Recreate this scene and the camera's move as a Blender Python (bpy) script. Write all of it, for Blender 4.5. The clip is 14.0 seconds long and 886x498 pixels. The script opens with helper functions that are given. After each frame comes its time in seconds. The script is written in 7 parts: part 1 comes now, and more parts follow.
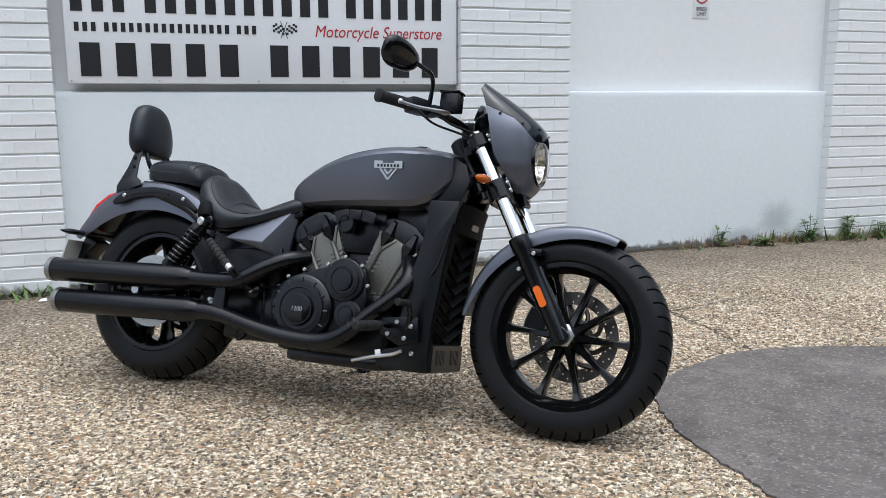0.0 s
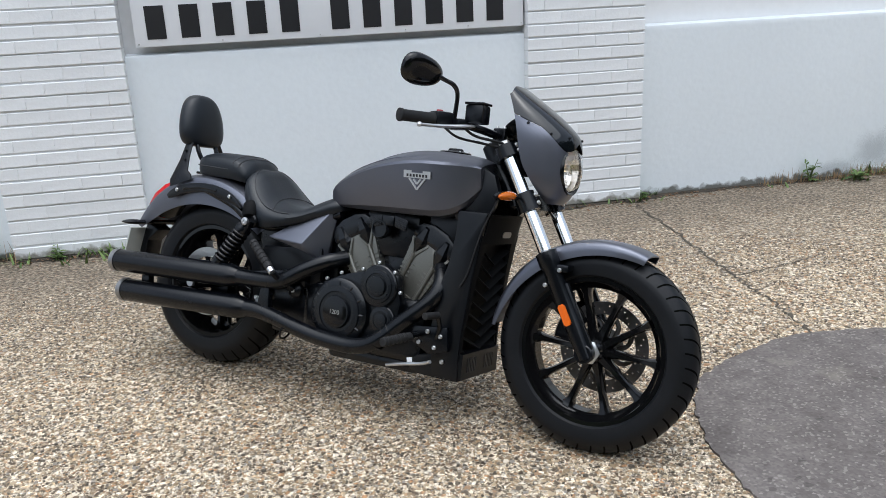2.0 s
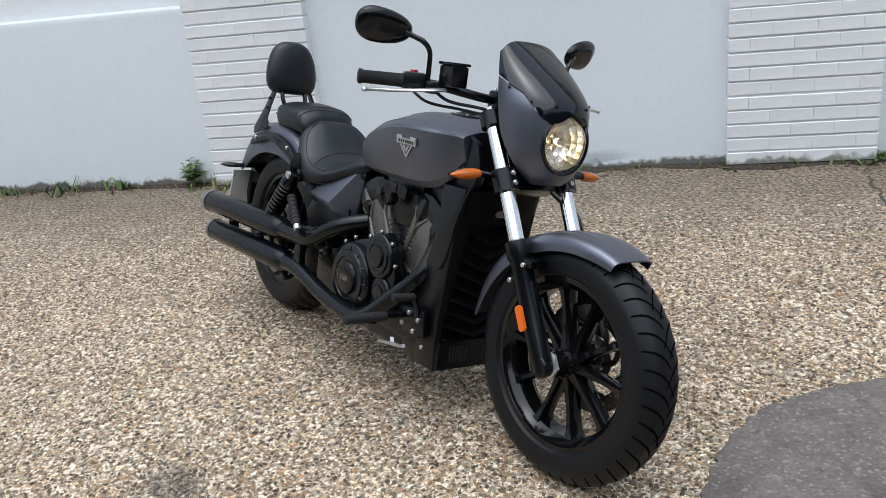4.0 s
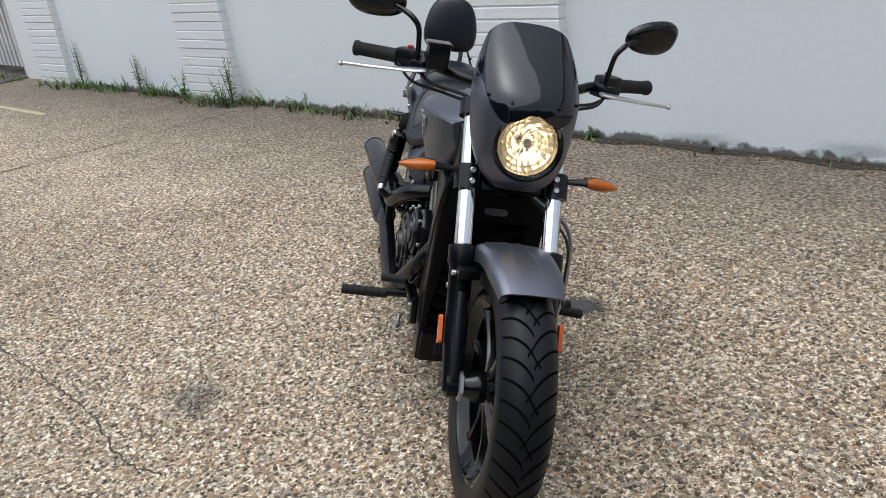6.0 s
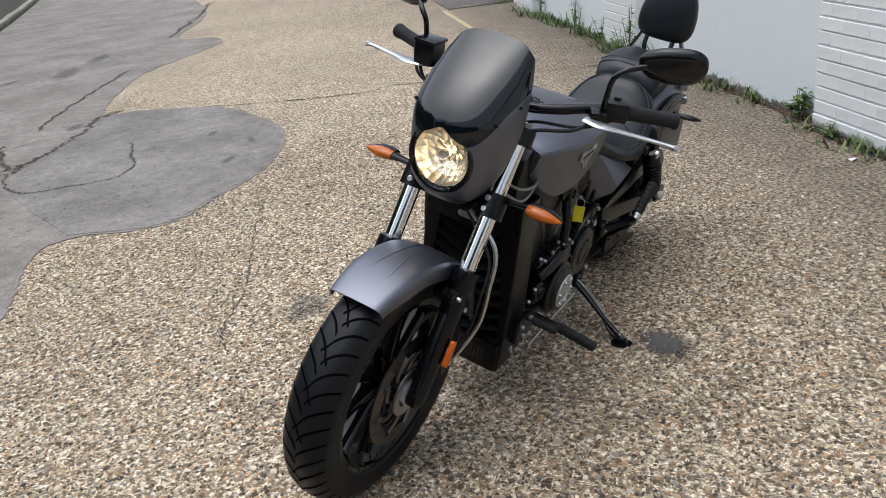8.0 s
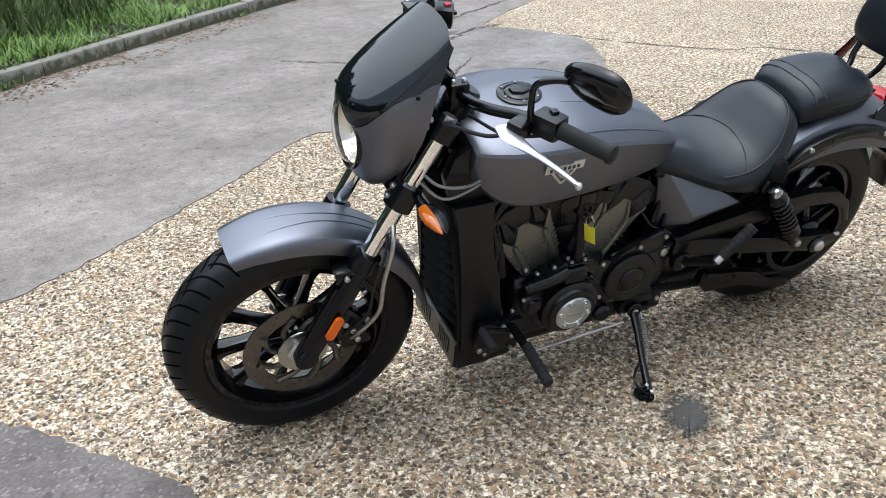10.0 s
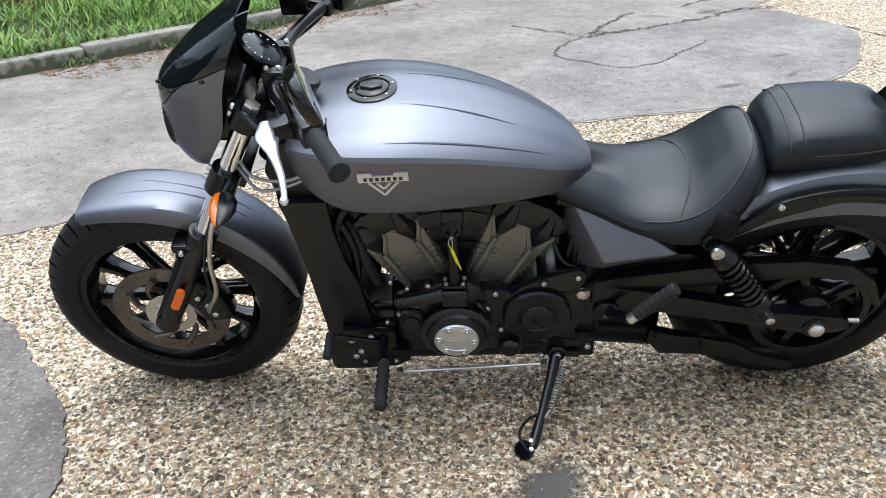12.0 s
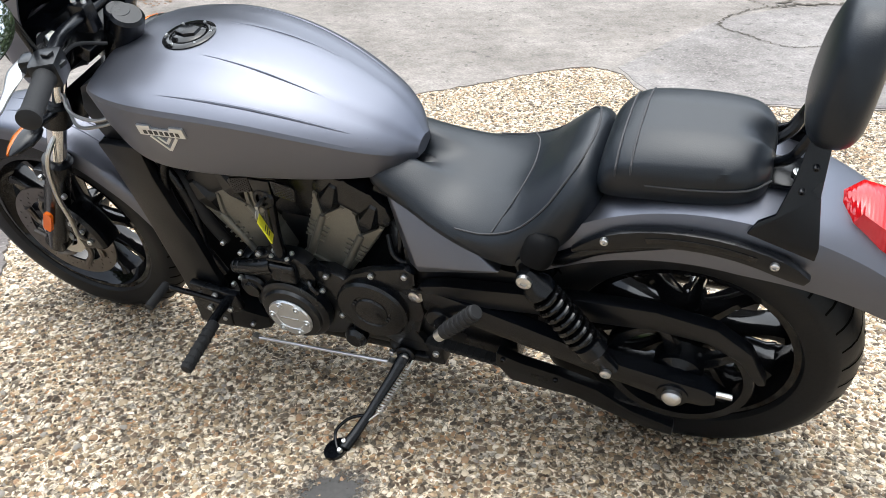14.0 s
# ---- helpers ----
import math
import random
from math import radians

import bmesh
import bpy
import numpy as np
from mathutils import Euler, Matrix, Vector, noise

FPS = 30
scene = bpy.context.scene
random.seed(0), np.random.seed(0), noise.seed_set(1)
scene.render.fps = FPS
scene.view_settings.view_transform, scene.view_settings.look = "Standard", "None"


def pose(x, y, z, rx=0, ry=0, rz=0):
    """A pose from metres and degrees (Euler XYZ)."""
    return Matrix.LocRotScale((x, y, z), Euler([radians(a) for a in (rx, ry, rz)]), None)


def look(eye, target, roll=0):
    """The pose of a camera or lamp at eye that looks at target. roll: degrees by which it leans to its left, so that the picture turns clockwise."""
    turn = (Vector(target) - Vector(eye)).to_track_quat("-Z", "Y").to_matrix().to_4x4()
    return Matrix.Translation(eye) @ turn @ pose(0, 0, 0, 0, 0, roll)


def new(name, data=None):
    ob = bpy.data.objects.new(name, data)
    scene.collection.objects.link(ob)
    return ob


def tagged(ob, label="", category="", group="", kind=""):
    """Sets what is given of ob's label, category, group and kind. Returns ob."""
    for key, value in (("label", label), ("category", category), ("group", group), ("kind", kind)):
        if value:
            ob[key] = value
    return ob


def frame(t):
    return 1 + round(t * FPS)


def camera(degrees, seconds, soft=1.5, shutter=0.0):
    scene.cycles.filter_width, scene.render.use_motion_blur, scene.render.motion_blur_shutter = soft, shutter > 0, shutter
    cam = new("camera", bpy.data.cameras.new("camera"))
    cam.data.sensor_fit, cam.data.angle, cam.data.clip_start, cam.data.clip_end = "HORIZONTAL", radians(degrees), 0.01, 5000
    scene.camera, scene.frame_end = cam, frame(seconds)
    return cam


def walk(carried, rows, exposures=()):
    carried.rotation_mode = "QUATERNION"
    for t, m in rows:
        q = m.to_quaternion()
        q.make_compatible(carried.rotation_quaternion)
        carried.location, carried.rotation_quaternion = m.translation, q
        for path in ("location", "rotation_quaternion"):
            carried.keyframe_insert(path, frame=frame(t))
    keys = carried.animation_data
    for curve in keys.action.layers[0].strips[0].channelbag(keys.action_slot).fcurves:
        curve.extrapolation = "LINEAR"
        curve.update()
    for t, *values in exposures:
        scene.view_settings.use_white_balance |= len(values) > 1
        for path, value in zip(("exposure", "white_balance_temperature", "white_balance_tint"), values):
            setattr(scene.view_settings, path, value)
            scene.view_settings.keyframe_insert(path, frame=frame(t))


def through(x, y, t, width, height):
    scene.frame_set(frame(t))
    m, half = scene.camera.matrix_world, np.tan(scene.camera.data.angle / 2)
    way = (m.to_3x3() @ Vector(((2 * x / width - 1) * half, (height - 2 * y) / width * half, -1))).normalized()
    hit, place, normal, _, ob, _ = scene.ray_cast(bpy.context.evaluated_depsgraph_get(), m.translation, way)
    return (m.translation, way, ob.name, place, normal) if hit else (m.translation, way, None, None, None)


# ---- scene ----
cam = camera(55.1, 14.0, soft=0.5)
PATH = [
    (0, (2.264, -2.612, 1.062), (1.484, -0.804, 0.714), -0.2),
    (0.5, (2.238, -2.586, 1.221), (1.453, -0.797, 0.793), -0.3),
    (1, (2.22, -2.573, 1.355), (1.412, -0.815, 0.849), -0.7),
    (1.5, (2.274, -2.546, 1.453), (1.402, -0.839, 0.881), -1.4),
    (2, (2.461, -2.405, 1.475), (1.478, -0.776, 0.857), -2.6),
    (2.5, (2.602, -2.209, 1.473), (1.476, -0.69, 0.822), -3.9),
    (3, (2.745, -1.945, 1.475), (1.462, -0.567, 0.799), -5.0),
    (3.2, (2.819, -1.844, 1.472), (1.476, -0.531, 0.784), -5.4),
    (5.3, (3.35, -0.646, 1.412), (1.558, -0.192, 0.649), -7.3),
    (5.5, (3.359, -0.542, 1.402), (1.545, -0.181, 0.639), -7.4),
    (6, (3.344, -0.202, 1.414), (1.496, -0.125, 0.653), -7.8),
    (6.5, (3.354, 0.162, 1.4), (1.517, -0.061, 0.642), -7.9),
    (7, (3.277, 0.509, 1.38), (1.499, -0.009, 0.625), -7.6),
    (7.5, (3.145, 0.838, 1.402), (1.473, 0.044, 0.646), -7.0),
    (8, (3.013, 1.167, 1.404), (1.489, 0.118, 0.644), -6.1),
    (8.2, (2.949, 1.271, 1.405), (1.495, 0.128, 0.642), -5.6),
    (10.3, (1.714, 1.928, 1.393), (1.175, 0.2, 0.543), -2.9),
    (10.5, (1.569, 1.958, 1.383), (1.117, 0.208, 0.527), -3.1),
    (11, (1.273, 1.997, 1.378), (1.02, 0.213, 0.511), -3.0),
    (11.5, (1.004, 1.941, 1.372), (0.938, 0.143, 0.498), -2.9),
    (12, (0.763, 1.886, 1.369), (0.879, 0.095, 0.487), -2.8),
    (12.5, (0.507, 1.86, 1.365), (0.787, 0.092, 0.472), -2.8),
    (13, (0.313, 1.757, 1.349), (0.741, 0.031, 0.433), -2.6),
    (13.5, (0.127, 1.624, 1.344), (0.687, -0.047, 0.397), -2.1),
    (14, (-0.105, 1.472, 1.323), (0.579, -0.134, 0.347), -1.5),
]
EXPOSURE = [(0.0, 0.50, 5950, 7), (3.0, 0.48, 5950, 7), (6.5, 0.25, 6050, 8), (8.0, 0.32, 6100, 8), (10.5, 0.97, 5850, 5), (12.5, 1.20, 5950, 5), (14.0, 1.38, 6150, 6)]
walk(cam, [(t, look(e, g, r)) for t, e, g, r in PATH], EXPOSURE)

# ---------------------------------------------------------------- sky and sun (overcast)
world = bpy.data.worlds.new("overcast_sky")
scene.world = world
world.use_nodes = True
wn, wl = world.node_tree.nodes, world.node_tree.links
sky = wn.new("ShaderNodeTexSky")
sky.sky_type = "NISHITA"
sky.sun_disc = False
sky.sun_elevation, sky.sun_rotation = radians(86), radians(160)
sky.air_density, sky.dust_density, sky.ozone_density = 1.0, 4.0, 1.0
grey = wn.new("ShaderNodeHueSaturation")
grey.inputs["Saturation"].default_value = 0.45
wl.new(sky.outputs[0], grey.inputs["Color"])
wl.new(grey.outputs[0], wn["Background"].inputs["Color"])
wn["Background"].inputs["Strength"].default_value = 0.15
sun_data = bpy.data.lights.new("sun", "SUN")
sun_data.energy, sun_data.angle, sun_data.color = 1.7, radians(96), (1.0, 0.99, 0.98)
sun = new("sun", sun_data)
sun.matrix_world = look((2.3, -2.3, 9), (0.8, 0.3, 0))


# ---------------------------------------------------------------- materials
def nodes_of(m):
    m.use_nodes = True
    return m.node_tree.nodes, m.node_tree.links, m.node_tree.nodes["Principled BSDF"]


def surface(name, colour, rough=0.5, metal=0.0, vary=0.12, grain=60.0, patch=4.0, bump=0.1, depth=0.001,
            rough_vary=0.08, coat=0.0, random=0.0, spec=0.5):
    """A procedural surface: grain and larger stains vary colour, roughness and relief."""
    m = bpy.data.materials.new(name)
    n, l, b = nodes_of(m)
    tc = n.new("ShaderNodeTexCoord")
    fine, large = n.new("ShaderNodeTexNoise"), n.new("ShaderNodeTexNoise")
    fine.inputs["Scale"].default_value, large.inputs["Scale"].default_value = grain, patch
    fine.inputs["Detail"].default_value = large.inputs["Detail"].default_value = 5
    for t in (fine, large):
        l.new(tc.outputs["Object"], t.inputs["Vector"])
    mix = n.new("ShaderNodeMath")
    mix.operation = "ADD"
    l.new(fine.outputs["Fac"], mix.inputs[0])
    l.new(large.outputs["Fac"], mix.inputs[1])
    span = n.new("ShaderNodeMapRange")
    span.inputs["From Min"].default_value, span.inputs["From Max"].default_value = 0.6, 1.4
    span.inputs["To Min"].default_value, span.inputs["To Max"].default_value = 1 - vary, 1 + vary
    l.new(mix.outputs[0], span.inputs["Value"])
    tint = n.new("ShaderNodeMix")
    tint.data_type, tint.blend_type = "RGBA", "MULTIPLY"
    tint.inputs["Factor"].default_value = 1
    tint.inputs["A"].default_value = (*colour, 1)
    l.new(span.outputs[0], tint.inputs["B"])
    out = tint.outputs["Result"]
    if random:
        info, r2, t2 = n.new("ShaderNodeObjectInfo"), n.new("ShaderNodeMapRange"), n.new("ShaderNodeMix")
        r2.inputs["To Min"].default_value, r2.inputs["To Max"].default_value = 1 - random, 1 + random
        t2.data_type, t2.blend_type = "RGBA", "MULTIPLY"
        t2.inputs["Factor"].default_value = 1
        l.new(info.outputs["Random"], r2.inputs["Value"])
        l.new(out, t2.inputs["A"])
        l.new(r2.outputs[0], t2.inputs["B"])
        out = t2.outputs["Result"]
    l.new(out, b.inputs["Base Color"])
    rr = n.new("ShaderNodeMapRange")
    rr.inputs["To Min"].default_value, rr.inputs["To Max"].default_value = max(rough - rough_vary, 0.02), min(rough + rough_vary, 1)
    l.new(large.outputs["Fac"], rr.inputs["Value"])
    l.new(rr.outputs[0], b.inputs["Roughness"])
    b.inputs["Metallic"].default_value = metal
    b.inputs["Coat Weight"].default_value = coat
    b.inputs["Specular IOR Level"].default_value = spec
    b.inputs["Coat Roughness"].default_value = 0.08
    if bump:
        bp = n.new("ShaderNodeBump")
        bp.inputs["Strength"].default_value, bp.inputs["Distance"].default_value = bump, depth
        l.new(fine.outputs["Fac"], bp.inputs["Height"])
        l.new(bp.outputs[0], b.inputs["Normal"])
    return m


def ramp(n, stops, constant=False):
    r = n.new("ShaderNodeValToRGB")
    e = r.color_ramp.elements
    while len(e) < len(stops):
        e.new(0.5)
    for el, (p, c) in zip(e, stops):
        el.position, el.color = p, (*c, 1)
    if constant:
        r.color_ramp.interpolation = "CONSTANT"
    return r


def node(n, kind, **values):
    """A node with its inputs set by name (underscores for spaces)."""
    x = n.new(kind)
    for k, v in values.items():
        x.inputs[k.replace("_", " ")].default_value = v
    return x


def maths(n, l, op, a, b, c=None):
    x = n.new("ShaderNodeMath")
    x.operation = op
    for i, v in enumerate((a, b, c)):
        if v is None:
            continue
        if isinstance(v, (int, float)):
            x.inputs[i].default_value = v
        else:
            l.new(v, x.inputs[i])
    return x.outputs[0]


def span(n, l, value, a, b, c=0.0, d=1.0):
    x = node(n, "ShaderNodeMapRange", From_Min=a, From_Max=b, To_Min=c, To_Max=d)
    l.new(value, x.inputs["Value"])
    return x.outputs[0]


def blend(n, l, fac, a, b, kind="MIX"):
    x = n.new("ShaderNodeMix")
    x.data_type, x.blend_type = "RGBA", kind
    for key, v in (("Factor", fac), ("A", a), ("B", b)):
        if isinstance(v, (int, float)):
            x.inputs[key].default_value = v
        elif isinstance(v, tuple):
            x.inputs[key].default_value = (*v, 1)
        else:
            l.new(v, x.inputs[key])
    return x.outputs["Result"]


def aggregate_concrete():
    """Worn exposed-aggregate concrete: brown and cream pebbles of many sizes in pale sandy cement, smoother along the wall."""
    m = bpy.data.materials.new("exposed_aggregate_concrete")
    n, l, b = nodes_of(m)
    co = n.new("ShaderNodeTexCoord").outputs["Object"]
    warp = node(n, "ShaderNodeTexNoise", Scale=45.0, Detail=3.0)
    l.new(co, warp.inputs["Vector"])
    bent = blend(n, l, 0.011, co, warp.outputs["Color"], "ADD")

    def cells(scale, feature="F1"):
        v = node(n, "ShaderNodeTexVoronoi", Scale=scale)
        v.voronoi_dimensions, v.feature = "2D", feature
        l.new(bent, v.inputs["Vector"])
        return v

    def cloud(scale, detail=6.0):
        v = node(n, "ShaderNodeTexNoise", Scale=scale, Detail=detail)
        l.new(co, v.inputs["Vector"])
        return v.outputs["Fac"]

    big, rim = cells(62.0), cells(62.0, "DISTANCE_TO_EDGE")
    fine = cells(190.0)
    pick, pick2 = n.new("ShaderNodeSeparateColor"), n.new("ShaderNodeSeparateColor")
    l.new(big.outputs["Color"], pick.inputs[0])
    l.new(fine.outputs["Color"], pick2.inputs[0])
    sand, stain, area = cloud(330.0), cloud(2.4), cloud(0.55)
    # sandy cement: grains of cream, tan and a few dark ones
    grains = ramp(n, [(0.0, (0.07, 0.055, 0.04)), (0.18, (0.24, 0.195, 0.14)), (0.38, (0.42, 0.36, 0.275)), (0.64, (0.58, 0.515, 0.415)), (0.88, (0.72, 0.655, 0.55))], True)
    l.new(pick2.outputs[1], grains.inputs["Fac"])
    cement = blend(n, l, 0.22, grains.outputs["Color"], (0.48, 0.415, 0.32))
    cement = blend(n, l, 1.0, cement, span(n, l, sand, 0.3, 0.7, 0.74, 1.22), "MULTIPLY")
    tones = ramp(n, [(0.0, (0.075, 0.052, 0.035)), (0.16, (0.27, 0.185, 0.11)), (0.32, (0.15, 0.11, 0.078)), (0.46, (0.38, 0.29, 0.19)), (0.60, (0.60, 0.53, 0.43)),
                     (0.72, (0.33, 0.19, 0.10)), (0.80, (0.28, 0.255, 0.225)), (0.90, (0.60, 0.555, 0.48))], True)
    l.new(pick.outputs[0], tones.inputs["Fac"])
    # each pebble shows more or less of itself above the cement
    least = span(n, l, pick.outputs[2], 0.0, 1.0, 0.04, 0.30)
    pebble = span(n, l, maths(n, l, "SUBTRACT", rim.outputs["Distance"], least), 0.0, 0.05)
    bare = maths(n, l, "MULTIPLY", pebble, span(n, l, stain, 0.28, 0.5, 0.72, 1.0))
    col = blend(n, l, bare, cement, tones.outputs["Color"])
    # contact shadow round each pebble, painted into the colour as a dark ring
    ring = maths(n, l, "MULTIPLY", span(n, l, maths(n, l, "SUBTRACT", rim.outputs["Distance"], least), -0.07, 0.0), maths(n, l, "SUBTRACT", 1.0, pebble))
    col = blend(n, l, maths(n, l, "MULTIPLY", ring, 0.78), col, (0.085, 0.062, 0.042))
    # trowelled, dirtier strip beside the wall
    sx = n.new("ShaderNodeSeparateXYZ")
    l.new(co, sx.inputs[0])
    along = maths(n, l, "MULTIPLY_ADD", sx.outputs[0], -math.sin(radians(42.3)), -2.15 * math.sin(radians(42.3)) - 0.245 * math.cos(radians(42.3)))
    off = maths(n, l, "MULTIPLY_ADD", sx.outputs[1], math.cos(radians(42.3)), along)
    strip = span(n, l, maths(n, l, "MULTIPLY_ADD", area, 1.4, off), -0.95, 0.30, 0.0, 0.76)
    trowel = ramp(n, [(0.3, (0.085, 0.072, 0.058)), (0.7, (0.21, 0.18, 0.145))])
    l.new(sand, trowel.inputs["Fac"])
    # raked grooves that run along the wall
    rake = n.new("ShaderNodeMath")
    rake.operation = "SINE"
    l.new(maths(n, l, "MULTIPLY_ADD", off, 150.0, maths(n, l, "MULTIPLY", cloud(3.0), 26.0)), rake.inputs[0])
    zone = maths(n, l, "MULTIPLY", span(n, l, off, -2.9, -2.2), span(n, l, stain, 0.42, 0.62))
    groove = maths(n, l, "MULTIPLY", span(n, l, rake.outputs[0], 0.1, 0.9), zone)
    col = blend(n, l, strip, col, trowel.outputs["Color"])
    col = blend(n, l, maths(n, l, "MULTIPLY", groove, 0.48), col, (0.075, 0.06, 0.046))
    col = blend(n, l, 1.0, col, span(n, l, area, 0.3, 0.7, 0.86, 1.12), "MULTIPLY")
    col = blend(n, l, 1.0, col, span(n, l, cloud(7.0), 0.3, 0.7, 0.86, 1.12), "MULTIPLY")
    col = blend(n, l, 1.0, col, span(n, l, cloud(52.0, 4.0), 0.38, 0.62, 0.46, 1.50), "MULTIPLY")
    col = blend(n, l, 1.0, col, (1.04, 1.0, 0.94), "MULTIPLY")
    l.new(col, b.inputs["Base Color"])
    b.inputs["Roughness"].default_value = 0.85
    b.inputs["Specular IOR Level"].default_value = 0.3
    bp = node(n, "ShaderNodeBump", Strength=0.55, Distance=0.005)
    l.new(bare, bp.inputs["Height"])
    bp2 = node(n, "ShaderNodeBump", Strength=0.4, Distance=0.002)
    l.new(sand, bp2.inputs["Height"])
    l.new(bp.outputs[0], bp2.inputs["Normal"])
    l.new(bp2.outputs[0], b.inputs["Normal"])
    return m


def asphalt(name, dark, light, speck):
    """Worn asphalt: stone chips of many greys, pale dust in hollows, scattered bright chips."""
    m = bpy.data.materials.new(name)
    n, l, b = nodes_of(m)
    co = n.new("ShaderNodeTexCoord").outputs["Object"]

    def cloud(scale, detail=6.0):
        v = node(n, "ShaderNodeTexNoise", Scale=scale, Detail=detail)
        l.new(co, v.inputs["Vector"])
        return v.outputs["Fac"]

    def pick(scale):
        v, s = node(n, "ShaderNodeTexVoronoi", Scale=scale), n.new("ShaderNodeSeparateColor")
        v.voronoi_dimensions = "2D"
        l.new(co, v.inputs["Vector"])
        l.new(v.outputs["Color"], s.inputs[0])
        return s

    base = ramp(n, [(0.34, dark), (0.66, light)])
    l.new(cloud(1.7, 8.0), base.inputs["Fac"])
    chips, rare = pick(120.0), pick(46.0)
    col = blend(n, l, 1.0, base.outputs["Color"], span(n, l, chips.outputs[0], 0.0, 1.0, 0.82, 1.18), "MULTIPLY")
    col = blend(n, l, 1.0, col, span(n, l, cloud(11.0, 7.0), 0.32, 0.68, 0.84, 1.16), "MULTIPLY")
    col = blend(n, l, span(n, l, chips.outputs[1], 0.90, 0.93, 0.0, speck), col, (0.40, 0.375, 0.34))
    col = blend(n, l, span(n, l, rare.outputs[1], 0.982, 0.986, 0.0, 0.4), col, (0.035, 0.032, 0.03))
    col = blend(n, l, span(n, l, cloud(3.2, 9.0), 0.60, 0.72, 0.0, 0.5), col, (0.23, 0.205, 0.175))
    l.new(col, b.inputs["Base Color"])
    b.inputs["Roughness"].default_value = 0.88
    b.inputs["Specular IOR Level"].default_value = 0.3
    bp = node(n, "ShaderNodeBump", Strength=0.35, Distance=0.003)
    l.new(chips.outputs[2], bp.inputs["Height"])
    l.new(bp.outputs[0], b.inputs["Normal"])
    return m


def masonry_paint(name, colour, grime, rough, grain, foot):
    """Old white masonry paint, grimed in blotches; foot: how high splashes and algae reach, in metres."""
    m = surface(name, colour, rough, vary=0.03, grain=grain, patch=1.2, bump=0.5, depth=0.003, random=0.03)
    n, l, b = nodes_of(m)
    old = b.inputs["Base Color"].links[0].from_socket
    tc, sp, sx = n.new("ShaderNodeTexCoord"), n.new("ShaderNodeTexNoise"), n.new("ShaderNodeSeparateXYZ")
    geo = n.new("ShaderNodeNewGeometry")
    sp.inputs["Scale"].default_value, sp.inputs["Detail"].default_value = 14, 8
    l.new(geo.outputs["Position"], sp.inputs["Vector"])
    l.new(geo.outputs["Position"], sx.inputs[0])
    h = n.new("ShaderNodeMapRange")
    h.inputs["From Min"].default_value, h.inputs["From Max"].default_value = 0.0, foot
    h.inputs["To Min"].default_value, h.inputs["To Max"].default_value = 0.42, -0.26
    l.new(sx.outputs[2], h.inputs["Value"])
    add = n.new("ShaderNodeMath")
    l.new(sp.outputs["Fac"], add.inputs[0])
    l.new(h.outputs[0], add.inputs[1])
    k = n.new("ShaderNodeMapRange")
    k.inputs["From Min"].default_value, k.inputs["From Max"].default_value = 0.52, 0.72
    k.inputs["To Max"].default_value = 0.9
    l.new(add.outputs[0], k.inputs["Value"])
    mx = n.new("ShaderNodeMix")
    mx.data_type = "RGBA"
    mx.inputs["B"].default_value = (*grime, 1)
    l.new(k.outputs[0], mx.inputs["Factor"])
    l.new(old, mx.inputs["A"])
    l.new(mx.outputs["Result"], b.inputs["Base Color"])
    return m


def lens(name, colour, rough=0.08, through=0.5):
    m = bpy.data.materials.new(name)
    n, l, b = nodes_of(m)
    b.inputs["Base Color"].default_value = (*colour, 1)
    b.inputs["Roughness"].default_value = rough
    b.inputs["Transmission Weight"].default_value = through
    b.inputs["IOR"].default_value = 1.5
    w = n.new("ShaderNodeTexWave")
    w.inputs["Scale"].default_value = 45
    tc = n.new("ShaderNodeTexCoord")
    l.new(tc.outputs["Object"], w.inputs["Vector"])
    bp = n.new("ShaderNodeBump")
    bp.inputs["Strength"].default_value, bp.inputs["Distance"].default_value = 0.25, 0.001
    l.new(w.outputs["Fac"], bp.inputs["Height"])
    l.new(bp.outputs[0], b.inputs["Normal"])
    return m


def oil_stain(name, most):
    """Oil soaked into the concrete: thins out towards its rim in an uneven way."""
    m = surface(name, (0.075, 0.072, 0.069), 0.7, vary=0.3, grain=90)
    n, l, b = nodes_of(m)
    at = n.new("ShaderNodeAttribute")
    at.attribute_name = "soak"
    g = node(n, "ShaderNodeTexNoise", Scale=120.0, Detail=5.0)
    l.new(n.new("ShaderNodeTexCoord").outputs["Object"], g.inputs["Vector"])
    l.new(span(n, l, maths(n, l, "MULTIPLY_ADD", g.outputs["Fac"], 0.9, at.outputs["Fac"]), 0.5, 1.05, 0.0, most), b.inputs["Alpha"])
    return m


def leaf_green(name, c0, c1):
    m = bpy.data.materials.new(name)
    n, l, b = nodes_of(m)
    geo = n.new("ShaderNodeNewGeometry")
    r = ramp(n, [(0.0, c0), (1.0, c1)])
    l.new(geo.outputs["Random Per Island"], r.inputs["Fac"])
    l.new(r.outputs["Color"], b.inputs["Base Color"])
    b.inputs["Roughness"].default_value = 0.6
    b.inputs["Subsurface Weight"].default_value = 0.0
    return m


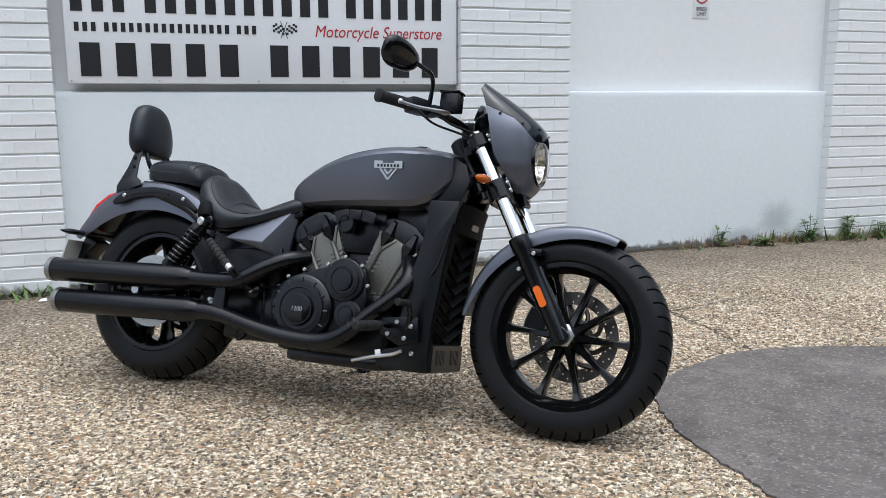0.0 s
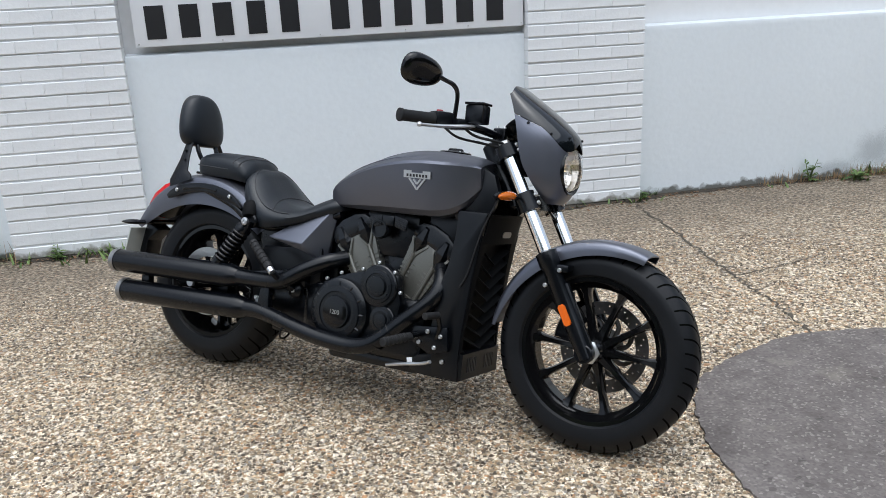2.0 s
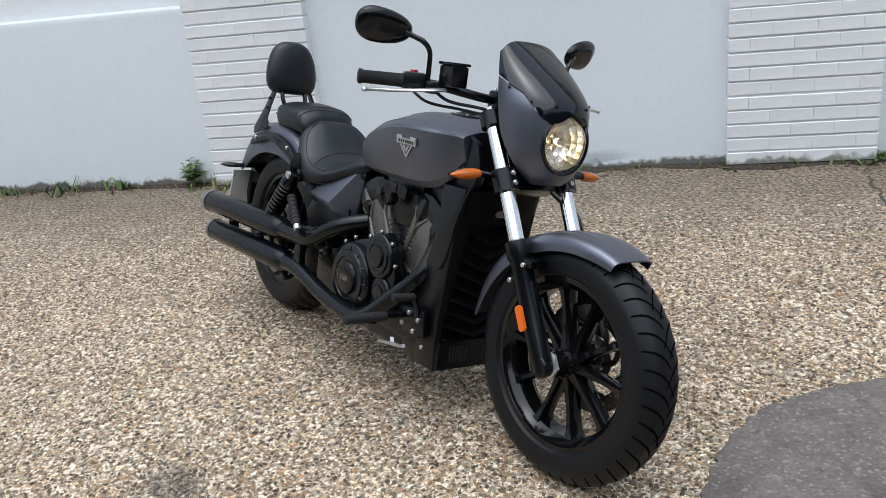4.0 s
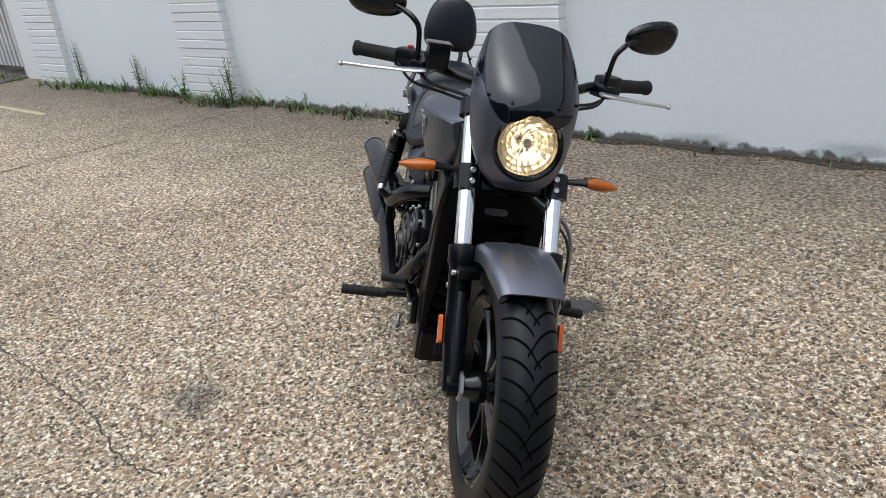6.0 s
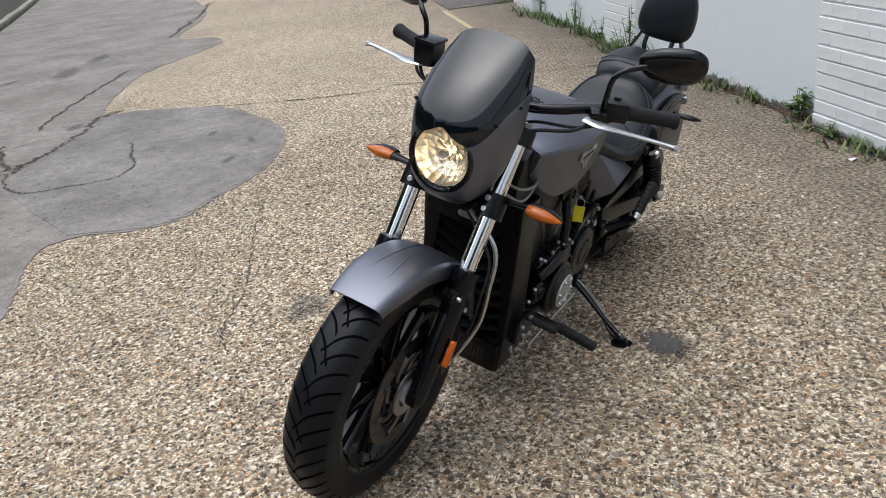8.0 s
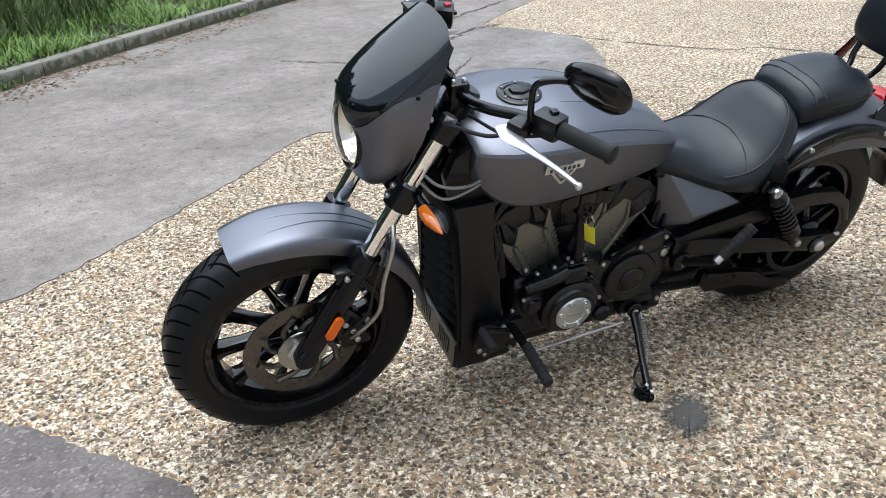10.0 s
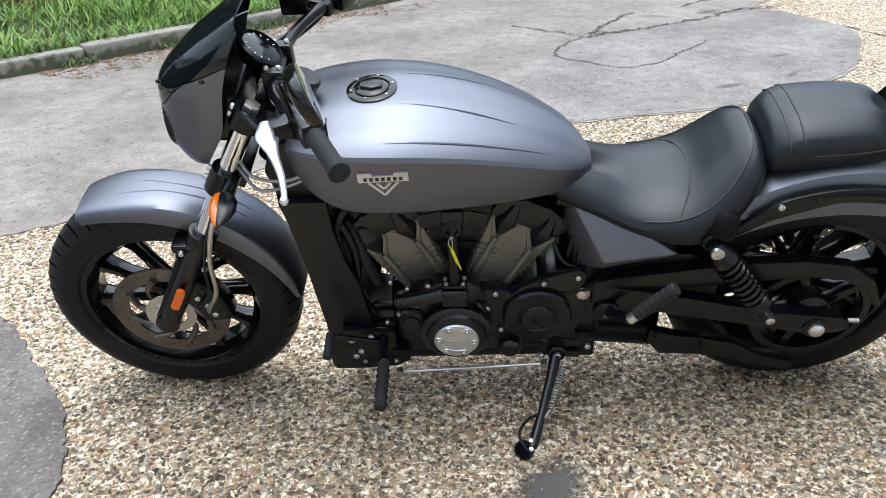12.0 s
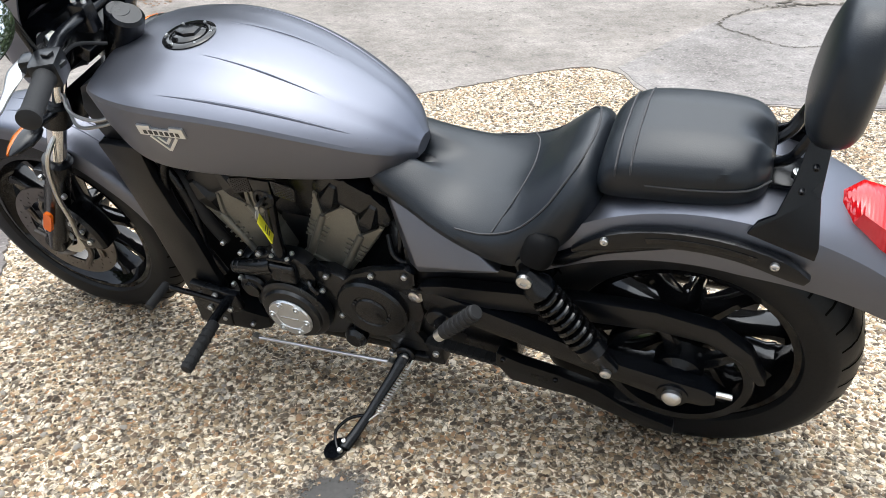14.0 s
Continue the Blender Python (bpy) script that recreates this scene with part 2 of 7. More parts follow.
def pebble_stone():
    """Water-worn flint and quartzite: one tone a stone, with a faint skin of cement."""
    m = bpy.data.materials.new("pebble_stone")
    n, l, b = nodes_of(m)
    pick = n.new("ShaderNodeNewGeometry").outputs["Random Per Island"]
    tones = ramp(n, [(0.0, (0.045, 0.033, 0.021)), (0.15, (0.23, 0.165, 0.095)), (0.31, (0.105, 0.080, 0.054)), (0.46, (0.37, 0.285, 0.18)), (0.62, (0.56, 0.47, 0.345)),
                     (0.73, (0.29, 0.175, 0.095)), (0.82, (0.22, 0.20, 0.17)), (0.92, (0.66, 0.58, 0.46))], True)
    l.new(pick, tones.inputs["Fac"])
    skin = node(n, "ShaderNodeTexNoise", Scale=160.0, Detail=5.0)
    l.new(n.new("ShaderNodeTexCoord").outputs["Object"], skin.inputs["Vector"])
    col = blend(n, l, span(n, l, skin.outputs["Fac"], 0.45, 0.75, 0.0, 0.25), tones.outputs["Color"], (0.46, 0.40, 0.31))
    l.new(col, b.inputs["Base Color"])
    l.new(span(n, l, skin.outputs["Fac"], 0.3, 0.7, 0.5, 0.85), b.inputs["Roughness"])
    b.inputs["Specular IOR Level"].default_value = 0.4
    bp = node(n, "ShaderNodeBump", Strength=0.4, Distance=0.001)
    l.new(skin.outputs["Fac"], bp.inputs["Height"])
    l.new(bp.outputs[0], b.inputs["Normal"])
    return m


PEBBLE = pebble_stone()
CONCRETE = aggregate_concrete()
ROAD = asphalt("worn_asphalt", (0.164, 0.146, 0.130), (0.240, 0.215, 0.194), 0.14)
PATCH = asphalt("patch_asphalt", (0.092, 0.080, 0.074), (0.138, 0.122, 0.114), 0.25)
PATCH_OLD = asphalt("old_patch_asphalt", (0.145, 0.131, 0.123), (0.222, 0.204, 0.193), 0.25)
CRACK = surface("crack_dirt", (0.06, 0.05, 0.038), 0.95, vary=0.4, grain=40)
STAIN, FAINT, ALGAE = oil_stain("oil_stain", 0.9), oil_stain("faint_stain", 0.42), oil_stain("algae_stain", 0.2)
BRICK_PAINT = masonry_paint("painted_brick", (0.82, 0.83, 0.835), (0.22, 0.21, 0.17), 0.6, 55, 0.085)
RENDER_PAINT = masonry_paint("painted_render", (0.770, 0.812, 0.835), (0.085, 0.082, 0.062), 0.62, 30, 0.085)
UPPER_PAINT = surface("painted_upper_panel", (0.83, 0.835, 0.84), 0.6, vary=0.04, grain=20, patch=0.8, bump=0.3)
MORTAR = surface("painted_mortar", (0.70, 0.71, 0.72), 0.7, vary=0.06, grain=80, bump=0.6, depth=0.002)
KERB = masonry_paint("kerb_concrete", (0.25, 0.235, 0.20), (0.06, 0.066, 0.03), 0.9, 60, 0.16)
SOIL = surface("soil", (0.042, 0.034, 0.024), 0.95, vary=0.35, grain=30, patch=3, bump=0.8, depth=0.01)
GRASS = leaf_green("grass_blades", (0.06, 0.15, 0.018), (0.26, 0.38, 0.08))
REED = leaf_green("reed_blades", (0.06, 0.10, 0.03), (0.20, 0.24, 0.10))
STRAW = leaf_green("dry_stems", (0.22, 0.13, 0.06), (0.38, 0.26, 0.14))
HEDGE = leaf_green("hedge_leaves", (0.018, 0.035, 0.009), (0.055, 0.09, 0.024))
WEED = leaf_green("weed_leaves", (0.05, 0.10, 0.02), (0.15, 0.22, 0.06))
SIGN_WHITE = surface("sign_white", (0.80, 0.81, 0.83), 0.35, vary=0.02, grain=15, bump=0.05)
INK_BLACK = surface("sign_black", (0.014, 0.014, 0.016), 0.45, vary=0.15, grain=30, bump=0)
# near-black colour paints the deep shade inside the tyre grooves
GROOVE_SHADE = surface("tread_groove", (0.002, 0.002, 0.002), 0.95, spec=0.05, vary=0.1, grain=30, bump=0)
INK_RED = surface("sign_red", (0.42, 0.025, 0.035), 0.45, vary=0.1, grain=30, bump=0)
GATE_PAINT = surface("gate_paint", (0.62, 0.61, 0.60), 0.55, vary=0.12, grain=20)
DARK_WALL = surface("dark_timber", (0.05, 0.05, 0.05), 0.8, vary=0.3, grain=12)
YELLOW_LINE = surface("worn_yellow_paint", (0.42, 0.34, 0.2), 0.8, vary=0.3, grain=60)
PAPER = surface("litter_paper", (0.7, 0.69, 0.66), 0.8, vary=0.1, grain=40)
DEAD_LEAF = surface("dead_leaf", (0.16, 0.09, 0.045), 0.8, vary=0.3, grain=50)

# motorcycle
PAINT = surface("matt_titanium_paint", (0.146, 0.152, 0.180), 0.40, metal=0.90, vary=0.05, grain=900, patch=3, bump=0.02, depth=0.0004, rough_vary=0.05)
SATIN = surface("satin_black", (0.0022, 0.0028, 0.0042), 0.26, spec=0.32, vary=0.15, grain=200, bump=0.06, depth=0.0005)
GLOSS = surface("gloss_black", (0.004, 0.004, 0.0045), 0.10, vary=0.1, grain=100, bump=0, spec=0.35)
PLASTIC = surface("textured_black_plastic", (0.0024, 0.0030, 0.0044), 0.31, spec=0.34, vary=0.15, grain=700, bump=0.25, depth=0.0006)
MATT = surface("matt_black_plastic", (0.0035, 0.0036, 0.004), 0.62, spec=0.10, vary=0.15, grain=700, bump=0.2, depth=0.0006)
CASTING = surface("black_engine_casting", (0.0028, 0.0036, 0.0052), 0.27, spec=0.42, vary=0.2, grain=300, bump=0.2, depth=0.0008)
FINS = surface("grey_cylinder_casting", (0.160, 0.156, 0.136), 0.34, metal=0.62, vary=0.18, grain=300, bump=0.2, depth=0.0008)
RUBBER = surface("tyre_rubber", (0.0050, 0.0056, 0.0070), 0.44, spec=0.25, vary=0.25, grain=120, patch=9, bump=0.2, depth=0.001)
GRIP_RUBBER = surface("grip_rubber", (0.013, 0.013, 0.0137), 0.7, spec=0.3, vary=0.15, grain=300, bump=0.4, depth=0.001)
LEATHER = surface("black_seat_vinyl", (0.0056, 0.0080, 0.0116), 0.40, spec=0.38, vary=0.12, grain=420, patch=6, bump=0.30, depth=0.0009)
STITCH = surface("stitching", (0.028, 0.028, 0.031), 0.7, vary=0.1, grain=300)
CHROME = surface("chrome", (0.86, 0.87, 0.89), 0.07, metal=1.0, vary=0.02, grain=30, bump=0, rough_vary=0.03)
STEEL = surface("brushed_steel", (0.48, 0.47, 0.45), 0.32, metal=1.0, vary=0.12, grain=160, bump=0.1, depth=0.0005)
DISC_STEEL = surface("brake_disc_steel", (0.14, 0.128, 0.12), 0.34, metal=1.0, vary=0.2, grain=60, bump=0.1, depth=0.0004)
SILVER = surface("silver_paint", (0.60, 0.61, 0.62), 0.3, metal=0.85, vary=0.06, grain=80, bump=0.05)
BOLT = surface("zinc_bolt", (0.60, 0.60, 0.60), 0.3, metal=1.0, vary=0.15, grain=200, bump=0)
TIP = surface("exhaust_tip_metal", (0.27, 0.27, 0.27), 0.35, metal=0.9, vary=0.15, grain=120, bump=0.05)
AMBER = lens("amber_lens", (0.85, 0.20, 0.01))
REFLEX = lens("amber_reflector", (0.80, 0.15, 0.01), through=0.15)
RED_LENS = lens("red_lens", (0.60, 0.006, 0.01), through=0.2)
GLASS = bpy.data.materials.new("headlamp_glass")
GLASS.use_nodes = True
gb = GLASS.node_tree.nodes["Principled BSDF"]
gb.inputs["Base Color"].default_value = (1, 1, 1, 1)
gb.inputs["Roughness"].default_value, gb.inputs["Transmission Weight"].default_value, gb.inputs["IOR"].default_value = 0.0, 1.0, 1.2
REFLECTOR = surface("lamp_reflector", (0.66, 0.63, 0.58), 0.26, metal=1.0, vary=0.05, grain=40, bump=0, rough_vary=0.06)
SMOKE = surface("smoked_screen", (0.004, 0.0052, 0.0070), 0.05, spec=0.5, vary=0.1, grain=30, bump=0, rough_vary=0.02)
MIRROR = surface("mirror_glass", (0.85, 0.87, 0.88), 0.02, metal=1.0, vary=0.01, grain=5, bump=0, rough_vary=0.01)
TAG = surface("yellow_card", (0.78, 0.72, 0.03), 0.6, vary=0.06, grain=80)
PLATE_BACK = surface("plate_back", (0.42, 0.43, 0.40), 0.5, vary=0.08, grain=40)
bulb = bpy.data.materials.new("headlamp_bulb")
bulb.use_nodes = True
bulb.node_tree.nodes["Principled BSDF"].inputs["Emission Color"].default_value = (1.0, 0.70, 0.32, 1)
bulb.node_tree.nodes["Principled BSDF"].inputs["Emission Strength"].default_value = 14.0


# ---------------------------------------------------------------- mesh helpers
def part(name, bm, material, parent=None, label="", flat=False):
    """Links a bmesh as one mesh object, under a thing or a part when one is given."""
    bmesh.ops.recalc_face_normals(bm, faces=bm.faces)
    me = bpy.data.meshes.new(name)
    bm.to_mesh(me)
    bm.free()
    if not flat:
        me.shade_smooth()
        me.set_sharp_from_angle(angle=radians(38))
    me.materials.append(material)
    ob = new(name, me)
    if parent is not None:
        ob.parent = parent
    if label:
        ob["label"] = label
    return ob


def box(x0, x1, y0, y1, z0, z1, bevel=0.0, seg=2, bm=None):
    own = bmesh.new()
    bmesh.ops.create_cube(own, size=1, matrix=Matrix.LocRotScale(((x0 + x1) / 2, (y0 + y1) / 2, (z0 + z1) / 2), None,
                                                                (x1 - x0, y1 - y0, z1 - z0)))
    if bevel:
        bmesh.ops.bevel(own, geom=own.edges[:], offset=bevel, segments=seg, affect="EDGES", profile=0.6)
    return merge(bm, own)


def merge(bm, own):
    if bm is None:
        return own
    tmp = bpy.data.meshes.new("tmp")
    own.to_mesh(tmp)
    own.free()
    bm.from_mesh(tmp)
    bpy.data.meshes.remove(tmp)
    return bm


def shift(bm, m):
    bmesh.ops.transform(bm, matrix=m, verts=bm.verts)
    return bm


def lathe(profile, centre, axis, seg=40, bm=None, closed=False, caps=True):
    """Turns (radius, height) pairs round an axis through centre."""
    own = bmesh.new()
    turn = Vector(axis).to_track_quat("Z", "Y").to_matrix().to_4x4()
    rings = []
    for r, h in profile:
        rings.append([own.verts.new((r * math.cos(2 * math.pi * i / seg), r * math.sin(2 * math.pi * i / seg), h)) for i in range(seg)]
                     if r > 1e-6 else [own.verts.new((0, 0, h))])
    pairs = list(zip(rings, rings[1:])) + ([(rings[-1], rings[0])] if closed else [])
    for a, b in pairs:
        if len(a) == len(b) == 1:
            continue
        for i in range(seg):
            j = (i + 1) % seg
            if len(a) == 1:
                own.faces.new((a[0], b[i], b[j]))
            elif len(b) == 1:
                own.faces.new((a[i], a[j], b[0]))
            else:
                own.faces.new((a[i], a[j], b[j], b[i]))
    if caps and not closed:
        for ring in (rings[0], rings[-1]):
            if len(ring) > 1:
                own.faces.new(ring)
    shift(own, Matrix.Translation(centre) @ turn)
    return merge(bm, own)


def rod(a, b, r, seg=14, r2=None, bm=None, chamfer=True):
    a, b = Vector(a), Vector(b)
    d = (b - a).length
    r2 = r if r2 is None else r2
    c = min(r, r2, d / 2) * 0.18 if chamfer else 0
    prof = [(r - c, 0), (r, c), (r2, d - c), (r2 - c, d)] if chamfer else [(r, 0), (r2, d)]
    return lathe(prof, a, b - a, seg, bm)


def spline(points, steps=8):
    """A Catmull-Rom line through the points (each with any number of values)."""
    p = [np.array(q, float) for q in points]
    p = [2 * p[0] - p[1]] + p + [2 * p[-1] - p[-2]]
    out = []
    for i in range(1, len(p) - 2):
        for k in range(steps):
            t = k / steps
            a, b, c, d = p[i - 1:i + 3]
            out.append(0.5 * (2 * b + (c - a) * t + (2 * a - 5 * b + 4 * c - d) * t * t + (3 * b - a - 3 * c + d) * t ** 3))
    out.append(p[-2])
    return out


def tube(points, r, seg=12, steps=8, bm=None, smooth=True):
    """Sweeps a round section along points; r is one radius or one for each point."""
    rs = r if isinstance(r, (list, tuple)) else [r] * len(points)
    rows = [(*p, q) for p, q in zip(points, rs)]
    line = spline(rows, steps) if smooth else [np.array(q, float) for q in rows]
    own = bmesh.new()
    rings, up = [], Vector((0.13, 0.31, 0.94))
    for i, q in enumerate(line):
        d = Vector(line[min(i + 1, len(line) - 1)][:3] - line[max(i - 1, 0)][:3]).normalized()
        u = (up - d * up.dot(d)).normalized()
        v = d.cross(u)
        up = u
        rings.append([own.verts.new(Vector(q[:3]) + float(q[3]) * (u * math.cos(2 * math.pi * k / seg) + v * math.sin(2 * math.pi * k / seg)))
                      for k in range(seg)])
    for a, b in zip(rings, rings[1:]):
        for k in range(seg):
            own.faces.new((a[k], a[(k + 1) % seg], b[(k + 1) % seg], b[k]))
    own.faces.new(rings[0])
    own.faces.new(rings[-1])
    return merge(bm, own)


def loft(sections, bm=None, closed=True, caps=True):
    """Skins rings of equally many points."""
    own = bmesh.new()
    rings = [[own.verts.new(p) for p in s] for s in sections]
    n = len(rings[0])
    for a, b in zip(rings, rings[1:]):
        for k in range(n if closed else n - 1):
            own.faces.new((a[k], a[(k + 1) % n], b[(k + 1) % n], b[k]))
    if caps and closed:
        own.faces.new(rings[0])
        own.faces.new(rings[-1])
    return merge(bm, own)


def slab(outline, y0, y1, bevel=0.003, bm=None):
    """An (x, z) outline made a plate between two y."""
    own = bmesh.new()
    face = own.faces.new([own.verts.new((x, y0, z)) for x, z in outline])
    ext = bmesh.ops.extrude_face_region(own, geom=[face])
    bmesh.ops.translate(own, verts=[v for v in ext["geom"] if isinstance(v, bmesh.types.BMVert)], vec=(0, y1 - y0, 0))
    if bevel:
        bmesh.ops.bevel(own, geom=own.edges[:], offset=bevel, segments=2, affect="EDGES", profile=0.6)
    return merge(bm, own)


def thicken(bm, t):
    bmesh.ops.recalc_face_normals(bm, faces=bm.faces)
    bmesh.ops.solidify(bm, geom=bm.faces[:], thickness=t)
    return bm


def bolt_head(p, axis, r=0.007, bm=None):
    return lathe([(r, -0.004), (r, 0.004), (r * 0.75, 0.006), (r * 0.45, 0.006), (r * 0.4, 0.003), (0, 0.003)], p, axis, 12, bm)


def torus(centre, axis, r, s, seg=40, tube_seg=8, bm=None):
    prof = [(r + s * math.cos(2 * math.pi * k / tube_seg), s * math.sin(2 * math.pi * k / tube_seg)) for k in range(tube_seg)]
    return lathe(prof, centre, axis, seg, bm, closed=True)

from mathutils.geometry import tessellate_polygon

# ---------------------------------------------------------------- ground
def sheet(name, outline, z, material, label, drop=0.0):
    """A flat paved area; its rim is drawn down to the ground."""
    bm = bmesh.new()
    top = [bm.verts.new((x, y, z)) for x, y in outline]
    for tri in tessellate_polygon([[Vector((x, y, 0)) for x, y in outline]]):
        bm.faces.new([top[i] for i in tri])
    low = [bm.verts.new((x, y, -0.004)) for x, y in outline]
    for i in range(len(top)):
        j = (i + 1) % len(top)
        bm.faces.new((top[i], low[i], low[j], top[j]))
    return tagged(part(name, bm, material, flat=True), label, "", "", "structure")


def ragged(points, amount, steps, seed, closed=False):
    """A smooth line through points, roughened."""
    rnd = random.Random(seed)
    line = spline(list(points) + ([points[0]] if closed else []), steps)
    out = [(p[0] + rnd.uniform(-amount, amount), p[1] + rnd.uniform(-amount, amount)) for p in line]
    return out[:-1] if closed else out


bm = bmesh.new()
edges = [-900, -200, -60, -25, -12, -6, -3, 0, 3, 6, 12, 25, 60, 200, 900]
grid = [[bm.verts.new((x, y, 0)) for y in edges] for x in edges]
for i in range(len(edges) - 1):
    for j in range(len(edges) - 1):
        bm.faces.new((grid[i][j], grid[i + 1][j], grid[i + 1][j + 1], grid[i][j + 1]))
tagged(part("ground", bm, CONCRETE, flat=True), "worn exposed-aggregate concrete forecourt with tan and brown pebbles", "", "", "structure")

road_edge = ragged([(9.0, 3.4), (5.2, 0.5), (3.51, -0.68), (2.54, -1.18), (2.10, -1.49), (1.65, -1.92), (1.30, -2.26), (0.96, -2.64), (0.72, -2.69),
                    (0.41, -2.34), (0.03, -2.38), (-0.59, -2.53), (-1.21, -2.97), (-1.53, -3.45), (-1.77, -4.22), (-1.53, -4.89), (-1.38, -5.18),
                    (-2.14, -5.92), (-2.98, -6.52), (-4.21, -6.95), (-4.68, -7.17), (-5.02, -7.69), (-5.11, -8.47), (-7.84, -10.86), (-14, -19), (-30, -40), (-60, -80)],
                   0.012, 12, 3)
sheet("road", road_edge + [(-20, -80), (30, -40), (30, 10)], 0.005, ROAD, "worn grey asphalt access road with cracks")
front_patch = ragged([(1.79, 0.49), (1.84, 0.26), (1.95, 0.04), (2.14, -0.19), (2.34, -0.41), (2.81, -0.71), (3.61, -0.63), (4.15, 0.16), (3.87, 1.18),
                      (3.20, 1.50), (2.62, 1.38), (2.12, 1.12), (1.89, 0.80)], 0.008, 12, 5, True)
sheet("asphalt_patch", front_patch, 0.009, PATCH, "smooth dark grey asphalt repair patch in the concrete")


bulge = ragged([(0.70, -2.74), (0.41, -2.36), (0.03, -2.40), (-0.59, -2.55), (-1.20, -3.00), (-1.51, -3.46), (-1.74, -4.22), (-1.51, -4.83), (-1.20, -5.02), (-0.82, -4.73), (-0.46, -4.50),
                (0.00, -4.21), (0.29, -3.89), (0.49, -3.42), (0.61, -3.02)], 0.006, 8, 9, True)
sheet("asphalt_patch", bulge, 0.0075, PATCH_OLD, "older dark asphalt repair patch at the road edge")


def flat_crack(points, width, seed, z):
    rnd = random.Random(seed)
    line = spline([(x, y) for x, y in points], 16)
    bm, prev = bmesh.new(), None
    for i, p in enumerate(line):
        q, o = line[min(i + 1, len(line) - 1)], line[max(i - 1, 0)]
        d = Vector((q[0] - o[0], q[1] - o[1])).normalized()
        nrm = Vector((-d.y, d.x))
        c = Vector((p[0], p[1])) + nrm * rnd.uniform(-1, 1) * width * 0.8
        w = width * rnd.uniform(0.2, 1.0) * 0.5
        pair = [bm.verts.new((c.x + nrm.x * w, c.y + nrm.y * w, z)), bm.verts.new((c.x - nrm.x * w, c.y - nrm.y * w, z))]
        if prev:
            bm.faces.new((prev[0], prev[1], pair[1], pair[0]))
        prev = pair
    ob = part("crack", bm, CRACK, flat=True)
    return tagged(ob, "dark dirt-filled crack in the paving", "", "", "structure")


def inside(poly, x, y):
    """Which of the points lie within a closed outline."""
    hit = np.zeros(len(x), bool)
    for (x0, y0), (x1, y1) in zip(poly, poly[1:] + poly[:1]):
        hit ^= ((y0 > y) != (y1 > y)) & (x < (x1 - x0) * (y - y0) / (y1 - y0 + 1e-12) + x0)
    return hit


def pebbles(count, x0, x1, y0, y1, seed):
    """Rounded stones standing a little proud of the worn cement, as one joined sheet of low domes."""
    rng = np.random.default_rng(seed)
    x, y = rng.uniform(x0, x1, count), rng.uniform(y0, y1, count)
    off = -(x + 2.137) * math.sin(radians(42.3)) + (y - 0.23) * math.cos(radians(42.3))
    keep = off < -0.55 - 0.7 * rng.random(count)
    for poly in (road_edge + [(-20, -80), (30, -40), (30, 10)], front_patch, bulge):
        keep &= ~inside(poly, x, y)
    x, y = x[keep], y[keep]
    k = len(x)
    r, h = rng.gamma(5.0, 0.00115, k).clip(0.003, 0.014), rng.uniform(0.0018, 0.0055, k)
    yaw, slim = rng.uniform(0, 6.283, k), rng.uniform(0.55, 1.0, k)
    rings = []
    for j, (rad, up) in enumerate(((1.0, -0.25), (0.68, 0.85))):
        a = np.linspace(0, 2 * math.pi, 7)[:-1][None, :] + rng.uniform(-0.3, 0.3, (k, 6)) + 0.4 * j
        q = rad * r[:, None] * rng.uniform(0.82, 1.12, (k, 6))
        u, v = q * np.cos(a), q * np.sin(a) * slim[:, None]
        rings.append(np.stack([x[:, None] + u * np.cos(yaw)[:, None] - v * np.sin(yaw)[:, None], y[:, None] + u * np.sin(yaw)[:, None] + v * np.cos(yaw)[:, None],
                               np.repeat((h * up)[:, None], 6, 1) + rng.uniform(-0.0004, 0.0004, (k, 6))], -1))
    vs = np.concatenate([rings[0], rings[1]], 1).reshape(-1, 3)
    base = (np.arange(k) * 12)[:, None, None]
    quads = np.array([(i, (i + 1) % 6, 6 + (i + 1) % 6, 6 + i) for i in range(6)])[None]
    sides = (base + quads).reshape(-1, 4)
    tops = (base[:, 0] + np.arange(6, 12)[None]).reshape(-1, 6)
    me = bpy.data.meshes.new("pebbles")
    me.from_pydata(vs.tolist(), [], sides.tolist() + tops.tolist())
    me.shade_smooth()
    me.materials.append(PEBBLE)
    ob = new("pebbles", me)
    ob["kind"], ob["label"], ob["category"] = "stuff", "brown, tan and cream pebbles exposed in the concrete", "pebbles"
    return ob


pebbles(90000, -1.4, 3.4, -2.6, 2.4, 91)

# joints between the concrete bays, and cracks in the asphalt
flat_crack([(2.11, 1.09), (1.85, 1.44), (1.66, 1.67), (1.29, 2.16), (0.81, 2.75)], 0.022, 1, 0.004)
flat_crack([(-1.58, -4.77), (-2.00, -3.82), (-2.42, -3.20), (-2.73, -3.07), (-3.13, -2.31), (-3.62, -1.61), (-3.75, -1.45)], 0.022, 2, 0.004)
flat_crack([(-5.02, -8.18), (-6.52, -7.42), (-8.55, -6.16)], 0.03, 4, 0.004)
flat_crack([(-0.04, -2.06), (0.24, -1.85), (0.57, -1.56), (0.86, -1.32), (1.16, -1.14), (1.28, -0.98)], 0.009, 5, 0.004)
flat_crack([(1.66, 1.67), (1.87, 1.95), (2.02, 2.24)], 0.012, 6, 0.004)
flat_crack([(3.03, 3.01), (3.33, 3.60), (3.65, 4.59)], 0.014, 8, 0.004)
